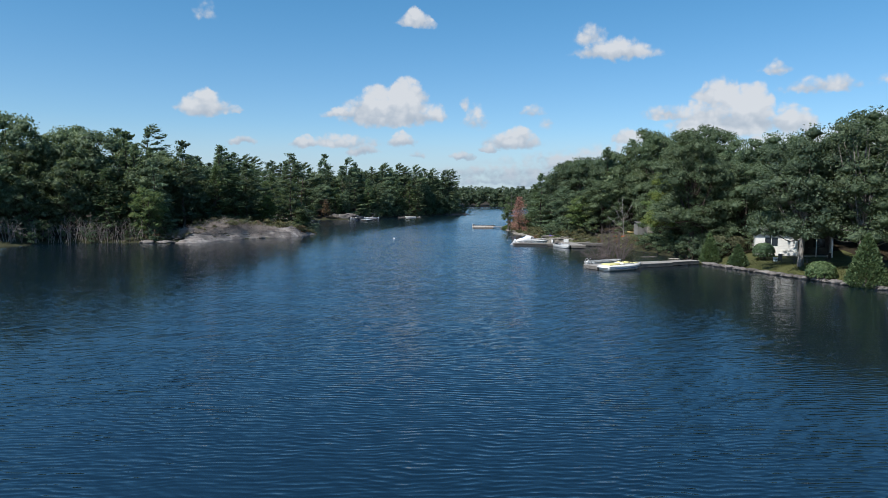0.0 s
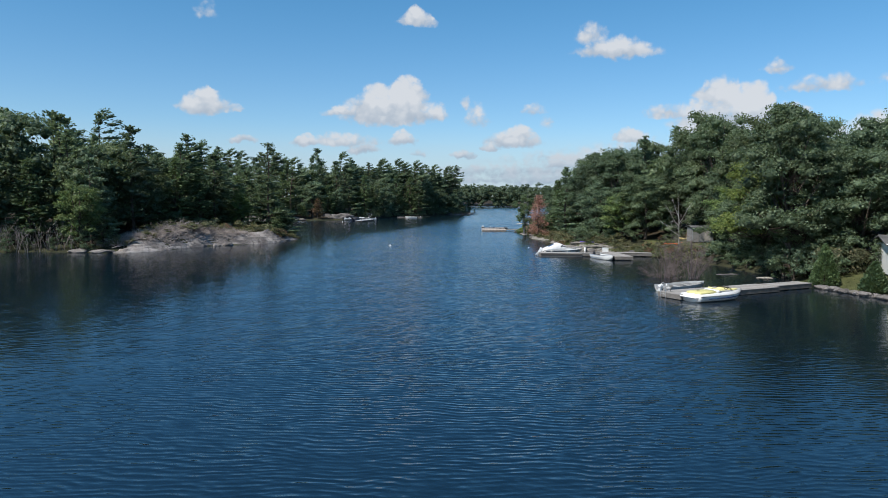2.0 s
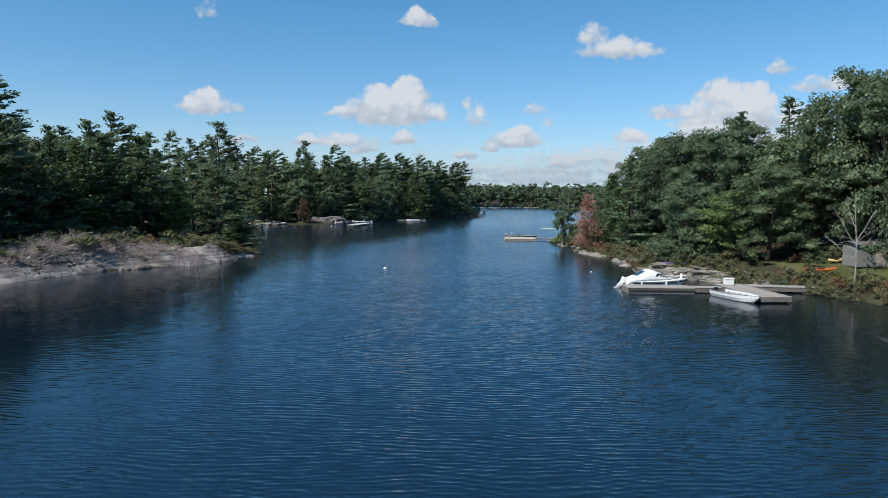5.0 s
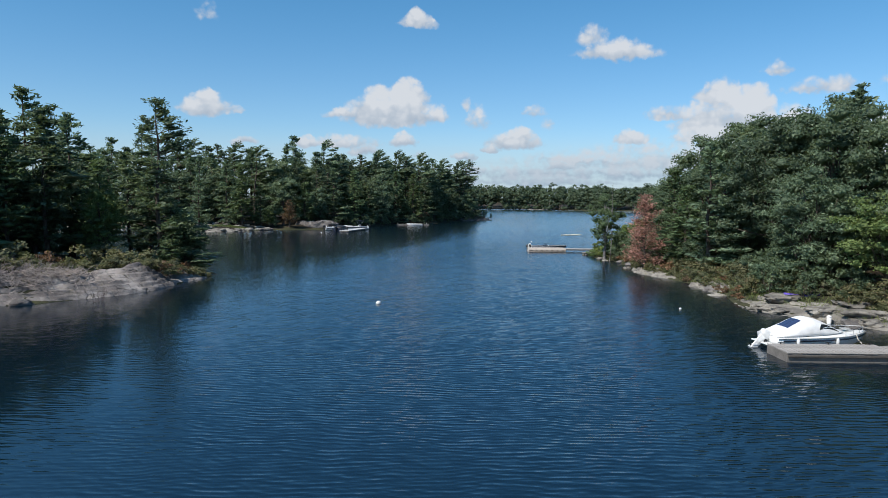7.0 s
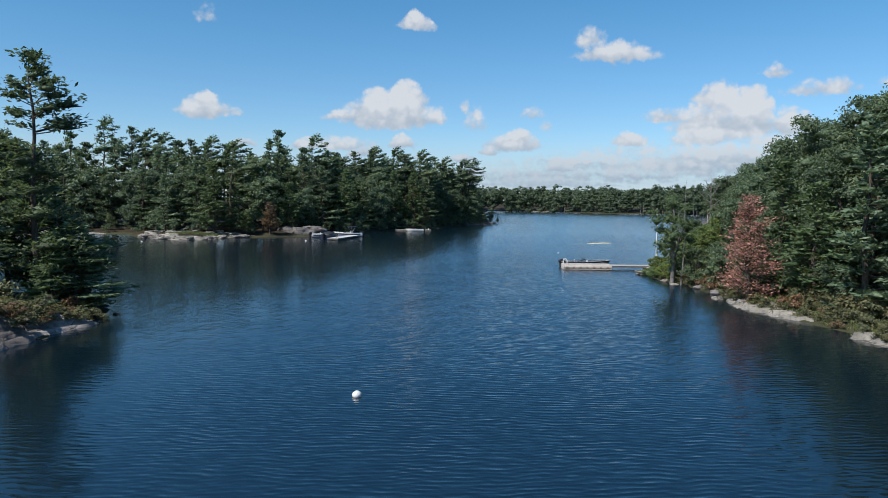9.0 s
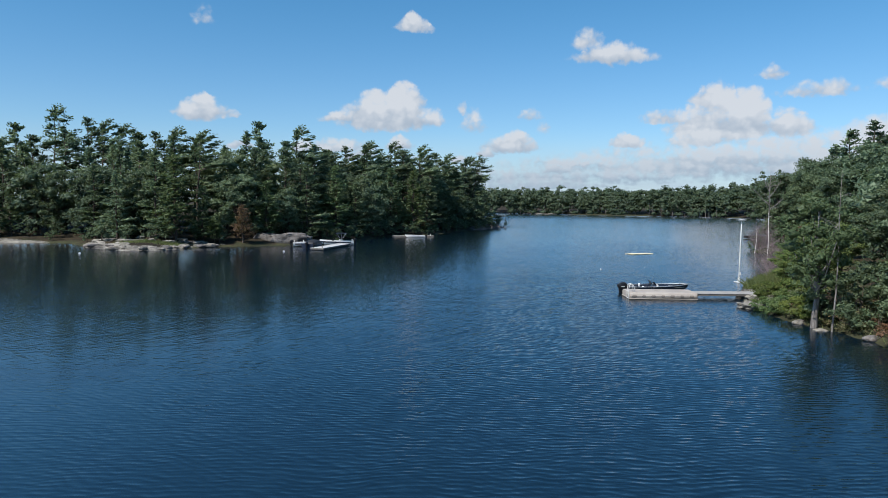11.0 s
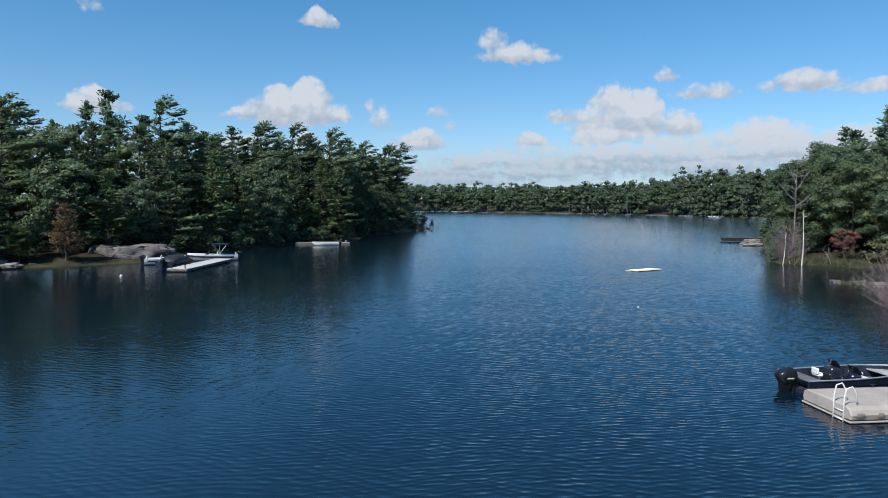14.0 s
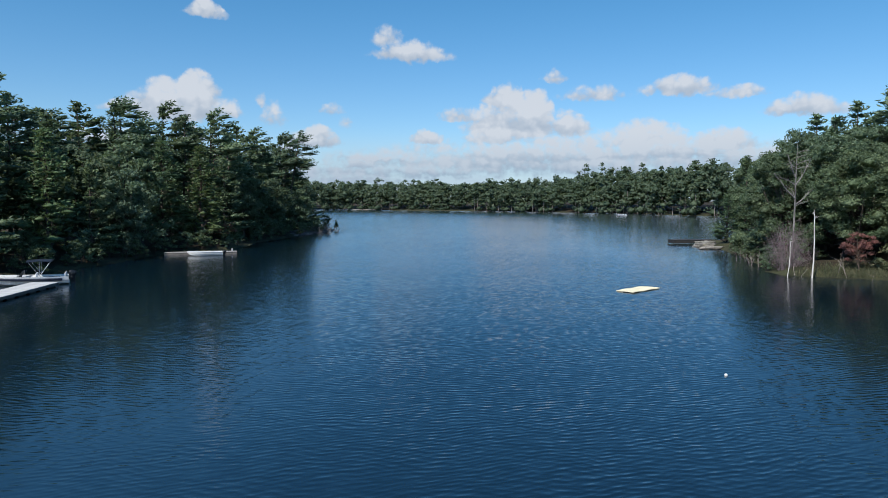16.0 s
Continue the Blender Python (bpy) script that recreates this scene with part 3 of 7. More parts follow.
def tufts(crown, centres, directions, n, spread_r, length, flat=0.35, width=0.28):
    """Needle sprays round each centre, lying out along the branch and tilted up."""
    c = np.repeat(np.asarray(centres), n, 0)
    d = np.repeat(np.asarray(directions), n, 0)
    off = np.clip(rng.normal(size=c.shape), -1.6, 1.6) * spread_r * np.array([1, 1, flat])
    way = d * 0.8 + units(len(c)) * np.array([0.85, 0.85, 0.4]) + np.array([0, 0, 0.22])
    way /= np.linalg.norm(way, axis=1, keepdims=True)
    side = np.cross(way, units(len(c)) * 0.75 + np.array([0, 0, 0.7]))
    side /= np.linalg.norm(side, axis=1, keepdims=True) + 1e-9
    size = length * rng.uniform(0.6, 1.25, (len(c), 1))
    crown.leaves(c + off, way * size * 0.5, side * size * width)


def pine(h, bare, reach, lean, gaps, label, mat=None, dense=1.0, name="pine_tree", sweep=0.5, cone=False, droop=-0.16, whorl=0.75, tuft=0.55, plates=True, profile=None):
    """A white pine: straight trunk, near-level limbs in whorls that carry flat plates of needles, drawn out to one side by the wind."""
    root = tree_thing(name, label)
    trunk, crown = Mesh(), Mesh()
    n = 9
    bend = [np.array([lean * h * (i / n) ** 1.6 + 0.12 * math.sin(i * 1.3), 0.1 * math.sin(i * 2.1 + lean), h * i / n - 0.3 * (i == 0)]) for i in range(n + 1)]
    r0 = 0.012 * h + 0.06
    trunk.limb(bend, [r0 * (1 - 0.93 * i / n) + 0.015 for i in range(n + 1)], 7)

    def on(z):
        k = min(max(z / h * n, 0), n - 1e-6)
        i = int(k)
        return bend[i] * (1 - k + i) + bend[i + 1] * (k - i)

    z = h * bare
    while z < h * 0.99:
        f = (z - h * bare) / (h * (1 - bare))
        shape = (1 - f) ** 0.85 + 0.06 if cone else (0.55 + 0.75 * f if f < 0.45 else 0.9 * (1 - ((f - 0.45) / 0.6) ** 1.1)) + 0.08
        if profile:
            shape = float(np.interp(f, *profile))
        for k in range(rng.integers(4, 7)):
            if rng.random() < gaps:
                continue
            a = rng.uniform(0, 2 * math.pi)
            wind = 1 + sweep * math.cos(a)
            ln = reach * shape * wind * rng.uniform(0.55, 1.15)
            if ln < 0.25:
                continue
            start = on(z + rng.uniform(-0.3, 0.3))
            out = np.array([math.cos(a) + 0.25 * sweep, math.sin(a), 0])
            out /= np.linalg.norm(out)
            tilt = (droop if cone else 0.02) + 0.5 * f * f + rng.uniform(-0.1, 0.12)
            pts = [start + out * ln * s + np.array([0, 0, ln * (tilt * s + 0.16 * s * s)]) for s in (0, 0.35, 0.7, 1.0)]
            trunk.limb(pts, [0.012 * ln + 0.02, 0.01 * ln + 0.012, 0.02, 0.008], 3)
            m = max(4, int(ln * 5.0 * dense))
            s = rng.uniform(0.3, 1.0, m) ** 0.8
            c = start + out * ln * s[:, None] + np.stack([0 * s, 0 * s, ln * (tilt * s + 0.16 * s * s) + 0.08], 1)
            side = np.cross(out, (0, 0, 1))
            c += side * (np.clip(rng.normal(size=(m, 1)), -1.4, 1.4) * 0.3 * ln * (1.1 - s[:, None] * 0.6))
            if ln > 0.9 and plates:
                spot = start + out * ln * 0.66 + np.array([0, 0, ln * (tilt * 0.66 + 0.07) + 0.02])
                crown.clump(spot, (ln * 0.36, ln * 0.24, 0.1 + 0.05 * ln), math.atan2(out[1], out[0]), 0.35)
            tufts(crown, c, np.tile(out, (m, 1)), 4, 0.27 + 0.03 * ln, tuft * 0.9, 0.36, 0.17)
        z += whorl * rng.uniform(0.7, 1.3) * (0.6 + 0.5 * (1 - f))
    top = np.array([on(h * q) for q in (0.9, 0.94, 0.97, 0.995)])
    tufts(crown, top, np.tile((0, 0, 1), (4, 1)), 8, 0.25, tuft)
    trunk.link("trunk", M_BARK, root, True)
    crown.link("crown", mat or M_PINE, root, True)
    return root


def broadleaf(h, wide, label, mat=None, clumps=34, each=105, leaf=0.42, low=0.28, name="oak_tree", trunk_mat=None, round_top=0.75, skirt=0, puff=0.28):
    """A broad crown of leafy clumps carried on forking limbs, with gaps between the clumps."""
    root = tree_thing(name, label)
    trunk, crown = Mesh(), Mesh()
    fork = h * (low + 0.05)
    r0 = 0.016 * h + (0.04 if h > 6 else 0.015)
    trunk.limb([(0, 0, -0.3), (0.05, 0.03, fork * 0.5), (0.1, -0.05, fork), (0.0, 0.1, h * (0.62 if h > 6 else 0.4)), (0.1, 0.0, h * (0.85 if h > 6 else 0.5))], [r0 * 1.25, r0, r0 * 0.85, r0 * 0.4, 0.03], 7)
    mid = np.array([0, 0, h * (0.5 + low * 0.5)])
    half = np.array([wide, wide, h * (1 - low) * 0.5])
    for i in range(clumps + skirt):
        d = units(1)[0]
        d[2] = d[2] * 0.9 + 0.15
        r = rng.uniform(0.55, 0.98 - 0.14 * max(d[2], 0)) if i % 4 else rng.uniform(0.15, 0.6)
        taper = 1 - 0.35 * max(d[2], 0) ** 2 * (1 - round_top)
        c = mid + d * half * r * np.array([taper, taper, 1.0])
        if i >= clumps:
            a = rng.uniform(0, 6.283)
            c = np.array([math.cos(a), math.sin(a), 0]) * wide * rng.uniform(0.5, 1.0) + np.array([0, 0, h * rng.uniform(low + 0.08, low + 0.2)])
        size = rng.uniform(0.65, 1.25) * wide * puff
        if i % 2 == 0:
            start = np.array([0.05, 0, min(fork + rng.uniform(0, 0.35) * h, max(c[2] - 0.4, fork * 0.8))])
            way = c - start
            trunk.limb([start, start + way * 0.45 + np.array([0, 0, -0.06 * h]) * rng.random(), start + way * 0.95], [r0 * 0.35, r0 * 0.22, 0.02], 4)
        n = int(each * rng.uniform(0.75, 1.25))
        u = units(n)
        u[:, 2] = np.where(u[:, 2] < -0.35, -u[:, 2], u[:, 2])
        oval = np.array([size * 1.2, size * 1.2, size * 0.85])
        crown.clump(c, oval * 0.55, rng.uniform(0, 6.283), 0.3)
        spot = c + u * oval * rng.uniform(0.5, 1.12, (n, 1))
        normal = u * 0.7 + units(n) * 0.8 + np.array([0, 0, 0.3])
        along = np.cross(normal, units(n))
        along /= np.linalg.norm(along, axis=1, keepdims=True) + 1e-9
        across = np.cross(normal, along)
        across /= np.linalg.norm(across, axis=1, keepdims=True) + 1e-9
        s = leaf * rng.uniform(0.55, 1.2, (n, 1))
        crown.slips(spot, along * s * 0.6, across * s * 0.6)
    trunk.link("trunk", trunk_mat or M_BARK, root, True)
    crown.link("crown", mat or M_LEAF, root, True)
    return root


def plant(proto, x, y, size=1.0, turn=None, drop=0.15, wide=1.0, label="", at_z=None):
    """A copy of a tree at its place on the ground; size scales it."""
    a = rng.uniform(-0.5, 0.5) if turn is None else turn
    z = (level(x, y) if at_z is None else at_z) - drop
    m = Matrix.Translation((x, y, z)) @ Matrix.Rotation(a, 4, "Z") @ Matrix.Diagonal((size * wide, size * wide, size, 1))
    ob = copy_thing(proto, m)
    if label:
        ob["label"] = label
    return ob


def retire(*protos):
    """The patterns themselves leave once they are copied."""
    for p in protos:
        for o in (*p.children_recursive, p):
            bpy.data.objects.remove(o)


PINES = [pine(18, 0.20, 3.9, 0.02, 0.10, "tall wind-swept white pine with dark needle plates on the wooded shore", whorl=1.15, tuft=0.72),
         pine(19, 0.34, 3.8, 0.05, 0.22, "tall ragged white pine with swept limbs standing above the woods", sweep=0.7, whorl=1.2, tuft=0.7),
         pine(16, 0.08, 4.0, 0.0, 0.05, "dense dark green white pine among the shore woods", sweep=0.35, whorl=1.0, tuft=0.75, cone=True),
         pine(17, 0.14, 3.7, -0.02, 0.08, "dark green white pine with level limbs in the shore woods", sweep=0.45, whorl=1.1, tuft=0.72)]
FIRS = [pine(12, 0.03, 3.6, 0.0, 0.03, "bushy young pine, mid green, on the shore", M_SPRUCE, 0.68, "young_pine", 0.15, True, 0.72, 0.66),
        pine(10, 0.03, 3.2, 0.0, 0.03, "bushy light green young pine near the water", M_SPRUCE, 0.68, "young_pine", 0.1, True, 0.68, 0.62)]
# the rows farther in need fewer leaves than those the camera passes close by
OAKS = [broadleaf(15, 5.0, "broad green oak in full leaf on the wooded shore", clumps=70, each=95, leaf=0.36, low=0.08, skirt=8, puff=0.24),
        broadleaf(16, 5.4, "large green oak with a clumped leafy crown", clumps=74, each=95, leaf=0.36, low=0.10, skirt=8, puff=0.24),
        broadleaf(13, 4.6, "rounded green oak in full leaf in the shore woods", clumps=66, each=95, leaf=0.34, low=0.02, skirt=7, puff=0.24),
        broadleaf(14, 4.4, "fresh green maple with a leafy crown", M_MAPLE, 76, 120, 0.27, 0.05, "maple_tree", puff=0.23)]
NEAR = [broadleaf(15, 5.0, "broad green oak in full leaf above the east shore", clumps=100, each=190, leaf=0.225, low=0.06, skirt=12, puff=0.2),
        broadleaf(16, 5.4, "large green oak with a clumped leafy crown above the docks", clumps=104, each=190, leaf=0.235, low=0.08, skirt=12, puff=0.2),
        broadleaf(13, 4.6, "rounded green oak in full leaf close to the water", clumps=94, each=190, leaf=0.22, low=0.0, skirt=10, puff=0.2)]
BACK = [broadleaf(15, 5.2, "green oak standing deeper in the shore woods", clumps=46, each=60, leaf=0.5, low=0.06, skirt=5),
        broadleaf(13, 4.8, "green oak standing deeper in the shore woods", clumps=44, each=60, leaf=0.5, low=0.0, skirt=5)]
SHRUBS = [broadleaf(2.4, 1.5, "leafy green shrub at the foot of the shore woods", clumps=12, each=48, leaf=0.15, low=-0.05, name="shrub"),
          broadleaf(3.4, 1.7, "tall green shrub under the shore trees", M_LEAF, 13, 50, 0.17, -0.05, "shrub"),
          broadleaf(1.5, 1.5, "low olive juniper spreading over shore rock", M_JUNIPER, 11, 56, 0.17, -0.1, "juniper"),
          broadleaf(1.3, 1.3, "low rusty-leaved shrub on the shore", M_RUST, 9, 56, 0.16, -0.1, "shrub")]

def stand(rows):
    """Trees at known places: x, y, height in metres, pattern."""
    for x, y, h, kind in rows:
        proto, full = {"P": (PINES, (18, 19, 16, 17)), "F": (FIRS, (12, 10)), "O": (OAKS, (15, 16, 13, 14)), "N": (NEAR, (15, 16, 13))}[kind[0]]
        k = int(kind[1])
        size = h / full[k]
        plant(proto[k], x, y, size, wide=min(1.35, max(0.85, size ** -0.5)))
        PLANTED.append((x, y))


def wood(poly, count, box, depth, kinds, size, gap, keep=None):
    """Plants a stand of trees at random spots inland of a shore, none too near another."""
    (x0, x1), (y0, y1) = box
    xs, ys = rng.uniform(x0, x1, count * 40), rng.uniform(y0, y1, count * 40)
    d = inland(xs, ys, poly)
    taken = 0
    for x, y, k in zip(xs, ys, d):
        if not depth[0] < k < depth[1] or (keep and not keep(x, y)):
            continue
        if any((x - a) ** 2 + (y - b) ** 2 < gap * gap for a, b in PLANTED):
            continue
        PLANTED.append((x, y))
        taken += 1
        plant(kinds[rng.integers(len(kinds))], x, y, rng.uniform(*size))
        if taken >= count:
            break


PLANTED = []
# north shore skyline
stand([(-75, 260, 21.3, 'P1'), (-72.1, 261.5, 20.5, 'P1'), (-63.9, 260, 19.1, 'P0'), (-60.9, 260.8, 18.1, 'P0'), (-52.8, 252.8, 16.9, 'P3'), (-49.4, 232.5, 13.5, 'F0'),
       (-46, 248.9, 16.9, 'O1'), (-45.6, 260.6, 19.1, 'P2'), (-45.6, 270, 21.6, 'P3'), (-37, 264, 21, 'P1'), (-37.2, 242.6, 9.9, 'F1'), (-33.6, 267.8, 18.2, 'P0')])
stand([(-31.3, 273.8, 16.7, 'P1'), (-28.4, 278.8, 18.8, 'P0'), (-25, 283.8, 19.5, 'P1'), (-19.6, 292.4, 20.6, 'P1'), (-27.4, 258.7, 13.7, 'F0'), (-21.6, 274.1, 14.8, 'O2'),
       (-15.8, 291.1, 18.7, 'P0'), (-12.4, 306.8, 19.4, 'P1'), (-8, 314.9, 20, 'P0'), (-12.8, 280.3, 13.7, 'F0'), (-4.6, 317.3, 18.3, 'P0'), (0.3, 325.7, 20.1, 'P1')])
stand([(-84.8, 261, 24, 'P1'), (-79.5, 264.1, 22.2, 'P0'), (-70.8, 255, 18, 'P1'), (-57, 262.5, 18.3, 'P1'), (-92.2, 261.1, 20.2, 'P3'), (-102.1, 257.7, 18.5, 'O1'),
       (-76.6, 248.3, 12.4, 'O2'), (-68.9, 244.7, 13.8, 'O0'), (-38.5, 286.9, 17.5, 'P1'), (-30.5, 263, 11.5, 'O1'), (-26.1, 270, 12.9, 'O0')])
stand([(-6.9, 298.1, 12.5, 'O2'), (-18, 281, 14.1, 'F0'), (-1.7, 309, 11.1, 'O2'), (4, 320, 9.5, 'O2'), (-57, 238, 12, 'O2'), (-42, 241, 12, 'O0'), (6, 327, 9, 'P2')])
# west shore
stand([(-63.1, 116.5, 18.7, 'O1'), (-57.4, 124, 17, 'P3'), (-62, 145, 20, 'P1'), (-49.5, 121.7, 14.2, 'O1'), (-69.3, 110.7, 21, 'O1'), (-65.5, 122, 18.7, 'O0'),
       (-58, 115.5, 18, 'O0'), (-48.5, 116.4, 13, 'O2'), (-49.1, 128.5, 12.7, 'P2'), (-51, 115.6, 14.2, 'P2'), (-43, 134, 13.7, 'P0'), (-48, 150, 17.5, 'P0'), (-38.5, 137.5, 12.4, 'P3')])
stand([(-45.5, 126.5, 11.7, 'O2'), (-66, 101.5, 13, 'O2'), (-70.5, 97.5, 15, 'O0'), (-65.1, 107.5, 14, 'O2'), (-58.3, 109.7, 12.8, 'O2'), (-53.5, 111, 10.7, 'F0'), (-41, 146, 14, 'P2'), (-36, 148, 11, 'P3'), (-45, 142, 13, 'P2'), (-72, 107, 15.5, 'O0'), (-42.5, 131, 11, 'F0'),
       (-45.5, 131.5, 12, 'P2'), (-40, 134.5, 10, 'F0'), (-44.5, 138, 13, 'P2'), (-41, 140, 11, 'O2'), (-46.5, 134, 12, 'O2')])
# east shore
stand([(38.2, 137.9, 16.4, 'P0'), (37.1, 147.4, 16.3, 'N1'), (37.5, 122.4, 18.8, 'N1'), (37.8, 117, 18.2, 'N0'), (43.9, 110.3, 18.2, 'N1'), (39.4, 108.7, 17, 'N1'),
       (31.6, 144, 15.7, 'N0'), (28.7, 149.5, 14.8, 'N1'), (23.5, 144.6, 11.1, 'F0'), (36.5, 100.2, 11.1, 'O3'), (34.8, 104.5, 9.2, 'O3'), (34.5, 123.5, 11.1, 'N0')])
stand([(29.1, 122, 10, 'N1'), (37.5, 111.5, 11.5, 'N2'), (42.6, 97.8, 15, 'N2'), (43.5, 90.1, 15.8, 'N0'), (45.5, 84.5, 14.6, 'N0'), (49.5, 79.5, 17, 'N1'),
       (51.3, 73.2, 17.5, 'N1'), (20.8, 141.2, 12, 'P2'), (21.5, 153, 10.1, 'F0'), (29, 162.2, 14.7, 'N1'), (31.4, 155.2, 16.5, 'N0'), (28.5, 134.3, 15, 'N0')])
stand([(34.2, 141, 15.6, 'P2'), (24, 128.5, 9.4, 'N2'), (26, 123.5, 7.5, 'O3'), (23.4, 160.5, 9.5, 'N2'), (25.5, 150, 11.4, 'N0'), (25.5, 138, 14.1, 'N1'), (20.7, 146.7, 8, 'F1'),
       (26.5, 169, 8.5, 'N2'), (42.7, 203.2, 12, 'N0'), (35.5, 93, 11, 'N1'), (33.8, 87, 8.5, 'N2'), (33.6, 99.5, 9, 'N2'), (38.5, 86.5, 12, 'N1'), (39.6, 112.5, 9, 'N2')])
stand([(52.5, 66, 17.5, 'N0'), (48, 60, 17, 'N1'), (46, 52, 15.5, 'N1'), (53, 56, 16, 'N0'), (44, 45, 14, 'N0')])
# east cove
stand([(68.5, 252, 17.5, 'P0'), (63.5, 243.5, 16, 'P3'), (66, 262, 13, 'P2'), (77.9, 254.2, 18.7, 'P0'), (69.4, 241.9, 16.7, 'P1'), (65.4, 251.9, 15, 'N1'), (58.6, 239.6, 13, 'N0'), (54.2, 231.5, 12.3, 'N1'),
       (66.5, 266.5, 7.5, 'F0'), (61.5, 252.7, 12.3, 'N2'), (57.5, 224.2, 14.9, 'N0'), (70, 258, 15.5, 'N1'), (72, 266, 13.5, 'N0'), (57.3, 244.7, 12.5, 'N2'), (60, 229, 16.5, 'P0'), (62, 235, 14.5, 'N1'), (53.5, 240.5, 13.7, 'N0'), (61, 245.5, 16, 'N1'), (60.5, 233.5, 18, 'P3'), (65.5, 236, 19.5, 'P0'), (57, 235.5, 15.5, 'N0')])

wood(LAND_EAST, 34, ((17, 72), (84, 205)), (9, 26), BACK + FIRS[:1], (0.78, 1.0), 4.6, lambda x, y: not (26 < x < 38 and 107 < y < 121))
wood(LAND_NORTH, 34, ((-105, 12), (226, 340)), (2.5, 7), FIRS[:1] * 2 + OAKS[2:3] + PINES[2:], (0.62, 0.9), 3.8, lambda x, y: not (-62 < x < -40 and y < 232.5) and not (-42 < x < -30 and y < 246))
wood(LAND_WEST, 16, ((-85, -44), (103, 130)), (2.5, 7), FIRS[:1] + BACK[1:] + PINES[2:3], (0.6, 0.85), 3.6)
wood(LAND_WEST, 34, ((-105, -34), (106, 165)), (5, 30), BACK + OAKS[:1] + PINES[2:] + PINES[:1] + FIRS[:1], (0.76, 0.98), 4.2, lambda x, y: x < -43 or y > 144)
wood(LAND_NORTH, 84, ((-115, 12), (228, 350)), (7, 26), PINES[2:] * 2 + PINES[:2] + BACK, (0.88, 1.08), 4.2)
wood(LAND_EAST, 26, ((40, 100), (196, 290)), (6, 26), BACK + OAKS[:1] + PINES[2:3], (0.78, 1.0), 4.4)


def fringe(poly, count, box, depth, kinds, size, gap, keep=None):
    """Shrubs along the foot of the woods."""
    (x0, x1), (y0, y1) = box
    xs, ys = rng.uniform(x0, x1, count * 60), rng.uniform(y0, y1, count * 60)
    d = inland(xs, ys, poly)
    done = []
    for x, y, k in zip(xs, ys, d):
        if depth[0] < k < depth[1] and not (keep and not keep(x, y)) and not any((x - a) ** 2 + (y - b) ** 2 < gap * gap for a, b in done):
            done.append((x, y))
            plant(kinds[rng.integers(len(kinds))], x, y, rng.uniform(*size), turn=rng.uniform(0, 6.3))
            if len(done) >= count:
                break


fringe(LAND_NORTH, 80, ((-110, 13), (224, 340)), (1.0, 7), SHRUBS[:2], (0.7, 1.3), 2.0, lambda x, y: not (-63 < x < -41 and y < 229.5) and not (-41 < x < -25 and y < 245))
fringe(LAND_WEST, 45, ((-85, -40), (100, 165)), (0.8, 7), SHRUBS[:2], (0.7, 1.3), 2.0, lambda x, y: x < -44 or y > 150)
fringe(LAND_EAST, 76, ((16, 45), (82, 171)), (2.4, 8), SHRUBS[:2], (0.7, 1.25), 2.0, lambda x, y: not (24 < x < 38 and 104 < y < 121) and y < 163)
fringe(LAND_EAST, 26, ((26, 37), (82, 101)), (-0.2, 4), SHRUBS[:2], (0.7, 1.2), 1.7)
fringe(LAND_EAST, 74, ((16, 30), (112, 168)), (1.4, 5.4), SHRUBS[2:] + SHRUBS[2:3] * 4, (0.6, 1.0), 1.25, lambda x, y: not (117 < y < 129 and x < 22.5) and not (x > 24 and y < 121))
fringe(LAND_EAST, 26, ((33, 66), (196, 275)), (1.2, 6), SHRUBS[:2], (0.6, 1.0), 2.0, lambda x, y: not (40 < x < 56 and 222 < y < 233) and not (26 < x < 36 and 192 < y < 205) and not (x > 56 and y > 256))
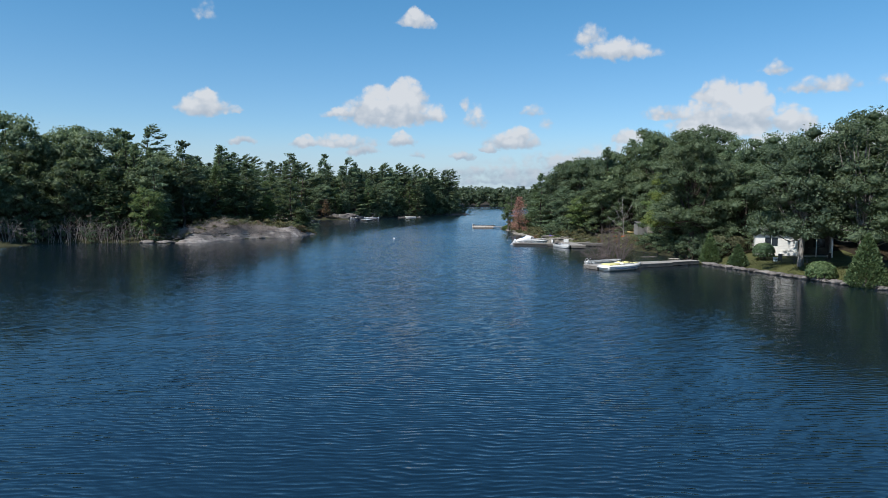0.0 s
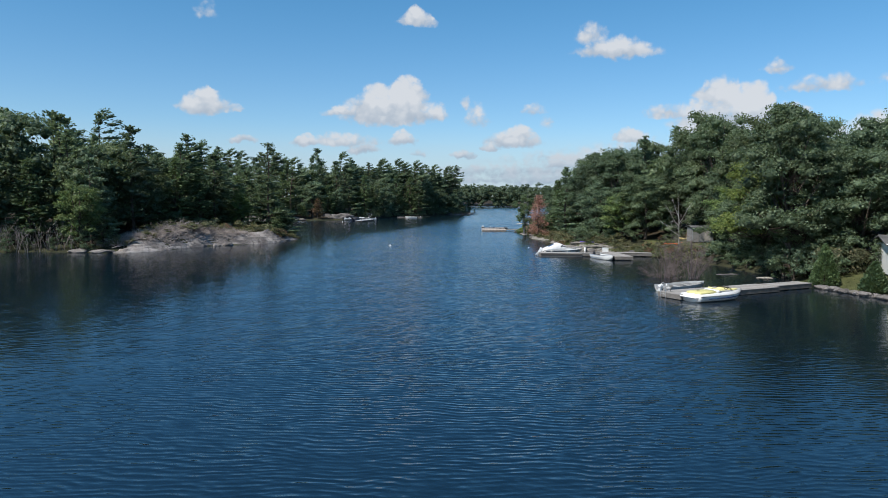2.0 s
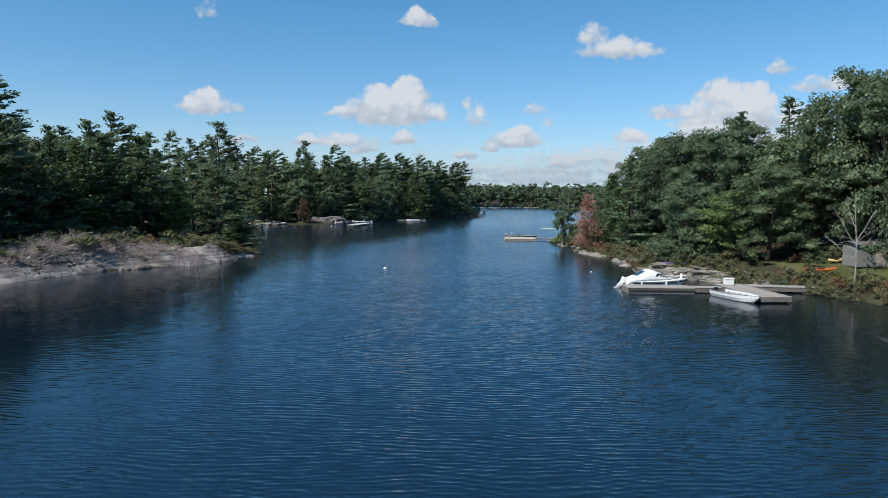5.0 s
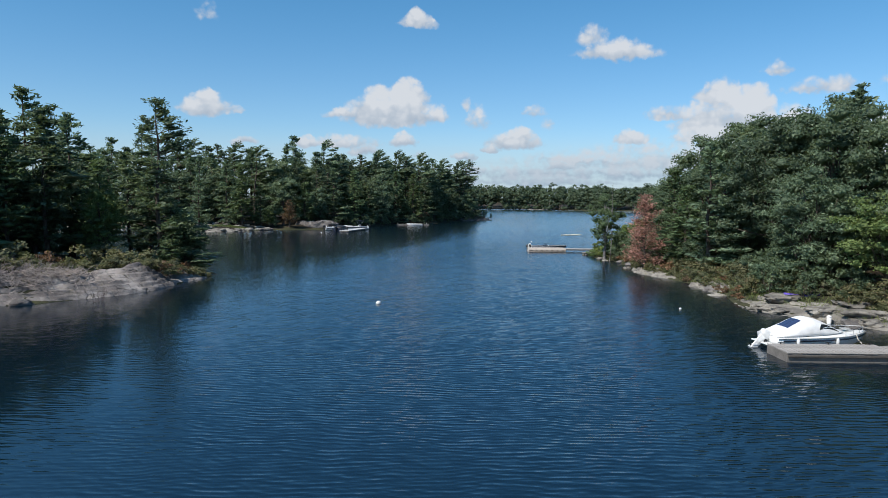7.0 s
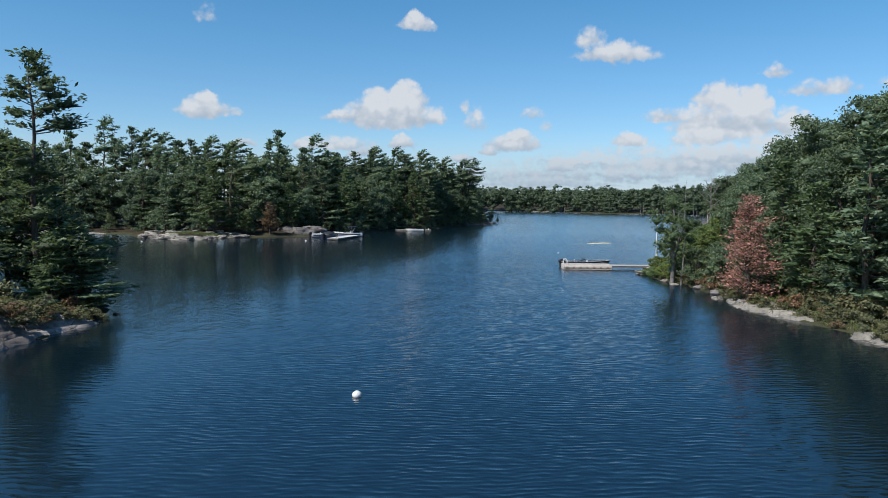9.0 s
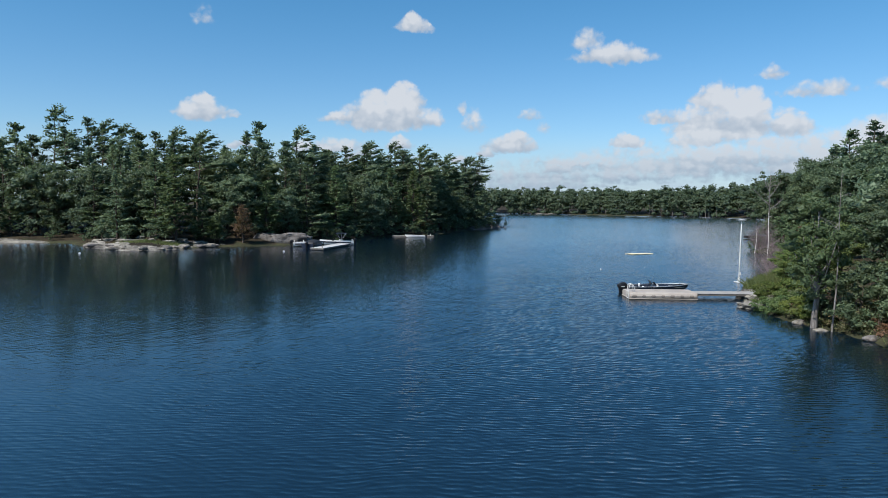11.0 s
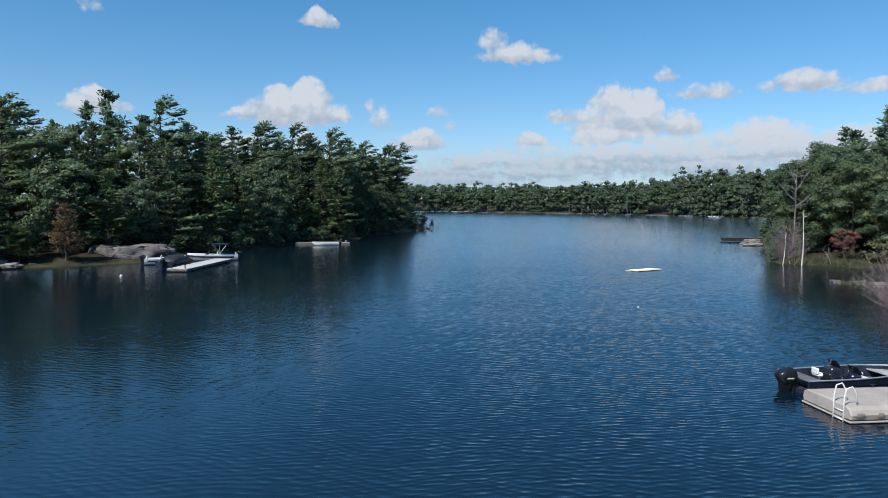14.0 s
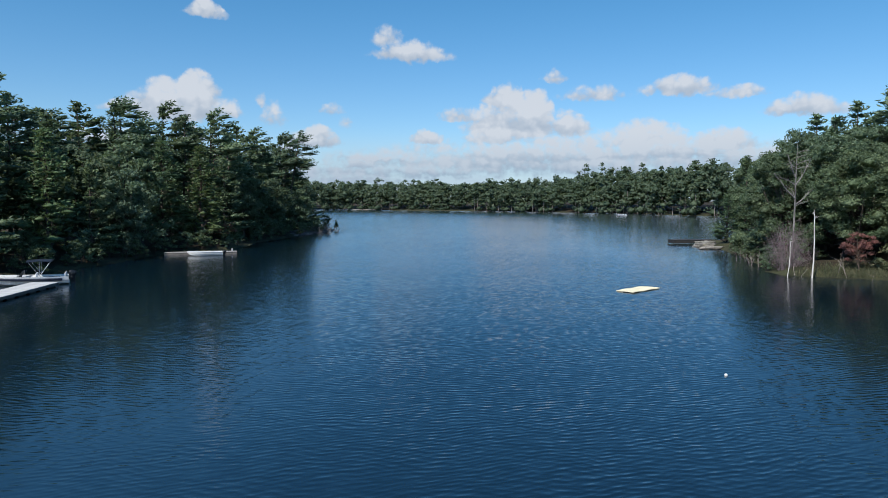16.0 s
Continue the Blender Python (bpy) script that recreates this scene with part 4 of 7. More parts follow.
# the woods across the lake
def make_far_woods():
    crown, trunk = Mesh(), Mesh()
    xs, ys = rng.uniform(-160, 420, 26000), rng.uniform(340, 800, 26000)
    d = inland(xs, ys, LAND_NORTH)
    ok = (d > 0.6) & (d < 40)
    xs, ys, d = xs[ok], ys[ok], d[ok]
    keep = rng.random(len(xs)) < np.where(d < 12, 1.0, 0.5)
    xs, ys, d = xs[keep][:1700], ys[keep][:1700], d[keep][:1700]
    zs = height(xs, ys)
    for x, y, z, k in zip(xs, ys, zs, d):
        tall = rng.uniform(13.5, 18.5) * (1.0 if k > 8 else 0.8) * (1.2 if rng.random() < 0.07 else 1.0)
        tall *= 1 + 0.4 * min(1.0, max(0.0, (x - 180) / 30))
        spire = rng.random() < 0.14
        if spire:
            lumps = [(np.array([x + rng.normal() * 0.9, y + rng.normal() * 0.9, z + tall * q]), np.array([w, w, tall * 0.055]) * rng.uniform(0.8, 1.25)) for q, w in ((0.35, 3.2), (0.52, 3.0), (0.66, 2.8), (0.78, 2.6), (0.9, 2.2), (1.0, 1.3))]
        else:
            lumps = [(np.array([x + rng.normal() * 2.0, y + rng.normal() * 2.0, z + tall * q]), np.array([1, 1, 0.72]) * rng.uniform(2.1, 4.0) * (1.15 - 0.4 * q)) for q in ((0.3, 0.5, 0.66, 0.78, 0.84) if k > 4 else (0.08, 0.3, 0.5, 0.66, 0.8))]
        for c, half in lumps:
            crown.clump(c, np.asarray(half) * 0.66, rng.uniform(0, 6.283), 0.35)
        n = 22 * len(lumps)
        pick = np.repeat(np.arange(len(lumps)), 22)
        u = units(n)
        u[:, 2] = np.where(u[:, 2] < -0.2, -u[:, 2], u[:, 2])
        at = np.array([lumps[i][0] for i in pick]) + u * np.array([lumps[i][1] for i in pick]) * rng.uniform(0.6, 1.15, (n, 1))
        out = u * 0.6 + units(n) * 0.7 + np.array([0, 0, 0.4])
        along = np.cross(out, units(n))
        along /= np.linalg.norm(along, axis=1, keepdims=True)
        across = np.cross(out, along)
        across /= np.linalg.norm(across, axis=1, keepdims=True)
        s = rng.uniform(0.42, 0.95, (n, 1))
        crown.slips(at, along * s, across * s)
        if k < 4:
            trunk.limb([(x, y, z - 0.3), (x, y, z + tall * 0.6)], [0.15, 0.08], 4)
    woods = tagged(new("far_woods"), "mixed green woods along the far lakeshore", "woods", kind="stuff")
    trunk.link("trunks", M_TWIG, woods)
    crown.link("crowns", M_FAR, woods, True)


make_far_woods()

fringe(LAND_EAST, 46, ((16, 21), (127, 168)), (0.2, 1.8), SHRUBS[2:3] * 3 + SHRUBS[3:], (0.4, 0.65), 1.1)
fringe(LAND_NORTH, 42, ((-34, 12), (247, 332)), (-0.2, 1.8), SHRUBS[:2], (0.6, 1.0), 1.8)
fringe(LAND_WEST, 22, ((-80, -44), (100, 112)), (-0.1, 1.6), SHRUBS[:2], (0.5, 0.9), 1.8)

fringe(LAND_EAST, 7, ((16, 21), (156, 163)), (0.2, 2.6), SHRUBS[:2], (0.7, 1.1), 1.2)

fringe(LAND_EAST, 34, ((23, 31), (103, 116)), (0.1, 4.2), SHRUBS[2:3] * 3 + SHRUBS[3:], (0.45, 0.8), 1.0)
fringe(LAND_EAST, 8, ((30, 36), (116, 122)), (5, 14), SHRUBS[:1] + SHRUBS[3:], (0.6, 0.9), 1.6)

fringe(LAND_EAST, 22, ((43, 62), (233, 256)), (-0.3, 1.4), SHRUBS[:2], (0.5, 0.85), 1.3)

# ---- rocks ----
def rock_mesh(seed, detail, rough=0.22, flat_top=0.0):
    bm = bmesh.new()
    bmesh.ops.create_icosphere(bm, subdivisions=detail, radius=1.0)
    for v in bm.verts:
        p = v.co.copy()
        q = p + Vector((seed * 7.1, seed * 3.3, seed * 5.7))
        k = 1 + rough * noise.noise(q * 1.1) + rough * 0.55 * noise.noise(q * 2.6) + rough * 0.25 * noise.noise(q * 6.0)
        near = noise.voronoi(q * 1.3)[0]
        k -= 0.16 * max(0.0, 0.16 - (near[1] - near[0])) / 0.16 * min(1.0, rough * 3)
        k += rough * 0.14 * noise.noise(q * 13.0)
        p *= k
        step = noise.noise(q * 0.9 + Vector((3, 1, 4)))
        if p.z > 0.35 + 0.3 * step:
            p.z = 0.35 + 0.3 * step + (p.z - 0.35 - 0.3 * step) * (1 - flat_top)
        v.co = p
    verts, faces = [tuple(v.co) for v in bm.verts], [[v.index for v in f.verts] for f in bm.faces]
    bm.free()
    me = bpy.data.meshes.new("rock")
    me.from_pydata(verts, [], faces)
    me.polygons.foreach_set("use_smooth", [True] * len(faces))
    me.materials.append(M_GRANITE)
    return me


SLABS = [rock_mesh(s, 4, 0.42, 0.7) for s in range(1, 6)]
BOULDERS = [rock_mesh(s + 20, 3, 0.45, 0.3) for s in range(5)]
PALE = []
for src in SLABS[:3] + BOULDERS[:2]:
    PALE.append(src.copy())
    PALE[-1].materials[0] = M_PALE_ROCK


def rock(x, y, sx, sy, sz, turn, mesh, label, name="rock", z=None):
    ob = new(name, mesh)
    zz = max(level(x, y), -0.1) if z is None else z
    ob.matrix_world = Matrix.Translation((x, y, zz)) @ Matrix.Rotation(radians(turn), 4, "Z") @ Matrix.Diagonal((sx, sy, sz, 1))
    return tagged(ob, label, "rock")


def shelf(line, poly, wide, rise, label, mat, seed=0.0, step=0.22, dip=0.5, name="granite_slab"):
    """Bare bedrock along the waterline: one uneven, cracked and stepped sheet that rises inland and dives under the soil."""
    pts = [Vector((x, y, 0)) for x, y in line]
    path = []
    for i in range(len(pts) - 1):
        p0, p1, p2, p3 = pts[max(i - 1, 0)], pts[i], pts[i + 1], pts[min(i + 2, len(pts) - 1)]
        m = max(2, int((p2 - p1).length / step))
        for k in range(m):
            u = k / m
            path.append(0.5 * (2 * p1 + (p2 - p0) * u + (2 * p0 - 5 * p1 + 4 * p2 - p3) * u * u + (3 * p1 - p0 - 3 * p2 + p3) * u ** 3))
    n, across = len(path), int(wide / step) + 6
    verts, faces = [], []
    for i, p in enumerate(path):
        d = (path[min(i + 2, n - 1)] - path[max(i - 2, 0)]).normalized()
        side = Vector((-d.y, d.x, 0))
        if inland(np.array([(p + side).x]), np.array([(p + side).y]), poly)[0] < 0:
            side = -side
        end = min(1.0, 4.5 * min(i, n - 1 - i) / n + 0.02) ** 0.6
        w = wide * (0.75 + 0.5 * noise.noise(Vector((i * step * 0.22, seed, 3.0)))) * (0.25 + 0.75 * end)
        for j in range(across):
            u = j / (across - 1)
            q = p + side * (-0.7 + (w + 0.7) * u) + side * 0.45 * noise.noise(Vector((i * step * 0.5, seed, 9.0)))
            g = Vector((q.x * 1.0, q.y * 1.0, seed))
            z = rise * end * (1 - (1 - u) ** 2.0) * (1 + 0.35 * noise.noise(g * 0.3)) - 0.12
            z += 0.2 * end * noise.noise(g * 0.5) + 0.07 * noise.noise(g * 1.7)
            if 0.1 < u:
                z = max(z, level(q.x, q.y) + 0.12 + 0.1 * noise.noise(g * 0.8))
            # broken steps and joints
            tread = 0.32
            f = z / tread - math.floor(z / tread)
            z += (min(1.0, max(0.0, (f - 0.55) / 0.16)) - f) * tread * 0.8
            cell = noise.voronoi(Vector((g.x * 0.3, g.y * 0.55, seed)) + 0.3 * noise.noise_vector(g * 0.7))[0]
            z -= 0.12 * max(0.0, 1 - (cell[1] - cell[0]) / 0.06)
            z += 0.10 * math.sin(cell[0] * 40.0) * 0.2
            z -= dip * max(0.0, (u - 0.86) / 0.14) + 0.25 * max(0.0, 1 - u / 0.05) + (1 - end) * 0.35
            verts.append((q.x, q.y, z))
    for i in range(n - 1):
        for j in range(across - 1):
            k = i * across + j
            faces.append((k, k + 1, k + across + 1, k + across))
    return tagged(link_mesh(name, verts, faces, mat, smooth=True), label, "rock")


def on_top(ob, x, y, r=0.7):
    return max((v.co.z for v in ob.data.vertices if abs(v.co.x - x) < r and abs(v.co.y - y) < r), default=-9.0)


KNOLL = shelf([(-42.6, 107.2), (-40, 107.6), (-37.9, 110.2), (-36.2, 116), (-34.2, 120.6), (-30.8, 124.2), (-28.0, 127), (-26.6, 131), (-25.7, 135), (-25.4, 138.4), (-25.9, 141)], LAND_WEST, 5.2, 1.75, "bare grey whaleback granite sloping into the water", M_POINT_ROCK, 3.1)
for k, row in enumerate([(-42.5, 107.6, 1.3, 0.8, 0.35, 10), (-45.5, 107.8, 1.1, 0.9, 0.4, 0), (-31.6, 122.6, 0.7, 0.5, 0.5, 30), (-33.0, 121.4, 0.6, 0.45, 0.4, 70)]):
    rock(*row, BOULDERS[k % 5], "grey granite boulder at the foot of a rocky point", "boulder")
# east shore rocks
LEDGE = shelf([(23.6, 113.6), (21.4, 117.4), (19.4, 120.4), (17.6, 123.4), (17.0, 126), (18.2, 129.6)], LAND_EAST, 5.4, 0.55, "broad low pale granite ledge with moss in its joints", M_PALE_ROCK, 8.2)
shelf([(17.9, 141), (17.0, 145), (16.5, 149), (16.9, 152.5)], LAND_EAST, 2.2, 0.55, "pale flat granite ledge at the water's edge", M_PALE_ROCK, 12.6)
shelf([(18.5, 131.5), (18.4, 134.5), (18.1, 138.5)], LAND_EAST, 1.8, 0.5, "pale flat granite ledge at the water's edge", M_PALE_ROCK, 15.2)
shelf([(16.9, 171.6), (17.2, 173.2), (18.0, 175.6), (19.0, 177.6), (20.0, 179.4)], LAND_EAST, 2.0, 0.5, "pale flat granite ledge beside the gangway", M_PALE_ROCK, 18.9)
for k, row in enumerate([(19.5, 119.4, 0.7, 0.55, 0.5, 20), (20.7, 118.2, 1.0, 0.6, 0.55, 50), (17.8, 131, 0.7, 0.5, 0.35, 0), (18.3, 134, 0.6, 0.5, 0.35, 30), (16.2, 161.6, 0.4, 0.35, 0.3, 0), (17.3, 158.6, 0.5, 0.4, 0.3, 40),
                         (16.1, 164, 0.6, 0.4, 0.3, 60), (17.4, 155, 0.6, 0.5, 0.4, 10), (16.4, 152.5, 0.7, 0.5, 0.4, 80), (27.6, 89.8, 1.3, 0.5, 0.22, 10), (30.4, 87.2, 0.9, 0.5, 0.25, 0), (24.6, 113.4, 0.8, 0.6, 0.4, 20)]):
    rock(*row, BOULDERS[k % 5] if k % 2 else PALE[3 + k % 2], "rounded grey boulder on the lakeshore", "boulder")
for k, row in enumerate([(18.6, 123.6, 1.5, 1.0, 0.42, 15), (20.6, 121.6, 1.2, 0.9, 0.5, 40), (22.4, 119.2, 1.4, 0.9, 0.55, -20), (23.8, 117.2, 1.1, 0.8, 0.5, 10), (20.2, 125.6, 1.7, 1.1, 0.45, 30), (22.8, 121.8, 1.5, 1.0, 0.5, 60), (21.7, 117.9, 0.8, 0.6, 0.45, 25),
                         (17.7, 173.0, 0.9, 0.6, 0.4, 30), (18.5, 174.3, 1.0, 0.7, 0.4, -10), (19.3, 177.9, 1.1, 0.6, 0.4, 50), (18.4, 176.9, 0.7, 0.5, 0.35, 5),
                         (15.9, 170.4, 1.2, 0.7, 0.4, 75), (17.1, 169.3, 1.1, 0.8, 0.6, 20), (18.6, 170.8, 1.2, 0.8, 0.75, -15), (18.9, 168.2, 1.1, 0.7, 0.7, 65)]):
    rock(*row, PALE[k % 3], "flat-topped pale granite block on the shore", "granite_block", z=max(level(row[0], row[1]), 0.1) + 0.1)
# north shore ledge
shelf([(-66, 234.6), (-61.5, 228.6), (-57, 225.2), (-53, 222.6), (-49.5, 222.8), (-47, 226.2), (-45.4, 230), (-42, 232.4)], LAND_NORTH, 3.8, 0.7, "flat pale granite ledge along the wooded shore", M_PALE_ROCK, 22.4, 0.3)
shelf([(-98, 233.4), (-90, 236), (-80, 239.4), (-72, 239)], LAND_NORTH, 2.4, 0.6, "low pale granite ledge along the wooded shore", M_PALE_ROCK, 25.1, 0.4)
for k in range(40):
    a = k / 39
    x = -63 + 20.5 * a
    y = float(np.interp(x, (-63, -61.5, -57, -53, -49.5, -47, -45.4, -42), (230.6, 228.6, 225.2, 222.6, 222.8, 226.2, 230, 232.4))) + 1.0 + 1.3 * math.sin(k * 2.3)
    rock(x, y, 0.65 + 0.35 * math.sin(k * 1.7), 0.5 + 0.15 * math.sin(k * 3.1), 0.34 + 0.1 * math.sin(k * 2.9), k * 47, (PALE[3], PALE[4], BOULDERS[k % 5])[k % 3], "broken granite block on the flat shore ledge", "boulder", z=0.22 + 0.12 * math.sin(k * 5.3))
for k in range(16):
    x = -62 + 1.2 * k
    rock(x, 232.6 + 2.4 * math.sin(k * 2.9), 1.1 + 0.5 * math.sin(k * 1.3), 0.8 + 0.2 * math.sin(k * 2.1), 0.45, k * 61, PALE[k % 5], "flat granite slab under the trees behind the ledge", "granite_slab", z=level(x, 232.6 + 2.4 * math.sin(k * 2.9)) + 0.12)
# darker granite than the ledge, standing for shade from the trees
rock(-33.6, 241.4, 4.9, 2.6, 2.7, -18, SLABS[1], "large domed granite outcrop, greyed for tree shade, beside the dock", "granite_outcrop")
shelf([(2, 310), (6, 319), (10, 327.6), (13.2, 334), (13.4, 336.4), (10.6, 341)], LAND_NORTH, 4.0, 1.0, "dark granite rocks at the tip of the wooded point", M_GRANITE, 31.3, 0.4)
rock(75, 641, 9, 4, 1.6, 10, PALE[1], "bare pale rock on the far shore", "granite_slab")
for k in range(34):
    a = k / 33
    x, y = 31.3 + 6.5 * a ** 1.2, 79.6 - 22 * a
    rock(x - 0.15 * math.sin(k * 2.1), y, 0.45 + 0.1 * math.sin(k * 3.7), 0.38, 0.26, 30 * math.sin(k * 5), BOULDERS[k % 5], "grey edging stone between lawn and water", "border_stone", z=0.12)["group"] = "stones edging the lawn"


# ---- single plants ----
def bare_shrub(h, stems, spread_r, label, mat=None, name="bare_shrub", thick=0.03, forks=4, fan=0.0):
    root = tree_thing(name, label, "shrub")
    m = Mesh()
    for i in range(stems):
        a, r = rng.uniform(0, 6.28), spread_r * rng.uniform(0.1, 0.5)
        p = np.array([r * math.cos(a), r * math.sin(a), -0.4])
        lean = np.array([math.cos(a), math.sin(a), 0]) * rng.uniform(0.1, 0.55) * spread_r
        tall = h * rng.uniform(0.6, 1.0)
        if fan:
            k = rng.random() ** 0.6
            p[:2] *= 0.5
            lean = np.array([math.cos(a), math.sin(a), 0]) * k * fan * spread_r
            tall = h * (1 - 0.6 * k * k) * rng.uniform(0.75, 1.0)
        pts = [p, p + lean * 0.3 + np.array([0, 0, tall * 0.45]), p + lean + np.array([0.1 * math.sin(i), 0, tall])]
        m.limb(pts, [thick, thick * 0.7, thick * 0.25], 4)
        for k in range(forks):
            f = rng.uniform(0.25, 0.9)
            s = pts[0] * (1 - f) + pts[2] * f
            d = np.array([rng.normal(), rng.normal(), rng.uniform(0.2, 1.0)])
            d *= tall * rng.uniform(0.12, 0.32) / np.linalg.norm(d)
            m.limb([s, s + d * 0.6 + rng.normal(size=3) * 0.03, s + d], [thick * 0.45, thick * 0.3, thick * 0.15], 3)
            e = s + d * 0.6
            for _ in range(2):
                g = d * 0.5 + rng.normal(size=3) * 0.12 * tall * 0.3
                m.limb([e, e + g], [thick * 0.25, thick * 0.1], 3)
    m.link("twig_mass", mat or M_SHRUB_WOOD, root)["kind"] = "stuff"
    return root


def dead_tree(h, label, mat, name="dead_tree", limbs=9, lean=(0.03, 0.0), thick=0.11, bare=0.45, forks=()):
    root = tree_thing(name, label)
    m = Mesh()
    at = lambda f: np.array([lean[0] * h * f + 0.1 * math.sin(f * 5), lean[1] * h * f, h * f - 0.3 * (f == 0)])
    m.limb([at(f) for f in (0, 0.25, 0.5, 0.75, 1)], [thick, thick * 0.8, thick * 0.62, thick * 0.4, thick * 0.12], 6)
    for f, dx, dy, dz in forks:
        s, way = at(f), np.array([dx, dy, dz])
        fork = Mesh()
        fork.limb([s, s + way * 0.4 + np.array([0, 0, -0.06 * dz]), s + way * 0.75, s + way], [thick * 0.6, thick * 0.45, thick * 0.3, thick * 0.1], 5)
        for q in (0.4, 0.55, 0.7, 0.8, 0.9):
            e = s + way * q
            fork.limb([e, e + way * 0.16 + rng.normal(size=3) * 0.22], [thick * 0.22, thick * 0.07], 3)
        fork.link("branch", mat, root)
    for i in range(limbs):
        f = rng.uniform(bare, 0.95)
        a = rng.uniform(0, 6.28)
        ln = h * rng.uniform(0.12, 0.26) * (1.3 - f)
        d = np.array([math.cos(a), math.sin(a), rng.uniform(0.2, 0.8)])
        s = at(f)
        pts = [s, s + d * ln * 0.5 + np.array([0, 0, 0.08 * ln]), s + d * ln]
        twigs = Mesh()
        twigs.limb(pts, [thick * 0.3, thick * 0.2, thick * 0.06], 4)
        for _ in range(3):
            e = s + d * ln * rng.uniform(0.4, 0.9)
            twigs.limb([e, e + d * ln * 0.3 + rng.normal(size=3) * 0.16 * ln], [thick * 0.14, thick * 0.05], 3)
        twigs.link("branch", mat, root)
    m.link("trunk", mat, root, True)
    return root


def put(ob, x, y, z=None, turn=0.0):
    ob.matrix_world = Matrix.Translation((x, y, level(x, y) if z is None else z)) @ Matrix.Rotation(turn, 4, "Z")
    return ob


# the tall pine on the western point and the young pines about its foot
put(pine(15.6, 0.12, 4.5, 0.0, 0.05, "tall white pine with ragged level limbs on a rocky point", None, 2.1, sweep=0.08, droop=0.0, whorl=1.2, tuft=0.46, profile=((0, 0.12, 0.26, 0.42, 0.56, 0.7, 0.82, 0.92, 1.0), (1.0, 0.95, 0.6, 0.58, 0.72, 0.58, 0.42, 0.24, 0.1))), -31, 143.2)
plant(FIRS[0], -35.8, 141.5, 0.78)
plant(FIRS[1], -33.2, 146.3, 0.85)
plant(FIRS[1], -39.0, 142.8, 0.75)
plant(PINES[2], -30.2, 144.2, 0.42, wide=1.5)
plant(FIRS[0], -28.9, 141.2, 0.40, wide=1.3)
plant(PINES[2], -28.4, 142.8, 0.36, wide=1.9)
plant(OAKS[3], -35.0, 140.6, 0.52, wide=0.8)
plant(OAKS[3], -45.8, 108.6, 0.66)
for x, y, s, k in [(-27.5, 137.5, 1.0, 2), (-27.3, 140.5, 0.9, 3), (-28.2, 143.5, 1.0, 2), (-27.4, 135.4, 0.7, 3), (-30, 138, 1.1, 2), (-33, 133, 1.2, 2), (-36, 129, 1.2, 2), (-31.5, 135.5, 1.1, 2), (-34, 138.5, 1.2, 2), (-39.6, 113.5, 0.9, 2), (-42.2, 110.4, 1.0, 2)]:
    plant(SHRUBS[k], x, y, s, turn=x * 3)
for x, y, s, k in [(-34.8, 130.8, 1.0, 3), (-30.4, 131.4, 0.8, 2), (-32.4, 129.4, 0.8, 2), (-34.2, 127.6, 0.8, 2), (-35.4, 125.6, 0.75, 2), (-37.4, 126.6, 0.9, 2), (-38.6, 124.2, 0.8, 2), (-36.8, 122.4, 0.6, 2), (-40.4, 110.8, 0.7, 2), (-43.6, 108.9, 0.8, 2), (-28.9, 133.4, 0.7, 2), (-29.4, 135.8, 0.9, 2)]:
    plant(SHRUBS[k], x, y, s, turn=x * 3)
for k in range(46):
    a = k / 45
    x, y = -38.8 + 11.4 * a, 116.5 + 22.0 * a + 1.2 * math.sin(k * 2.7)
    x += 1.6 * math.sin(k * 4.1) - 1.4
    plant(SHRUBS[2], x, y, 0.5 + 0.16 * math.sin(k * 1.9), turn=k * 1.3, wide=1.5, at_z=max(on_top(KNOLL, x, y, 1.1), level(x, y)) - 0.1, label="dark olive juniper mat creeping over granite")
for k in range(18):
    a = k / 17
    x, y = -27.4 + 1.3 * a + 0.8 * math.sin(k * 2.7), 133.0 + 8.6 * a + 0.5 * math.sin(k * 1.9)
    plant(SHRUBS[3] if k % 4 == 1 else SHRUBS[2], x, y, 0.42 + 0.12 * math.sin(k * 2.3), turn=k * 1.7, wide=1.5, at_z=max(on_top(KNOLL, x, y, 0.9), level(x, y)) - 0.15, label="brown and olive scrub mat creeping over granite")
put(pine(20.5, 0.52, 2.7, 0.13, 0.42, "leaning half-bare old pine at the tip of a wooded point", None, 0.7, sweep=1.0), 2.4, 323.5)
plant(FIRS[1], 14.0, 335.4, 0.2, at_z=0.6)
# the dead red pine, the small tree at the landing and the rusty trees
put(pine(7.8, 0.05, 2.1, 0.0, 0.1, "dead pine with rust-red needles standing on the shore", M_RED_NEEDLE, 2.3, "dead_pine", 0.1, True, 0.5, 0.34, 0.28, False), 17.3, 149.3)
put(broadleaf(8.8, 2.3, "small blue-green leafy tree at the landing", M_POPLAR, 40, 100, 0.17, 0.16, "young_poplar", M_GREY_BARK), 16.2, 162.4)
put(dead_tree(9.6, "slim bare-topped grey sapling by the landing", M_GREY_BARK, limbs=7, thick=0.06), 16.6, 161.2)
plant(SHRUBS[0], 17.2, 160.2, 0.9)
BUSH = broadleaf(1.7, 1.2, "fresh light green leafy bush among the landing rocks", M_MAPLE, 20, 80, 0.12, -0.05, "shrub")
put(BUSH, 17.9, 171.9)
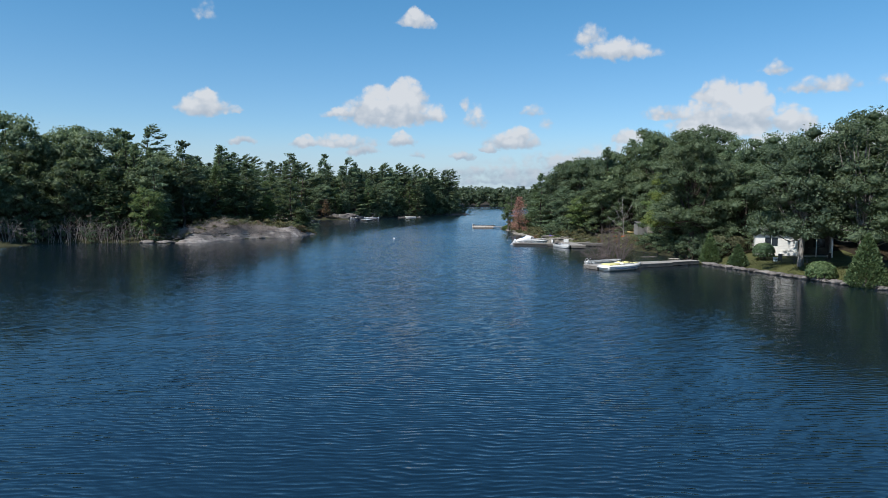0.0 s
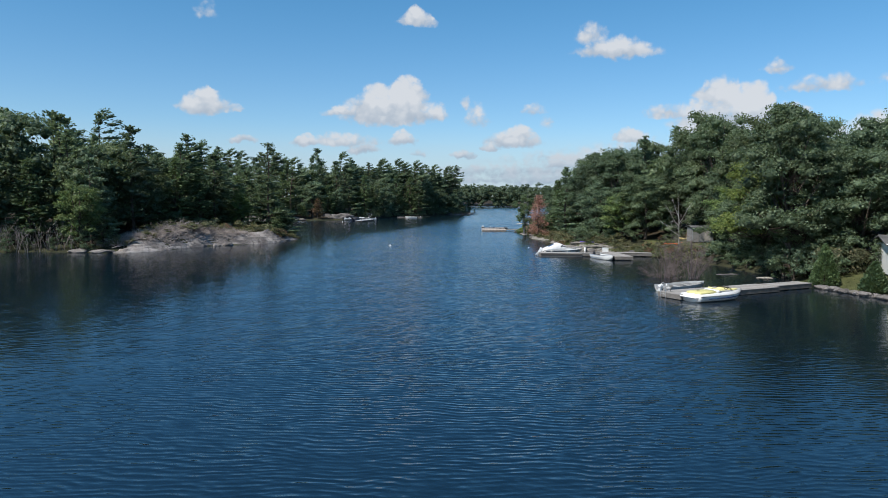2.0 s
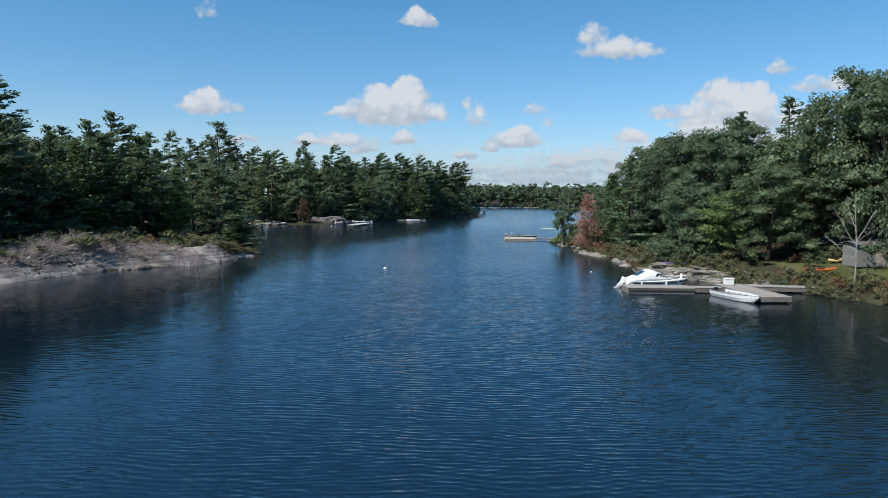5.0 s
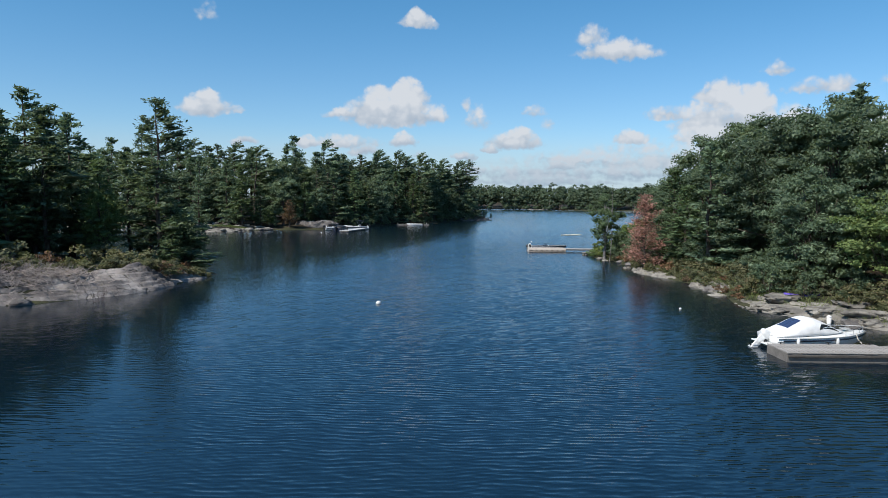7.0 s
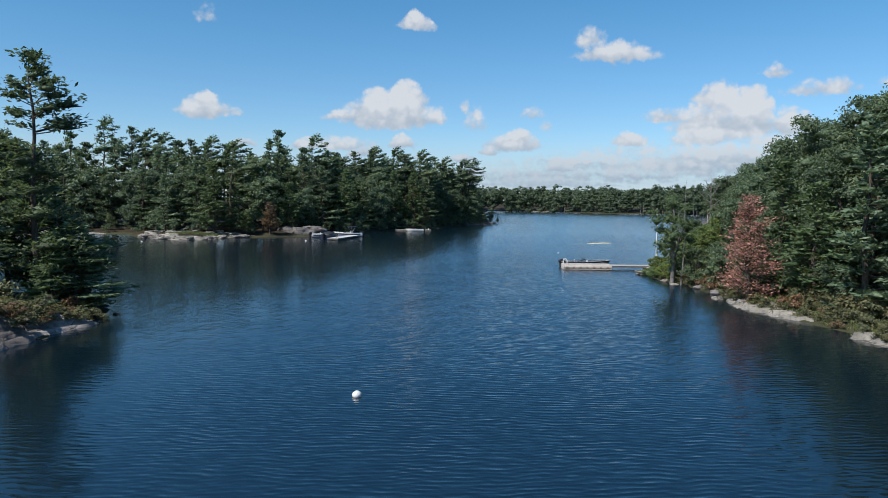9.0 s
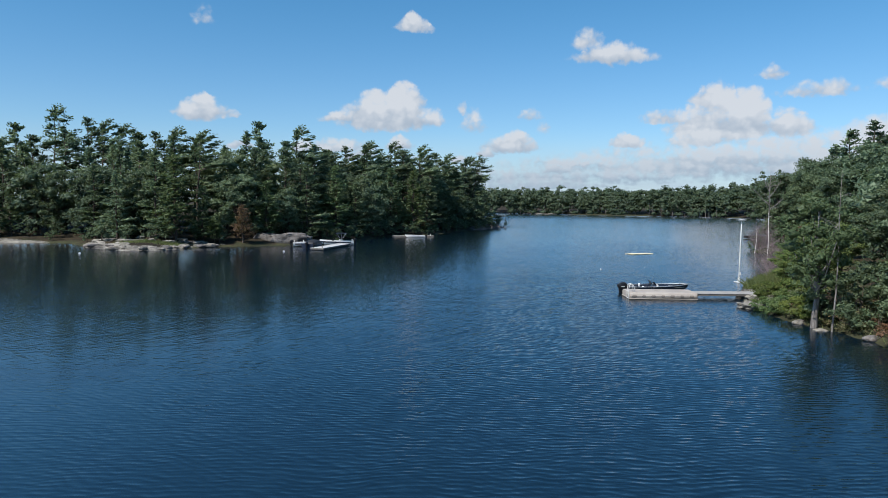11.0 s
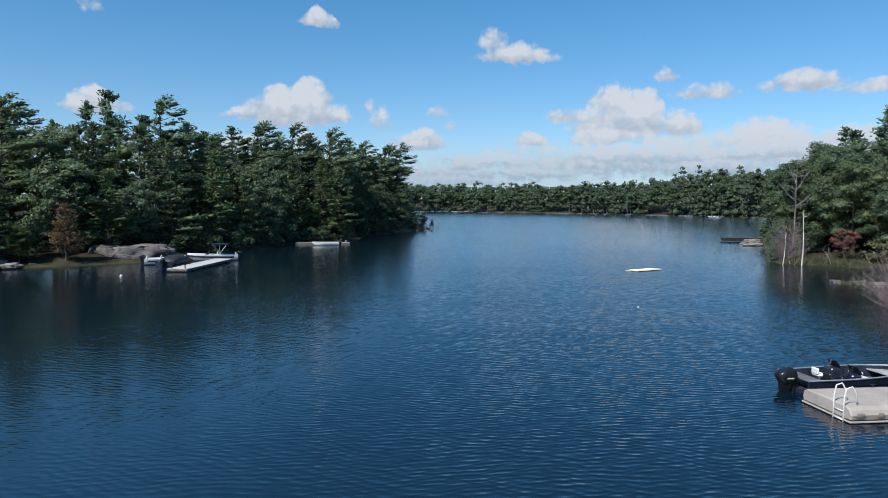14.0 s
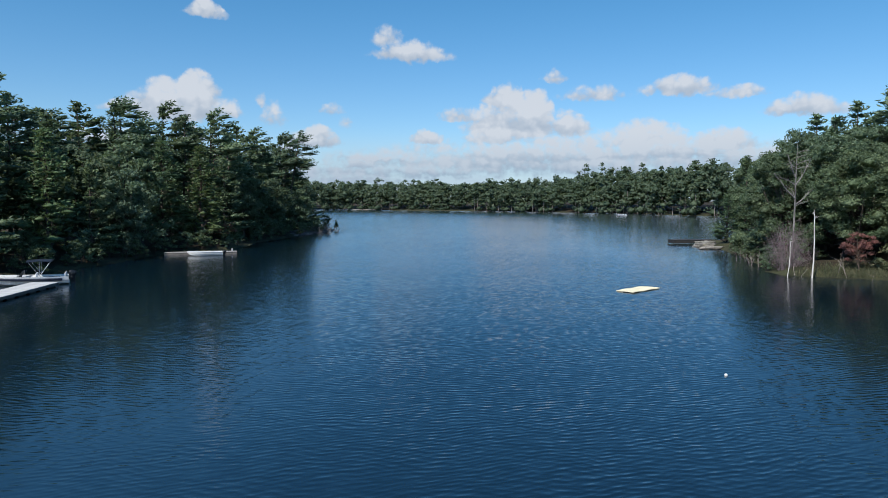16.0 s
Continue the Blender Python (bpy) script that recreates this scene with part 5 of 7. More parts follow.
for x, y, k in ((16.9, 167.9, 0.8), (18.1, 169.6, 0.9), (19.6, 172.2, 1.1), (17.2, 165.4, 0.9), (19.8, 169.6, 1.2), (18.3, 166.4, 1.1), (16.6, 163.6, 0.8), (20.4, 174.4, 1.0), (16.2, 168.9, 0.7), (15.9, 166.8, 0.75), (16.9, 170.6, 0.6), (16.4, 165.2, 0.8)):
    plant(BUSH, x, y, k, turn=x * 9)
plant(SHRUBS[3], 17.4, 156.3, 1.0)
put(pine(6.2, 0.12, 1.9, 0.0, 0.12, "small dying pine with orange-brown needles on the shore", M_RUST, 1.8, "dead_pine", 0.1, True, 0.35, 0.4, 0.38, False), -39.4, 235.4)
put(broadleaf(4.3, 1.5, "bushy red-leaved shrub by the cove", M_SUMAC, 46, 90, 0.12, 0.02, "red_shrub", puff=0.22), 49.9, 227.4)
plant(OAKS[3], -43.6, 234.0, 0.33, label="small grey-green leafy tree at the water's edge")
plant(SHRUBS[2], 53.4, 226.4, 1.7)
plant(SHRUBS[2], 55.4, 225.6, 1.8)
put(broadleaf(3.6, 1.5, "small reddish shrub beside the far boat landing", M_RUST, 12, 70, 0.17, 0.1, "red_shrub"), -9.5, 281.5)
# oaks that lean out over the dark bank beside the first dock
put(broadleaf(16.8, 4.9, "oak with low boughs hanging over the dark bank", M_LEAF, 110, 170, 0.22, 0.2, "oak_tree", skirt=40, puff=0.21), 32.2, 87.2)
put(broadleaf(12, 5.2, "oak with low boughs hanging over the dark bank", M_MAPLE, 110, 170, 0.22, 0.2, "oak_tree", skirt=40, puff=0.18), 33.4, 93.4)
# birches and bare wood
put(dead_tree(6.6, "bare white birch trunk standing at the cove's edge", M_BIRCH, "birch_trunk", 3, (0.015, 0), 0.085, 0.7), 44.6, 227.6, 0.0)
put(dead_tree(3.9, "short leaning white birch trunk at the cove's edge", M_BIRCH, "birch_trunk", 2, (0.1, 0), 0.05, 0.7), 43.4, 229.4, 0.0)
put(dead_tree(12.5, "tall bare grey dead tree among the shore woods", M_GREY_BARK, limbs=14, thick=0.13, forks=((0.55, -2.6, 0.2, 2.6), (0.5, 2.2, 0, 1.6), (0.66, 1.8, 0, 2.6), (0.72, -1.2, 0, 2.4))), 46.8, 232.6)
put(bare_shrub(5.8, 76, 2.8, "tall leafless purple-grey shrub at the cove's edge", M_PURPLE_TWIG, forks=9, thick=0.016, fan=0.9), 45.6, 231.8, 0.3)
put(bare_shrub(5.0, 80, 3.4, "leafless brown shrub on the grassy bank", M_PURPLE_TWIG, forks=9, thick=0.014, fan=1.0), 32.4, 199.5)
put(bare_shrub(3.8, 60, 2.6, "leafless brown shrub on the grassy bank", M_PURPLE_TWIG, forks=9, thick=0.014, fan=1.0), 30.3, 196.6)
put(dead_tree(7.4, "pale dead birch with forked bare limbs by the walkway", M_GREY_BIRCH, "dead_birch", 10, (-0.02, 0), 0.06, 0.4, ((0.3, -2.4, 0.3, 1.9), (0.45, -1.7, 0, 2.6), (0.5, 1.2, -0.3, 2.4), (0.62, -0.8, 0.2, 2.2))), 29.0, 107.8)
put(bare_shrub(5.6, 24, 2.3, "leafless grey shrub standing in the shallow water", None, thick=0.03, forks=9, fan=0.8), 22.9, 86.2, 0.0)
put(bare_shrub(2.2, 34, 2.2, "tangle of leafless grey branches in the shallow water", thick=0.022, forks=9, fan=1.2), 20.3, 86.6, 0.0)
put(bare_shrub(5.0, 26, 2.2, "leafless grey shrub standing in the shallow water", thick=0.026, forks=9, fan=0.8), 21.9, 89.2, 0.0)
put(bare_shrub(1.6, 16, 0.9, "low leafless twigs at the foot of a granite slab", thick=0.015), -27.2, 124.3, 0.0)


def litter(name, label, count, spot, length, lean, mat, thick=0.02, category="brush", lift=0.0, over=None):
    """Loose twigs or stalks over a patch of ground, as one piece of stuff."""
    m = Mesh()
    for _ in range(count):
        x, y = spot()
        z = max(level(x, y), -0.15)
        if over is not None:
            near = np.abs(over[:, :2] - (x, y)).max(1) < 0.3
            z = max(z, over[near, 2].max()) if near.any() else z
        ln = rng.uniform(*length)
        d = np.array([rng.normal() * lean, rng.normal() * lean, 1.0])
        d *= ln / np.linalg.norm(d)
        p = np.array([x, y, z - 0.05 + lift * rng.random()])
        mid = p + d * 0.55 + rng.normal(size=3) * 0.06 * ln
        m.limb([p, mid, p + d + np.array([0, 0, -0.05 * ln])], [thick, thick * 0.7, thick * 0.3], 3)
        for _ in range(2):
            g = rng.normal(size=3) * 0.25 * ln
            m.limb([mid, mid + d * 0.25 + g], [thick * 0.5, thick * 0.2], 3)
    return tagged(m.link(name, mat, None), label, category, kind="stuff")


def band(points, wide):
    pts = [np.array(p, float) for p in points]

    def spot():
        i = rng.integers(len(pts) - 1)
        p = pts[i] + (pts[i + 1] - pts[i]) * rng.random()
        return p[0] + rng.normal() * wide, p[1] + rng.normal() * wide
    return spot


litter("dead_brush", "grey tangle of dead juniper brush over the rocky point", 2600, band([(-43.5, 110.6), (-41.2, 112.5), (-39.4, 115), (-38.0, 118.4), (-36.4, 121.4), (-33.6, 125.0), (-31.0, 128.4)], 0.95), (0.4, 1.2), 2.2, M_TWIG, 0.024, lift=0.35, over=np.array([v.co for v in KNOLL.data.vertices]))
litter("dead_stalks", "pale dead saplings standing along the dark shore", 130, band([(-64, 97.5), (-59.5, 103), (-56, 106.6), (-51, 108.2), (-47, 108)], 0.6), (1.8, 4.0), 0.16, M_TWIG, 0.035)
litter("cove_stalks", "bare brown stalks along the cove", 40, band([(34, 202.5), (40, 209), (47, 214.6), (48, 227), (44, 229.5), (49, 240), (54, 248)], 0.6), (0.8, 2.4), 0.35, M_TWIG, 0.02)
litter("point_twigs", "bare twigs along the rocky end of the point", 160, band([(4, 317), (9, 326), (13, 333)], 1.5), (0.8, 2.4), 0.7, M_GREY_BARK, 0.04)


def grass(name, label, count, spot, tall, mat):
    m = Mesh()
    for _ in range(count):
        x, y = spot()
        z = level(x, y)
        if z < 0.04 and name != "reed_clump":
            continue
        z = max(z, -0.05)
        h, a = rng.uniform(*tall), rng.uniform(0, 6.28)
        w, b = 0.015 + 0.014 * h, rng.normal(size=2) * 0.5 * h
        c, s = math.cos(a) * w, math.sin(a) * w
        k = len(m.v)
        m.v.extend([(x - c, y - s, z), (x + c, y + s, z), (x + b[0] * 0.4 + c * 0.7, y + b[1] * 0.4 + s * 0.7, z + h * 0.6), (x + b[0], y + b[1], z + h), (x + b[0] * 0.4 - c * 0.7, y + b[1] * 0.4 - s * 0.7, z + h * 0.6)])
        m.f.append((k, k + 1, k + 2, k + 3, k + 4))
    return tagged(m.link(name, mat, None), label, "grass", kind="stuff")


grass("tall_grass", "bright green tall grass on the bank by the landing", 8000, band([(20.5, 180), (22.5, 184), (26, 188.5), (30, 194), (33, 199), (22, 178), (20.4, 174.5)], 1.2), (0.25, 0.75), M_GRASS)
grass("shore_grass", "green and yellow grass along the rocky east shore", 7000, band([(26, 109), (24, 114), (22.5, 119), (20.5, 126), (20.3, 131), (19.8, 138), (18.8, 146), (18.8, 155), (18.2, 164), (19.5, 172)], 1.0), (0.15, 0.4), M_GRASS)
grass("ledge_grass", "short green grass on the granite ledge", 2500, band([(-56, 229), (-52, 228.5), (-48, 230)], 1.0), (0.15, 0.45), M_GRASS)
grass("cove_grass", "olive and brown grass tufts at the edge of the cove", 2600, band([(46, 226), (50, 226.5), (52, 228), (43, 228.6)], 0.9), (0.2, 0.6), M_JUNIPER)
grass("reed_clump", "low clump of water weeds in the cove", 260, band([(36, 210.6), (38.4, 209.8)], 0.5), (0.2, 0.6), M_JUNIPER)
grass("lawn_tufts", "short mown grass on the cottage lawn", 5000, band([(33.5, 78), (36.5, 70), (38.5, 63), (40, 56)], 1.7), (0.06, 0.18), M_LAWN)
grass("landing_grass", "bright grass beside the sheds and kayaks", 1300, band([(27.5, 110.5), (30.5, 113), (33, 110), (35, 106)], 1.2), (0.15, 0.5), M_GRASS)

for x, y, k in ((22.6, 178.2, 0.26), (24.6, 181.4, 0.26), (27.2, 185.2, 0.3), (29.6, 189.8, 0.34), (24.8, 176.4, 0.3), (21.0, 172.4, 0.22), (27.5, 179, 0.38), (32.5, 191.5, 0.4)):
    plant(OAKS[3], x, y, k, wide=1.25, label="bright green leafy bush on the bank by the gangway")

# ---- docks, boats and buildings ----
M_WHITE = plain("white_gelcoat", (0.66, 0.66, 0.65), (0.82, 0.82, 0.81), 0.3, 1.2, 8.0, 0.0, 0.03)
M_CANVAS = plain("white_canvas", (0.62, 0.62, 0.62), (0.8, 0.8, 0.8), 0.8, 1.5, 40.0, 0.0, 0.2)
M_YELLOW = plain("yellow_vinyl", (0.62, 0.55, 0.2), (0.74, 0.68, 0.32), 0.55, 2.0, 30.0)
M_FOAM = plain("yellow_foam", (0.70, 0.62, 0.40), (0.82, 0.75, 0.54), 0.8, 1.2, 25.0)
M_NAVY = plain("navy_paint", (0.008, 0.012, 0.025), (0.02, 0.028, 0.05), 0.3, 2.0, 20.0)
M_BLACK = plain("black_plastic", (0.004, 0.004, 0.005), (0.012, 0.012, 0.014), 0.3, 3.0, 30.0)
M_TARP = plain("black_tarpaulin", (0.01, 0.01, 0.012), (0.03, 0.03, 0.034), 0.6, 1.5, 12.0, 0.0, 0.4, 0.03)
M_BLUE = plain("blue_stripe", (0.02, 0.04, 0.12), (0.03, 0.06, 0.17), 0.35, 2.0, 20.0)
M_GREY = plain("grey_vinyl", (0.28, 0.28, 0.28), (0.42, 0.42, 0.41), 0.6, 2.0, 25.0)
M_ALU = plain("dull_aluminium", (0.45, 0.46, 0.47), (0.62, 0.63, 0.64), 0.42, 1.5, 20.0, 0.75)
M_BARE_ALU = plain("oxidised_aluminium", (0.42, 0.42, 0.41), (0.58, 0.58, 0.57), 0.5, 1.5, 20.0, 0.15)
M_WOOD = plain("weathered_planks", (0.19, 0.175, 0.16), (0.36, 0.34, 0.32), 0.85, 1.6, 22.0, 0.0, 0.5)
M_DARK_WOOD = plain("dark_wet_timber", (0.035, 0.03, 0.027), (0.09, 0.08, 0.07), 0.8, 1.5, 18.0, 0.0, 0.5)
M_GREY_DECK = plain("grey_deck_boards", (0.24, 0.23, 0.22), (0.39, 0.375, 0.36), 0.85, 1.4, 20.0, 0.0, 0.4)
M_PALE_DECK = plain("pale_deck_boards", (0.38, 0.38, 0.38), (0.52, 0.52, 0.52), 0.8, 1.2, 18.0)
M_FRAME_WOOD = plain("grey_frame_timber", (0.09, 0.08, 0.072), (0.19, 0.175, 0.16), 0.85, 1.6, 22.0, 0.0, 0.5)
M_TAR_WOOD = plain("tarred_timber", (0.008, 0.008, 0.009), (0.03, 0.028, 0.026), 0.8, 1.5, 18.0, 0.0, 0.5)
M_BEIGE = plain("beige_float", (0.31, 0.272, 0.24), (0.42, 0.375, 0.335), 0.75, 1.2, 20.0, 0.0, 0.25)
M_CARPET = plain("dark_grey_carpet", (0.07, 0.07, 0.075), (0.14, 0.14, 0.145), 0.95, 2.0, 40.0)
M_BROWN_RECESS = plain("brown_recess_shade", (0.16, 0.135, 0.12), (0.25, 0.215, 0.19), 0.8, 1.2, 20.0)
M_ORANGE = plain("orange_plastic", (0.6, 0.10, 0.02), (0.75, 0.17, 0.04), 0.4, 2.0, 20.0)
M_PURPLE = plain("violet_blue_plastic", (0.06, 0.03, 0.35), (0.12, 0.07, 0.5), 0.35, 2.0, 20.0)
M_LEMON = plain("pale_yellow_plastic", (0.65, 0.5, 0.18), (0.78, 0.64, 0.3), 0.45, 2.0, 20.0)
M_SIDING = plain("white_siding", (0.68, 0.68, 0.66), (0.82, 0.82, 0.8), 0.6, 0.8, 14.0, 0.0, 0.1)
M_SHINGLE = plain("grey_roofing", (0.06, 0.06, 0.062), (0.13, 0.13, 0.13), 0.9, 1.2, 30.0, 0.0, 0.5)
M_SHED = plain("grey_boards", (0.12, 0.12, 0.12), (0.22, 0.22, 0.215), 0.85, 1.2, 16.0, 0.0, 0.4)
M_ROPE = plain("pale_rope", (0.5, 0.46, 0.38), (0.66, 0.62, 0.54), 0.9, 4.0, 40.0)


def make_glass(name, colour, rough=0.05):
    m, n = material(name)
    at = n.add("ShaderNodeTexCoord").outputs["Object"]
    smear = n.noise(at, 2.0, 4.0, 0.6)
    return finish(m, n, principled(n, colour, n.math("MULTIPLY_ADD", smear, 0.1, rough), 0.0, 0.6, smear, 0.05, 0.01).outputs[0])


M_GLASS = make_glass("dark_window", (0.015, 0.018, 0.022))
M_TINT = make_glass("blue_tinted_vinyl", (0.03, 0.045, 0.10), 0.15)


def thing(name, label, category, x, y, z=0.0, turn=0.0, group=""):
    ob = new(name)
    ob.empty_display_size = 0.3
    ob.matrix_world = Matrix.Translation((x, y, z)) @ Matrix.Rotation(radians(turn), 4, "Z")
    return tagged(ob, label, category, group)


def part(name, mesh, mat, parent, label="", smooth=False):
    ob = mesh.link(name, mat, parent, smooth)
    if label:
        ob["label"] = label
    return ob


def box(size, at=(0, 0, 0), bevel=0.015, mesh=None, rot=None):
    """A block with eased edges."""
    bm = bmesh.new()
    bmesh.ops.create_cube(bm, size=1.0)
    bmesh.ops.scale(bm, vec=size, verts=bm.verts)
    if bevel:
        bmesh.ops.bevel(bm, geom=bm.edges[:], offset=min(bevel, min(size) * 0.45), segments=1, affect="EDGES")
    if rot is not None:
        bmesh.ops.transform(bm, matrix=rot, verts=bm.verts)
    bm.verts.index_update()
    m = mesh or Mesh()
    m.add([(v.co.x + at[0], v.co.y + at[1], v.co.z + at[2]) for v in bm.verts], [[v.index for v in f.verts] for f in bm.faces])
    bm.free()
    return m


def rod(points, r, mesh=None, sides=6, taper=1.0):
    m = mesh or Mesh()
    n = len(points)
    rr = [r * (1 + (taper - 1) * i / (n - 1)) for i in range(n)]
    m.limb(points, rr, sides)
    m.f.append(tuple(range(len(m.v) - n * sides, len(m.v) - n * sides + sides))[::-1])
    return m


def ball(at, radii, mesh=None, rings=7, segs=12):
    m = mesh or Mesh()
    v, f = [], []
    for i in range(rings + 1):
        a = math.pi * i / rings
        for k in range(segs):
            b = 2 * math.pi * k / segs
            v.append((at[0] + radii[0] * math.sin(a) * math.cos(b), at[1] + radii[1] * math.sin(a) * math.sin(b), at[2] + radii[2] * math.cos(a)))
    for i in range(rings):
        for k in range(segs):
            f.append((i * segs + k, i * segs + (k + 1) % segs, (i + 1) * segs + (k + 1) % segs, (i + 1) * segs + k))
    m.add(v, f)
    return m


def loft(rings, mesh=None, caps=True):
    """Skin over closed rings of points, one after another."""
    m = mesh or Mesh()
    n = len(rings[0])
    v = [p for r in rings for p in r]
    f = []
    for i in range(len(rings) - 1):
        for k in range(n):
            f.append((i * n + k, i * n + (k + 1) % n, (i + 1) * n + (k + 1) % n, (i + 1) * n + k))
    if caps:
        f += [tuple(range(n))[::-1], tuple(range((len(rings) - 1) * n, len(rings) * n))]
    m.add(v, f)
    return m


def outline(s, length, beam, depth, full=0.45, rake=0.5):
    """Half beam, gunwale and keel heights of a hull at s, from stern 0 to bow 1."""
    b = beam / 2 * (0.92 + 0.08 * min(s / 0.3, 1)) * (1 - max(0, (s - full) / (1 - full)) ** 2.3) + 0.02
    return b, depth * (0.86 + 0.24 * s * s), -0.18 + (depth * 0.95 + 0.1) * max(0, (s - (1 - rake * 0.5)) / (rake * 0.5)) ** 2


def open_hull(length, beam, depth, floor=0.08, t=0.045):
    rings = []
    for i in range(15):
        s = i / 14
        b, top, keel = outline(s, length, beam, depth)
        x, c, inner = s * length, keel + (top - keel) * 0.3, max(b - t, 0.008)
        fl = max(floor, keel + 0.05)
        rings.append([(x, -b, top), (x, -b * 0.95, (c + top) / 2), (x, -b * 0.78, c), (x, 0, keel), (x, b * 0.78, c), (x, b * 0.95, (c + top) / 2), (x, b, top),
                      (x, inner, top), (x, inner * 0.85, min(fl, top - 0.02)), (x, 0, min(fl, top - 0.02)), (x, -inner * 0.85, min(fl, top - 0.02)), (x, -inner, top)])
    return loft(rings)


def decked_hull(length, beam, depth, crown=0.12):
    rings = []
    for i in range(17):
        s = i / 16
        b, top, keel = outline(s, length, beam, depth, 0.5, 0.6)
        x, c = s * length, keel + (top - keel) * 0.3
        up = crown * (0.5 + 0.5 * math.sin(math.pi * min(s * 1.1, 1)))
        rings.append([(x, -b, top), (x, -b * 0.97, (c + top) / 2), (x, -b * 0.8, c), (x, 0, keel), (x, b * 0.8, c), (x, b * 0.97, (c + top) / 2), (x, b, top), (x, b * 0.7, top + up * 0.7), (x, 0, top + up), (x, -b * 0.7, top + up * 0.7)])
    return loft(rings)


def rail_line(length, beam, depth, dz, grow, r, mesh, lo=0.0, full=0.45, rake=0.5):
    """A strip along both gunwales."""
    for side in (-1, 1):
        pts = []
        for i in range(13):
            s = lo + (1 - lo) * i / 12
            b, top, _ = outline(s, length, beam, depth, full, rake)
            pts.append((s * length, side * (b + grow), top + dz))
        rod(pts, r, mesh, 5)
    return mesh


def outboard(boat, x, z, size, mat, tilt=0.0, label="white outboard motor"):
    """Cowling, leg, lower unit and clamp of an outboard motor behind the transom."""
    rot = Matrix.Rotation(tilt, 4, "Y")

    def at(p):
        q = rot @ Vector(p)
        return (x + q.x * size, q.y * size, z + q.z * size)
    rings = []
    for h, w, l0, l1 in ((0.12, 0.12, -0.26, 0.04), (0.16, 0.16, -0.33, 0.09), (0.24, 0.185, -0.38, 0.12), (0.36, 0.195, -0.44, 0.14), (0.45, 0.185, -0.44, 0.12), (0.51, 0.16, -0.4, 0.06), (0.545, 0.12, -0.34, 0.0), (0.555, 0.05, -0.25, -0.08)):
        ring = []
        for a in np.linspace(0, 2 * math.pi, 19)[:-1]:
            c, q = math.cos(a), math.sin(a)
            ring.append(at(((l0 + l1) / 2 + (l1 - l0) / 2 * math.copysign(abs(c) ** 0.5, c), w * math.copysign(abs(q) ** 0.5, q), h + 0.1 * c * (h - 0.12))))
        rings.append(ring)
    motor = part("outboard_motor", loft(rings), mat, boat, label, True)
    leg = loft([[at(p) for p in ((-0.3, -w, h), (-0.02, -w, h), (-0.02, w, h), (-0.3, w, h))] for h, w in ((-0.75, 0.04), (-0.3, 0.06))])
    loft([[at(p) for p in ((l0, -w * 0.6, h), (l0 * 0.5 + l1 * 0.5, -w, h), (l1, -w * 0.6, h), (l1, w * 0.6, h), (l0 * 0.5 + l1 * 0.5, w, h), (l0, w * 0.6, h))] for h, w, l0, l1 in ((-0.32, 0.06, -0.3, -0.02), (-0.12, 0.1, -0.31, 0.03), (0.04, 0.14, -0.33, 0.08), (0.17, 0.165, -0.34, 0.1))], leg)
    rod([at((-0.42, 0, -0.7)), at((0.05, 0, -0.7))], 0.05 * size, leg, 7)
    box([0.3 * size, 0.2 * size, 0.02 * size], at((-0.2, 0, -0.42)), 0.005, leg)
    part("leg", leg, mat, motor)
    part("clamp", box((0.16 * size, 0.26 * size, 0.32 * size), at((0.06, 0, 0.02)), 0.02), M_BLACK, motor)
    return motor


def planked_dock(name, label, x, y, turn, length, wide, deck=0.42, pitch=0.22, mat=None, frame_deep=0.34, start=0.0, floats=True, parent=None):
    """A dock of cross planks on a timber frame; local x runs along it."""
    dock = parent or thing(name, label, "dock", x, y, 0, turn)
    mat = mat or M_WOOD
    fr = Mesh()
    for yy in (-wide / 2 + 0.05, wide / 2 - 0.05):
        box((length, 0.09, frame_deep), (start + length / 2, yy, deck - 0.045 - frame_deep / 2), 0.01, fr)
    for xx in (0.05, length / 2, length - 0.05):
        box((0.09, wide - 0.2, frame_deep), (start + xx, 0, deck - 0.045 - frame_deep / 2), 0.01, fr)
    part("frame", fr, M_TAR_WOOD if mat is M_TAR_WOOD else M_FRAME_WOOD, dock)
    fl = Mesh()
    for xx in np.arange(0.8, length - 0.3, 1.6):
        box((1.1, wide - 0.3, 0.4), (start + xx, 0, deck - 0.35), 0.05, fl)
    if floats:
        part("float", fl, M_DARK_WOOD, dock)
    n = max(2, int(round(length / pitch)))
    step = length / n
    me = box((step - 0.015, wide + 0.06, 0.045), (0, 0, 0), 0.008).link("plank", mat, dock).data
    bpy.data.objects.remove([o for o in dock.children if o.data is me][0])
    for i in range(n):
        p = new("plank", me)
        p.parent = dock
        p.location = (start + (i + 0.5) * step, 0.012 * math.sin(i * 7.3), deck - 0.02 + 0.004 * math.sin(i * 3.1))
        p.rotation_euler = (0, 0, 0.004 * math.sin(i * 5.1))
    return dock


def cleat(parent, x, y, z):
    m = box((0.05, 0.05, 0.08), (x, y, z + 0.04), 0.01)
    rod([(x - 0.13, y, z + 0.09), (x + 0.13, y, z + 0.09)], 0.02, m)
    part("cleat", m, M_BLACK, parent)


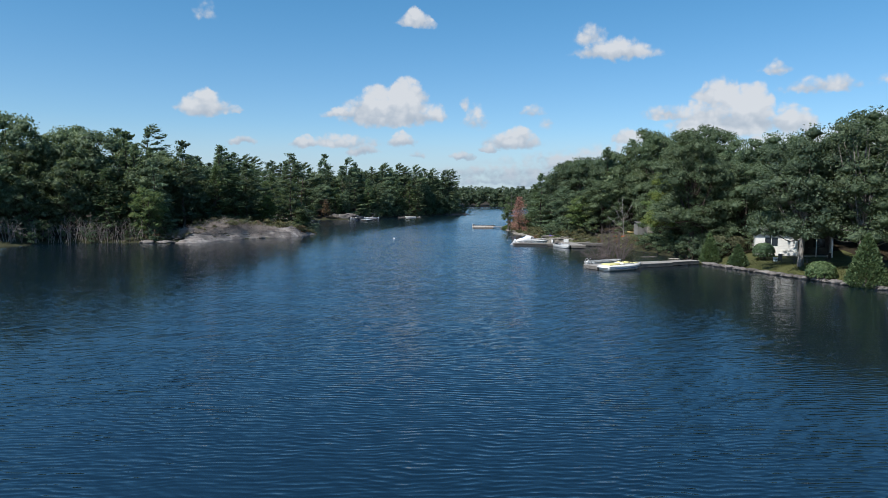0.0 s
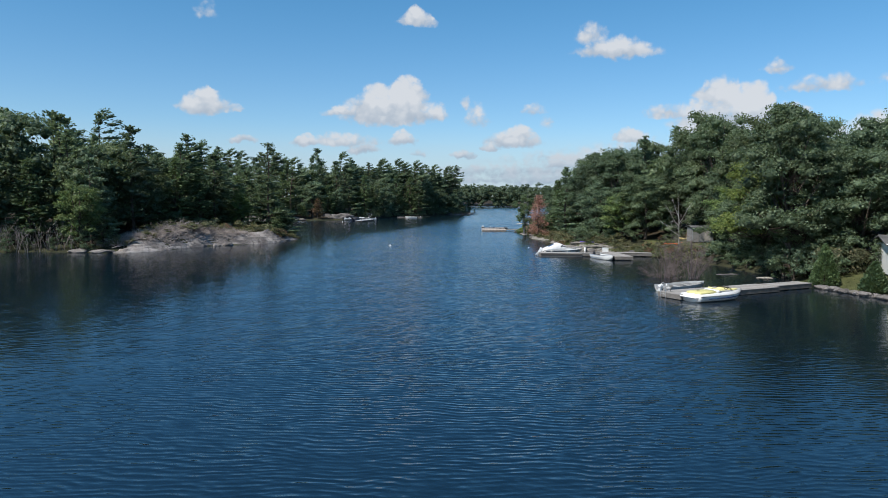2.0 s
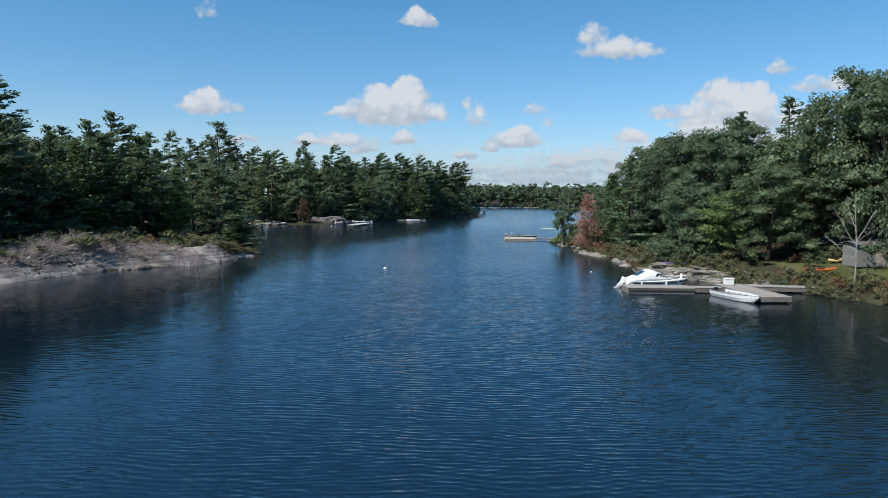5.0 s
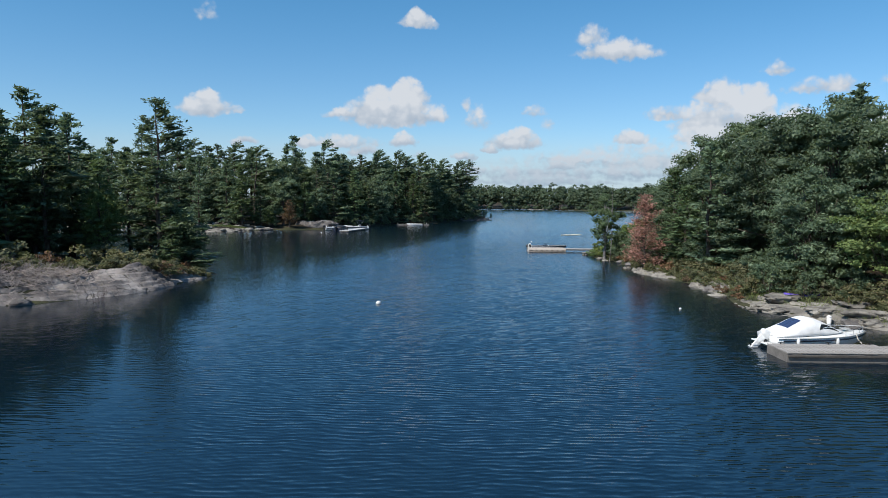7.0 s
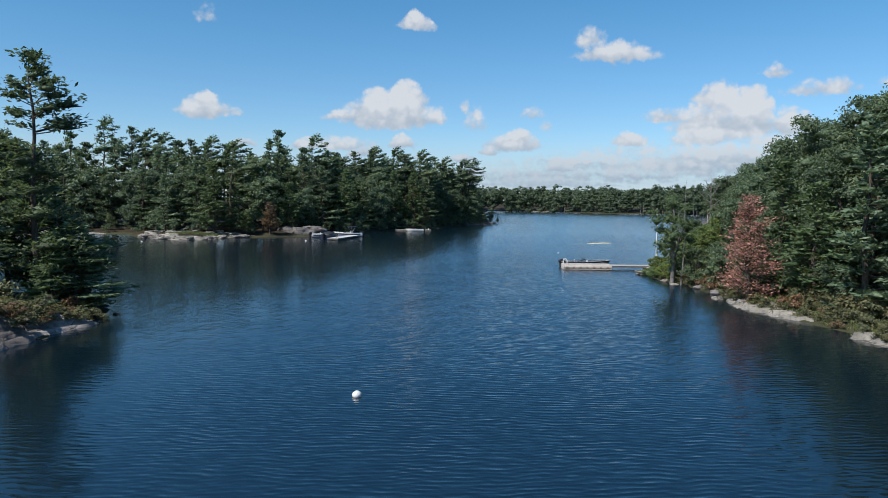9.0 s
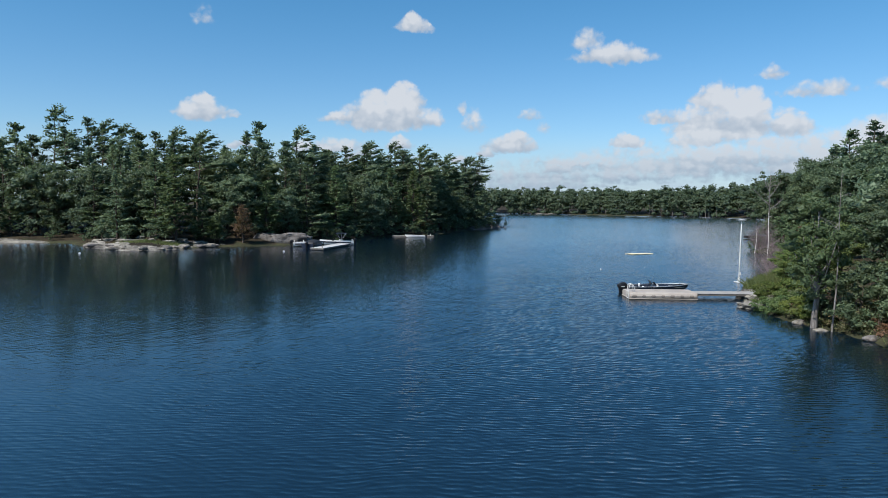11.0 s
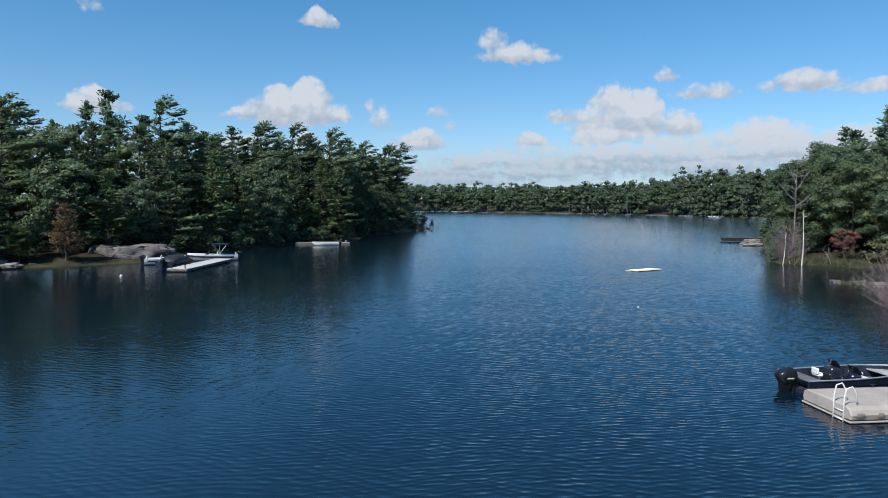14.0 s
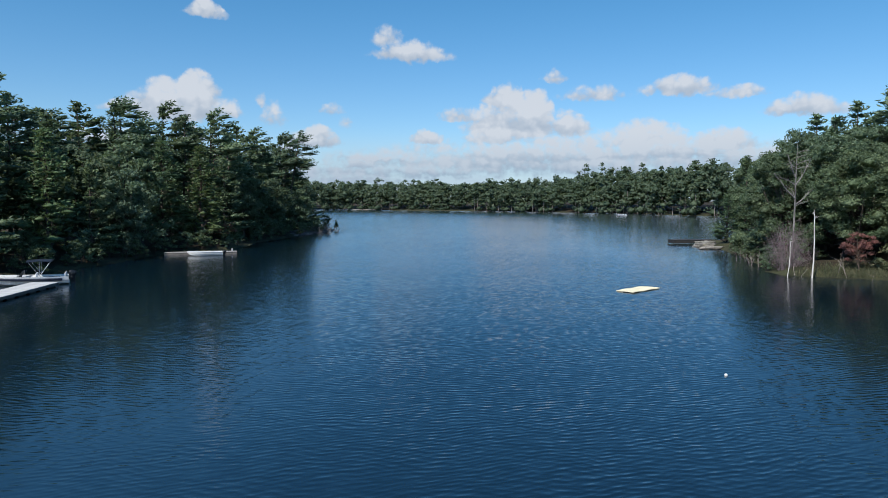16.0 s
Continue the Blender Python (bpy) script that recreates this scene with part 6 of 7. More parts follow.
def ladder(parent, x, y, z, wide, mat=None, label="white swim ladder"):
    m = Mesh()
    for k in (-wide / 2, wide / 2):
        rod([(x + 0.35, y + k, z), (x + 0.3, y + k, z + 0.45), (x + 0.15, y + k, z + 0.68), (x - 0.05, y + k, z + 0.62), (x - 0.12, y + k, z + 0.3), (x - 0.14, y + k, z - 0.9)], 0.028, m)
    for h in (-0.75, -0.45, -0.15):
        rod([(x - 0.13, y - wide / 2, z + h), (x - 0.13, y + wide / 2, z + h)], 0.022, m)
    part("ladder", m, mat or M_WHITE, parent, label, True)


# first dock, with its skiff and sport boat
d1 = planked_dock("dock", "weathered grey plank dock floating off the cottage lawn", 16.35, 72.8, 28, 11.0, 2.2)
planked_dock("dock", "", 0, 0, 0, 4.6, 1.4, 0.45, start=11.05, parent=d1, pitch=0.25)
ladder(d1, 0.15, 0.6, 0.42, 0.5, mat=M_ALU, label="aluminium swim ladder")
for x, y in ((1.2, 1.0), (5.2, 1.0), (2.0, -1.0), (6.4, -1.0)):
    cleat(d1, x, y, 0.43)


def skiff(x, y, turn, length, beam, label, motor=None, mat=None, name="skiff", inside=None):
    boat = thing(name, label, "boat", x, y, 0.02, turn)
    depth = 0.52
    part("hull", open_hull(length, beam, depth), mat or M_ALU, boat)
    part("gunwale", rail_line(length, beam, depth, 0.01, 0.0, 0.03, Mesh()), inside or M_ALU, boat)
    for s in (0.12, 0.4, 0.66):
        b, top, _ = outline(s, length, beam, depth)
        part("seat", box((0.32, 2 * b - 0.12, 0.05), (s * length, 0, top - 0.14), 0.012), inside or M_GREY, boat)
    b, top, _ = outline(0.94, length, beam, depth)
    part("bow_plate", box((0.34, 0.3, 0.03), (0.93 * length, 0, top - 0.01), 0.01), inside or M_ALU, boat)
    part("floor_boards", box((length * 0.7, beam * 0.6, 0.03), (length * 0.42, 0, 0.105), 0.01), M_GREY, boat)
    for k in (-0.22, 0.22):
        part("oar", rod([(length * 0.2, k, 0.42), (length * 0.75, k * 1.2, 0.46)], 0.022), M_WOOD, boat)
    if motor:
        outboard(boat, -0.12, 0.16, 0.78, motor)
    return boat


skiff(17.0, 76.3, 31, 4.9, 1.75, "grey aluminium skiff with a white outboard tied beside the dock", M_WHITE, M_BARE_ALU, inside=M_BARE_ALU)


def sport_boat(x, y, turn):
    boat = thing("sport_boat", "white and yellow jet sport boat tied beside the dock", "boat", x, y, 0.05, turn)
    L, B, D = 5.0, 2.05, 0.55
    part("hull", decked_hull(L, B, D, 0.14), M_WHITE, boat, smooth=True)
    part("rub_rail", rail_line(L, B, D, -0.07, 0.005, 0.03, Mesh(), 0, 0.5, 0.6), M_GREY, boat)
    pad = loft([[(x0, -w, z), (x0, -w * 0.5, z + 0.05), (x0, w * 0.5, z + 0.05), (x0, w, z), (x0, w, z - 0.1), (x0, -w, z - 0.1)] for x0, w, z in ((0.15, 0.55, 0.6), (0.4, 0.72, 0.64), (1.5, 0.76, 0.66), (1.9, 0.6, 0.66))])
    part("sun_pad", pad, M_YELLOW, boat, "yellow vinyl sun pad", True)
    part("engine_vent", box((0.3, 0.06, 0.03), (0.9, 0.15, 0.73), 0.01), M_BLACK, boat)
    part("cockpit", box((1.5, 1.35, 0.08), (2.75, 0, 0.66), 0.03), M_GREY, boat)
    for k in (-0.38, 0.38):
        seat = box((0.5, 0.5, 0.12), (2.55, k, 0.7), 0.05)
        box((0.12, 0.46, 0.2), (2.3, k, 0.76), 0.05, seat)
        part("seat", seat, M_YELLOW, boat, "yellow bucket seat")
    part("engine_hump", loft([[(x0, -w, 0.62), (x0, -w * 0.7, 0.62 + h), (x0, w * 0.7, 0.62 + h), (x0, w, 0.62)] for x0, w, h in ((1.8, 0.6, 0.05), (1.98, 0.8, 0.14), (2.12, 0.8, 0.14), (2.2, 0.75, 0.06))]), M_WHITE, boat, smooth=True)
    part("dash", box((0.3, 1.2, 0.14), (3.3, 0, 0.72), 0.06), M_YELLOW, boat)
    wheel = Mesh()
    ring = [(3.08 + 0.05 * math.sin(a), -0.38 + 0.17 * math.cos(a), 0.86 + 0.14 * math.sin(a)) for a in np.linspace(0, 6.28, 13)]
    rod(ring, 0.02, wheel, 5)
    rod([(3.08, -0.38, 0.86), (3.25, -0.38, 0.78)], 0.02, wheel, 5)
    part("steering_wheel", wheel, M_BLACK, boat)
    screen = loft([[(3.3 + 0.25 * c, y0, 0.74), (3.3 + 0.25 * c - 0.16, y0 * 0.95, 0.88), (3.28 + 0.25 * c - 0.16, y0 * 0.95, 0.88), (3.28 + 0.25 * c, y0, 0.74)] for y0, c in ((-0.72, 0), (-0.4, 0.8), (0, 1), (0.4, 0.8), (0.72, 0))])
    part("windscreen", screen, M_GLASS, boat)
    part("bow_pad", loft([[(x0, -w, z), (x0, 0, z + 0.04), (x0, w, z), (x0, w, z - 0.06), (x0, -w, z - 0.06)] for x0, w, z in ((3.75, 0.45, 0.69), (4.1, 0.36, 0.7), (4.5, 0.16, 0.7))]), M_YELLOW, boat)
    part("swim_step", box((0.35, 1.5, 0.08), (-0.12, 0, 0.3), 0.03), M_WHITE, boat)
    part("side_stripe", rail_line(L, B, D, -0.26, -0.015, 0.035, Mesh(), 0.15, 0.5, 0.6), M_BLUE, boat)
    part("fender", ball((2.6, 1.12, 0.3), (0.11, 0.11, 0.28)), M_WHITE, boat)
    return boat


sport_boat(17.4, 71.3, 26)

# second dock: float, gangway, head platform and the long walkway to the shore
d2 = planked_dock("dock", "weathered grey plank dock with a boxed float", 12.0, 109.6, 0, 5.2, 1.95, 0.45, frame_deep=0.42)
planked_dock("dock", "", 0, 0, 0, 2.3, 1.2, 0.45, start=5.25, parent=d2)
part("bumper", box((5.2, 0.06, 0.12), (2.6, -1.05, 0.3), 0.02), M_DARK_WOOD, d2)
for x in (0.6, 2.9, 4.9):
    cleat(d2, x, 0.85, 0.46)
planked_dock("dock", "grey plank platform at the head of the walkway", 21.3, 104.0, 94, 7.4, 2.2, 0.5)
planked_dock("walkway", "long low grey plank walkway from the shore to the docks", 22.1, 110.6, -7, 8.4, 1.3, 0.5, 0.25)
crate = thing("dock_box", "pale storage box standing on the plank dock", "box", 20.6, 110.6, 0.5, -3)
part("body", box((0.72, 0.5, 0.46), (0, 0, 0.25), 0.03), M_SIDING, crate)
part("lid", box((0.78, 0.56, 0.07), (0, 0, 0.515), 0.025), M_SIDING, crate)
bollard = thing("mooring_post", "white mooring post at the water's edge", "post", 19.7, 118.9, -0.3)
part("post", rod([(0, 0, -0.2), (0, 0, 0.72)], 0.13, None, 10), M_WHITE, bollard, smooth=True)
part("cap", ball((0, 0, 0.73), (0.15, 0.15, 0.07)), M_WHITE, bollard, smooth=True)
skiff(18.7, 108.0, -76, 4.6, 1.55, "white aluminium rowboat with a small black motor tied to the dock", M_BLACK, M_WHITE, "rowboat", M_ALU)


def cruiser(x, y, turn):
    boat = thing("cabin_cruiser", "white cabin cruiser under a white canvas top beside the dock", "boat", x, y, 0.06, turn)
    boat.matrix_world = boat.matrix_world @ Matrix.Diagonal((0.8, 0.84, 0.84, 1))
    L, B, D = 6.6, 2.4, 0.76
    part("hull", decked_hull(L, B, D, 0.1), M_WHITE, boat, "", True)
    # dark blue band along both sides, a little below the gunwale
    part("hull_stripe", rail_line(L, B, D, -0.17, -0.012, 0.05, Mesh(), 0.05, 0.5, 0.6), M_NAVY, boat, "dark blue band below the gunwale")
    part("rub_rail", rail_line(L, B, D, -0.03, 0.008, 0.035, Mesh(), 0.0, 0.5, 0.6), M_GREY, boat)
    kx = (-0.02, 0.4, 1.2, 1.9, 2.35, 2.9, 3.4, 3.9, 4.35, 4.75)
    kw = (0.96, 1.06, 1.1, 1.08, 1.06, 1.02, 0.98, 0.9, 0.76, 0.5)
    kh = (0.04, 0.2, 0.56, 0.88, 0.98, 0.86, 0.64, 0.36, 0.13, 0.03)
    kb = (0.70, 0.72, 0.74, 0.76, 0.78, 0.8, 0.82, 0.85, 0.88, 0.9)

    def smooth_at(x0, values):
        return sum(np.interp(x0 + q, kx, values) for q in (-0.14, -0.07, 0.0, 0.07, 0.14)) / 5

    def top_at(x0, y0, lift=0.0):
        """Point of the canvas over a place on the boat."""
        w, h, base = smooth_at(x0, kw), smooth_at(x0, kh), smooth_at(x0, kb)
        k = min(abs(y0) / w, 1.0) ** 1.8
        return (x0, y0, base + h * max(1 - k * k, 0.0) ** 0.5 + lift)

    rings = []
    for x0 in np.linspace(0.0, 4.7, 34):
        w = smooth_at(x0, kw)
        rings.append([top_at(x0, w * math.copysign(abs(math.cos(a)) ** 0.6, -math.cos(a))) for a in np.linspace(0, math.pi, 19)] + [(x0, w * 0.6, 0.66), (x0, -w * 0.6, 0.66)])
    canvas = part("canvas_top", loft(rings), M_CANVAS, boat, "white canvas cockpit cover", True)

    def patch(corners, lift=0.014):
        """A pane that follows the canvas between four corners (x, y)."""
        m, n = Mesh(), 7
        for i in range(n):
            for j in range(n):
                u, v = i / (n - 1), j / (n - 1)
                px0 = [(1 - u) * ((1 - v) * corners[0][k] + v * corners[1][k]) + u * ((1 - v) * corners[3][k] + v * corners[2][k]) for k in (0, 1)]
                m.v.append(tuple(map(float, top_at(px0[0], px0[1], lift))))
        m.f += [(i * n + j, i * n + j + 1, (i + 1) * n + j + 1, (i + 1) * n + j) for i in range(n - 1) for j in range(n - 1)]
        return m

    part("rear_window", patch([(0.92, -0.56), (0.92, 0.56), (1.82, 0.5), (1.82, -0.5)]), M_TINT, canvas, "blue-tinted vinyl window", True)
    for k in (-1, 1):
        part("side_window", patch([(2.75, k * 1.0), (3.0, k * 0.8), (3.6, k * 0.7), (4.25, k * 0.78)], 0.02), M_GLASS, canvas, "dark side window", True)
        part("strap", rod([top_at(3.0, k * 0.95, 0.03), top_at(3.35, k * 0.87, 0.04), top_at(3.9, k * 0.7, 0.04)], 0.022), M_CANVAS, canvas)
    part("deck_hatch", box((0.5, 0.5, 0.05), (5.2, 0, 0.99), 0.03), M_GREY, boat)
    rail = Mesh()
    for k in (-1, 1):
        pts = []
        for i in range(7):
            s = 0.68 + 0.3 * i / 6
            b, top, _ = outline(s, L, B, D, 0.5, 0.6)
            pts.append((s * L, k * max(b - 0.08, 0.02), top + 0.28))
            if i % 2 == 0:
                rod([(s * L, k * max(b - 0.08, 0.02), top), pts[-1]], 0.013, rail, 5)
        rod(pts, 0.015, rail, 5)
    part("bow_rail", rail, M_ALU, boat)
    part("swim_platform", box((0.5, 1.9, 0.07), (-0.3, 0, 0.22), 0.03), M_WHITE, boat)
    outboard(boat, -0.3, 0.3, 1.2, M_WHITE, 0.75, "large white outboard motor, tilted up")
    for x0 in (1.2, 3.8):
        part("fender", ball((x0, -1.27, 0.42), (0.1, 0.1, 0.27)), M_WHITE, boat)
    part("mooring_line", rod([(5.3, -0.85, 0.9), (5.0, -1.4, 0.62), (4.9, -1.9, 0.45)], 0.02), M_ROPE, boat)
    return boat


cruiser(12.7, 112.0, 6)


def kayak(x, y, z, turn, length, wide, mat, label, name="kayak"):
    boat = thing(name, label, "kayak", x, y, z, turn)
    rings = []
    for i in range(13):
        s = i / 12
        w = wide / 2 * math.sin(math.pi * min(max(s, 0.02), 0.98)) ** 0.7
        up = 0.1 * (2 * s - 1) ** 2
        rings.append([(s * length - length / 2, -w, 0.2 + up), (s * length - length / 2, -w * 0.7, 0.05 + up), (s * length - length / 2, w * 0.7, 0.05 + up), (s * length - length / 2, w, 0.2 + up), (s * length - length / 2, w * 0.5, 0.29 + up), (s * length - length / 2, -w * 0.5, 0.29 + up)])
    part("hull", loft(rings), mat, boat, smooth=True)
    part("cockpit_rim", rod([(0.42 * math.cos(a), wide * 0.3 * math.sin(a), 0.31) for a in np.linspace(0, 6.28, 15)], 0.02), M_BLACK, boat)
    part("seat", box((0.35, wide * 0.4, 0.06), (-0.12, 0, 0.3), 0.02), M_BLACK, boat)
    return boat


kayak(21.4, 125.4, on_top(LEDGE, 21.4, 125.4) - 0.06, -14, 2.3, 0.66, M_PURPLE, "violet-blue kayak lying on the shore rock")
kayak(30.6, 115.4, level(30.6, 115.4), 12, 3.4, 0.7, M_ORANGE, "orange kayak lying on the grass by the walkway")
kayak(33.0, 117.4, level(33.0, 117.4) + 0.05, 20, 1.6, 0.6, M_LEMON, "short pale yellow kayak on the grass")


def shed(x, y, turn):
    hut = thing("shed", "small grey board shed standing among the trees", "shed", x, y, level(x, y) - 0.15, turn)
    W, Dp, Hh = 2.8, 2.2, 1.95
    me = box((0.19, 0.035, Hh), (0, 0, 0), 0.006).link("board", M_SHED, hut)
    data = me.data
    bpy.data.objects.remove(me)
    for side in range(2):
        for i in range(14):
            if side == 0 and 8 <= i <= 11:
                continue
            b = new("board", data)
            b.parent = hut
            b.location = (-W / 2 + 0.1 + i * 0.2, -Dp / 2 if side == 0 else Dp / 2, Hh / 2)
    for k in (-1, 1):
        for i in range(11):
            b = new("board", data)
            b.parent = hut
            b.location, b.rotation_euler = (k * W / 2, -Dp / 2 + 0.1 + i * 0.2, Hh / 2), (0, 0, math.pi / 2)
    part("door", box((0.8, 0.05, 1.95), (0.6, -Dp / 2 - 0.01, 0.98), 0.01), M_WOOD, hut)
    m = Mesh()
    for k in (-1, 1):
        box((W + 0.5, 1.5, 0.06), (0, k * 0.62, Hh + 0.12), 0.01, m, Matrix.Rotation(-k * 0.16, 4, "X"))
    part("roof", m, M_SHINGLE, hut)


shed(34.6, 115.6, 0)

# third landing: covered float, gangway and fishing boat
f1 = thing("floating_dock", "beige covered floating dock with moulded sides and a white ladder", "dock", 8.35, 174.35, 0.0, -1.5)
rings = []
for x0, e in ((0.0, 0.06), (0.06, 0.0), (5.2, 0.0), (5.26, 0.06)):
    rings.append([(x0, 0.0 + e, 0.14), (x0, -0.04 + e, 0.3), (x0, 0.03 + e, 0.45), (x0, 0.2 + e, 0.545 - e * 0.4), (x0, 1.25, 0.57 - e * 0.4), (x0, 2.35 - e, 0.545 - e * 0.4), (x0, 2.5 - e, 0.45), (x0, 2.54 - e, 0.3), (x0, 2.5 - e, 0.14)])
part("cover", loft(rings), M_BEIGE, f1, "beige moulded deck cover", False)
# recesses drawn as raised bosses, their inner shade put into the brown
for i in range(7):
    part("fender_boss", ball((0.35 + i * 0.74, 0.0, 0.27), (0.19 if i % 2 else 0.24, 0.06, 0.1)), M_BROWN_RECESS, f1, "moulded boss, darkened for recess shade")
part("base_frame", box((5.3, 2.56, 0.06), (2.62, 1.25, 0.06), 0.015), M_BEIGE, f1)
part("keel_float", box((5.0, 2.3, 0.3), (2.6, 1.25, -0.1), 0.05), M_DARK_WOOD, f1)
ladder(f1, 0.1, 0.55, 0.5, 0.5)
cleat(f1, 2.6, 2.3, 0.57)
planked_dock("gangway", "grey plank gangway from the rocks to the floating dock", 13.75, 175.5, 0, 5.4, 1.6, 0.46, 0.24, M_GREY_DECK, 0.14, floats=False)


def fishing_boat(x, y, turn):
    boat = thing("fishing_boat", "dark navy aluminium fishing boat with a black outboard", "boat", x, y, 0.05, turn)
    L, B, D = 5.3, 2.0, 0.62
    part("hull", open_hull(L, B, D, 0.12), M_NAVY, boat)
    part("gunwale", rail_line(L, B, D, 0.015, -0.01, 0.04, Mesh()), M_ALU, boat, "pale aluminium gunwale")
    part("floor", box((3.6, 1.45, 0.04), (2.2, 0, 0.17), 0.01), M_CARPET, boat)
    part("bow_deck", loft([[(x0, -w, 0.5), (x0, w, 0.5), (x0, w, 0.46), (x0, -w, 0.46)] for x0, w in ((3.9, 0.82), (4.5, 0.55), (5.05, 0.2))]), M_GREY, boat)
    part("stern_deck", box((0.6, 1.6, 0.06), (0.4, 0, 0.48), 0.02), M_CARPET, boat)
    for x0, k in ((1.35, -0.4), (1.5, 0.42), (2.75, -0.42)):
        seat = box((0.42, 0.44, 0.1), (x0, k, 0.42), 0.04)
        box((0.08, 0.4, 0.26), (x0 - 0.2, k, 0.58), 0.035, seat, None)
        rod([(x0, k, 0.15), (x0, k, 0.4)], 0.04, seat)
        part("seat", seat, M_WHITE if x0 > 1.4 else M_BLACK, boat, "folding fishing seat")
    for k in (-0.55, 0.55):
        part("console", box((0.45, 0.55, 0.45), (2.15, k, 0.45), 0.06), M_NAVY, boat)
        part("windscreen", loft([[(2.38, k + w, 0.66), (2.14, k + w * 0.8, 0.98), (2.11, k + w * 0.8, 0.98), (2.34, k + w, 0.66)] for w in (-0.3, 0, 0.3)]), M_GLASS, boat, "dark windscreen")
    wheel = rod([(1.86, -0.55 + 0.17 * math.cos(a), 0.72 + 0.16 * math.sin(a)) for a in np.linspace(0, 6.28, 13)], 0.02, None, 5)
    part("steering_wheel", wheel, M_BLACK, boat)
    outboard(boat, -0.1, 0.06, 1.38, M_BLACK, 0.0, "black outboard motor")
    for k in (-1, 1):
        part("decal", box((0.3, 0.008, 0.05), (-0.3, k * 0.272, 0.5), 0.003), M_WHITE, boat, "pale stripe on the cowling")
    part("trolling_motor", rod([(4.3, 0.3, 0.62), (5.2, 0.25, 0.7)], 0.035), M_BLACK, boat)
    return boat


fishing_boat(9.1, 178.4, 2)
lamp = thing("lamp_post", "tall white lamp post with flat disc head in water", "lamp post", 22.3, 186.8, 0.0)
part("pole", rod([(0, 0, -0.6), (0.02, 0, 2.0), (0.05, 0, 4.2), (0.08, 0, 6.0)], 0.06, None, 8, 0.75), M_WHITE, lamp, smooth=True)
part("base_plate", box((0.7, 0.7, 0.05), (0, 0, 0.05), 0.02), M_WHITE, lamp)
part("collar", rod([(0, 0, 0.07), (0.01, 0, 0.5)], 0.1, None, 10), M_WHITE, lamp)
part("switch_box", box((0.14, 0.12, 0.26), (0.1, -0.05, 0.85), 0.02), M_WHITE, lamp)
head = loft([[(0.08 + r * math.cos(a), r * math.sin(a), z) for a in np.linspace(0, 6.283, 17)[:-1]] for r, z in ((0.1, 5.95), (0.34, 6.0), (0.36, 6.02), (0.34, 6.05), (0.08, 6.08))])
part("lamp_head", head, M_WHITE, lamp, "flat white disc lamp head", True)

# north shore docks and boats
d3 = planked_dock("dock", "long pale grey dock with boats on both sides below the woods", -25.4, 226.4, 79, 12.8, 2.1, 0.36, 0.3, M_PALE_DECK, 0.2)
for x, y in ((0.4, -0.7), (0.4, 0.7), (5.0, 0.8)):
    part("post", rod([(x, y, -0.5), (x, y, 1.1)], 0.06, None, 7), M_BLACK, d3)


def deck_boat(x, y, turn, L, label, bimini=True, cover=None, name="bowrider"):
    boat = thing(name, label, "boat", x, y, 0.05, turn)
    B, D = 2.2, 0.75
    part("hull", decked_hull(L, B, D, 0.05) if cover else open_hull(L, B, D, 0.15), M_NAVY if cover else M_WHITE, boat)
    part("hull_stripe", rail_line(L, B, D, -0.24, 0.0, 0.13 if bimini else 0.09, Mesh(), 0.08), M_NAVY, boat, "dark hull stripe")
    if cover:
        rings = []
        for s, h in ((0.04, 0.12), (0.2, 0.42), (0.45, 0.62), (0.62, 0.5), (0.8, 0.26), (0.97, 0.06)):
            b, top, _ = outline(s, L, B, D)
            rings.append([(s * L, -b * 1.02, top - 0.12), (s * L, -b * 0.7, top + h * 0.75), (s * L, 0, top + h), (s * L, b * 0.7, top + h * 0.75), (s * L, b * 1.02, top - 0.12)])
        part("tarpaulin", loft(rings), cover, boat, "black tarpaulin boat cover", True)
    else:
        part("windscreen", loft([[(L * 0.58 + 0.3 * c, k, 0.72), (L * 0.58 + 0.3 * c - 0.25, k * 0.92, 1.15), (L * 0.58 + 0.27 * c - 0.25, k * 0.92, 1.15), (L * 0.58 + 0.27 * c, k, 0.72)] for k, c in ((-0.95, 0), (-0.5, 0.8), (0, 1), (0.5, 0.8), (0.95, 0))]), M_GLASS, boat)
        for x0, k in ((0.5, 0), (L * 0.45, -0.5), (L * 0.45, 0.5)):
            seat = box((0.5, 1.6 if k == 0 else 0.5, 0.35), (x0, k, 0.4), 0.05)
            box((0.12, 1.6 if k == 0 else 0.5, 0.45), (x0 - 0.25, k, 0.72), 0.04, seat)
            part("seat", seat, M_WHITE, boat)
        rings = []
        for q in (0.64, 0.74, 0.84, 0.93, 0.99):
            b, top, _ = outline(q, L, B, D)
            rings.append([(q * L, -b * 0.96, top - 0.02), (q * L, 0, top + 0.1), (q * L, b * 0.96, top - 0.02), (q * L, b * 0.9, top - 0.1), (q * L, -b * 0.9, top - 0.1)])
        part("foredeck", loft(rings), M_WHITE, boat)
    if bimini:
        for k in (-0.95, 0.95):
            for a in (L * 0.22, L * 0.36, L * 0.5):
                part("bimini_strut", rod([(L * 0.36, k, 0.75), (a, k * 0.95, 1.95)], 0.018, None, 5), M_ALU, boat)
        part("bimini", loft([[(a, -0.98, z), (a, -0.5, z + 0.08), (a, 0.5, z + 0.08), (a, 0.98, z), (a, 0.98, z - 0.03), (a, -0.98, z - 0.03)] for a, z in ((L * 0.2, 1.93), (L * 0.36, 2.0), (L * 0.52, 1.93))]), M_NAVY, boat, "navy canvas sun top")
    outboard(boat, -0.1, 0.45, 1.1, M_BLACK, 0.0, "black outboard motor")
    return boat


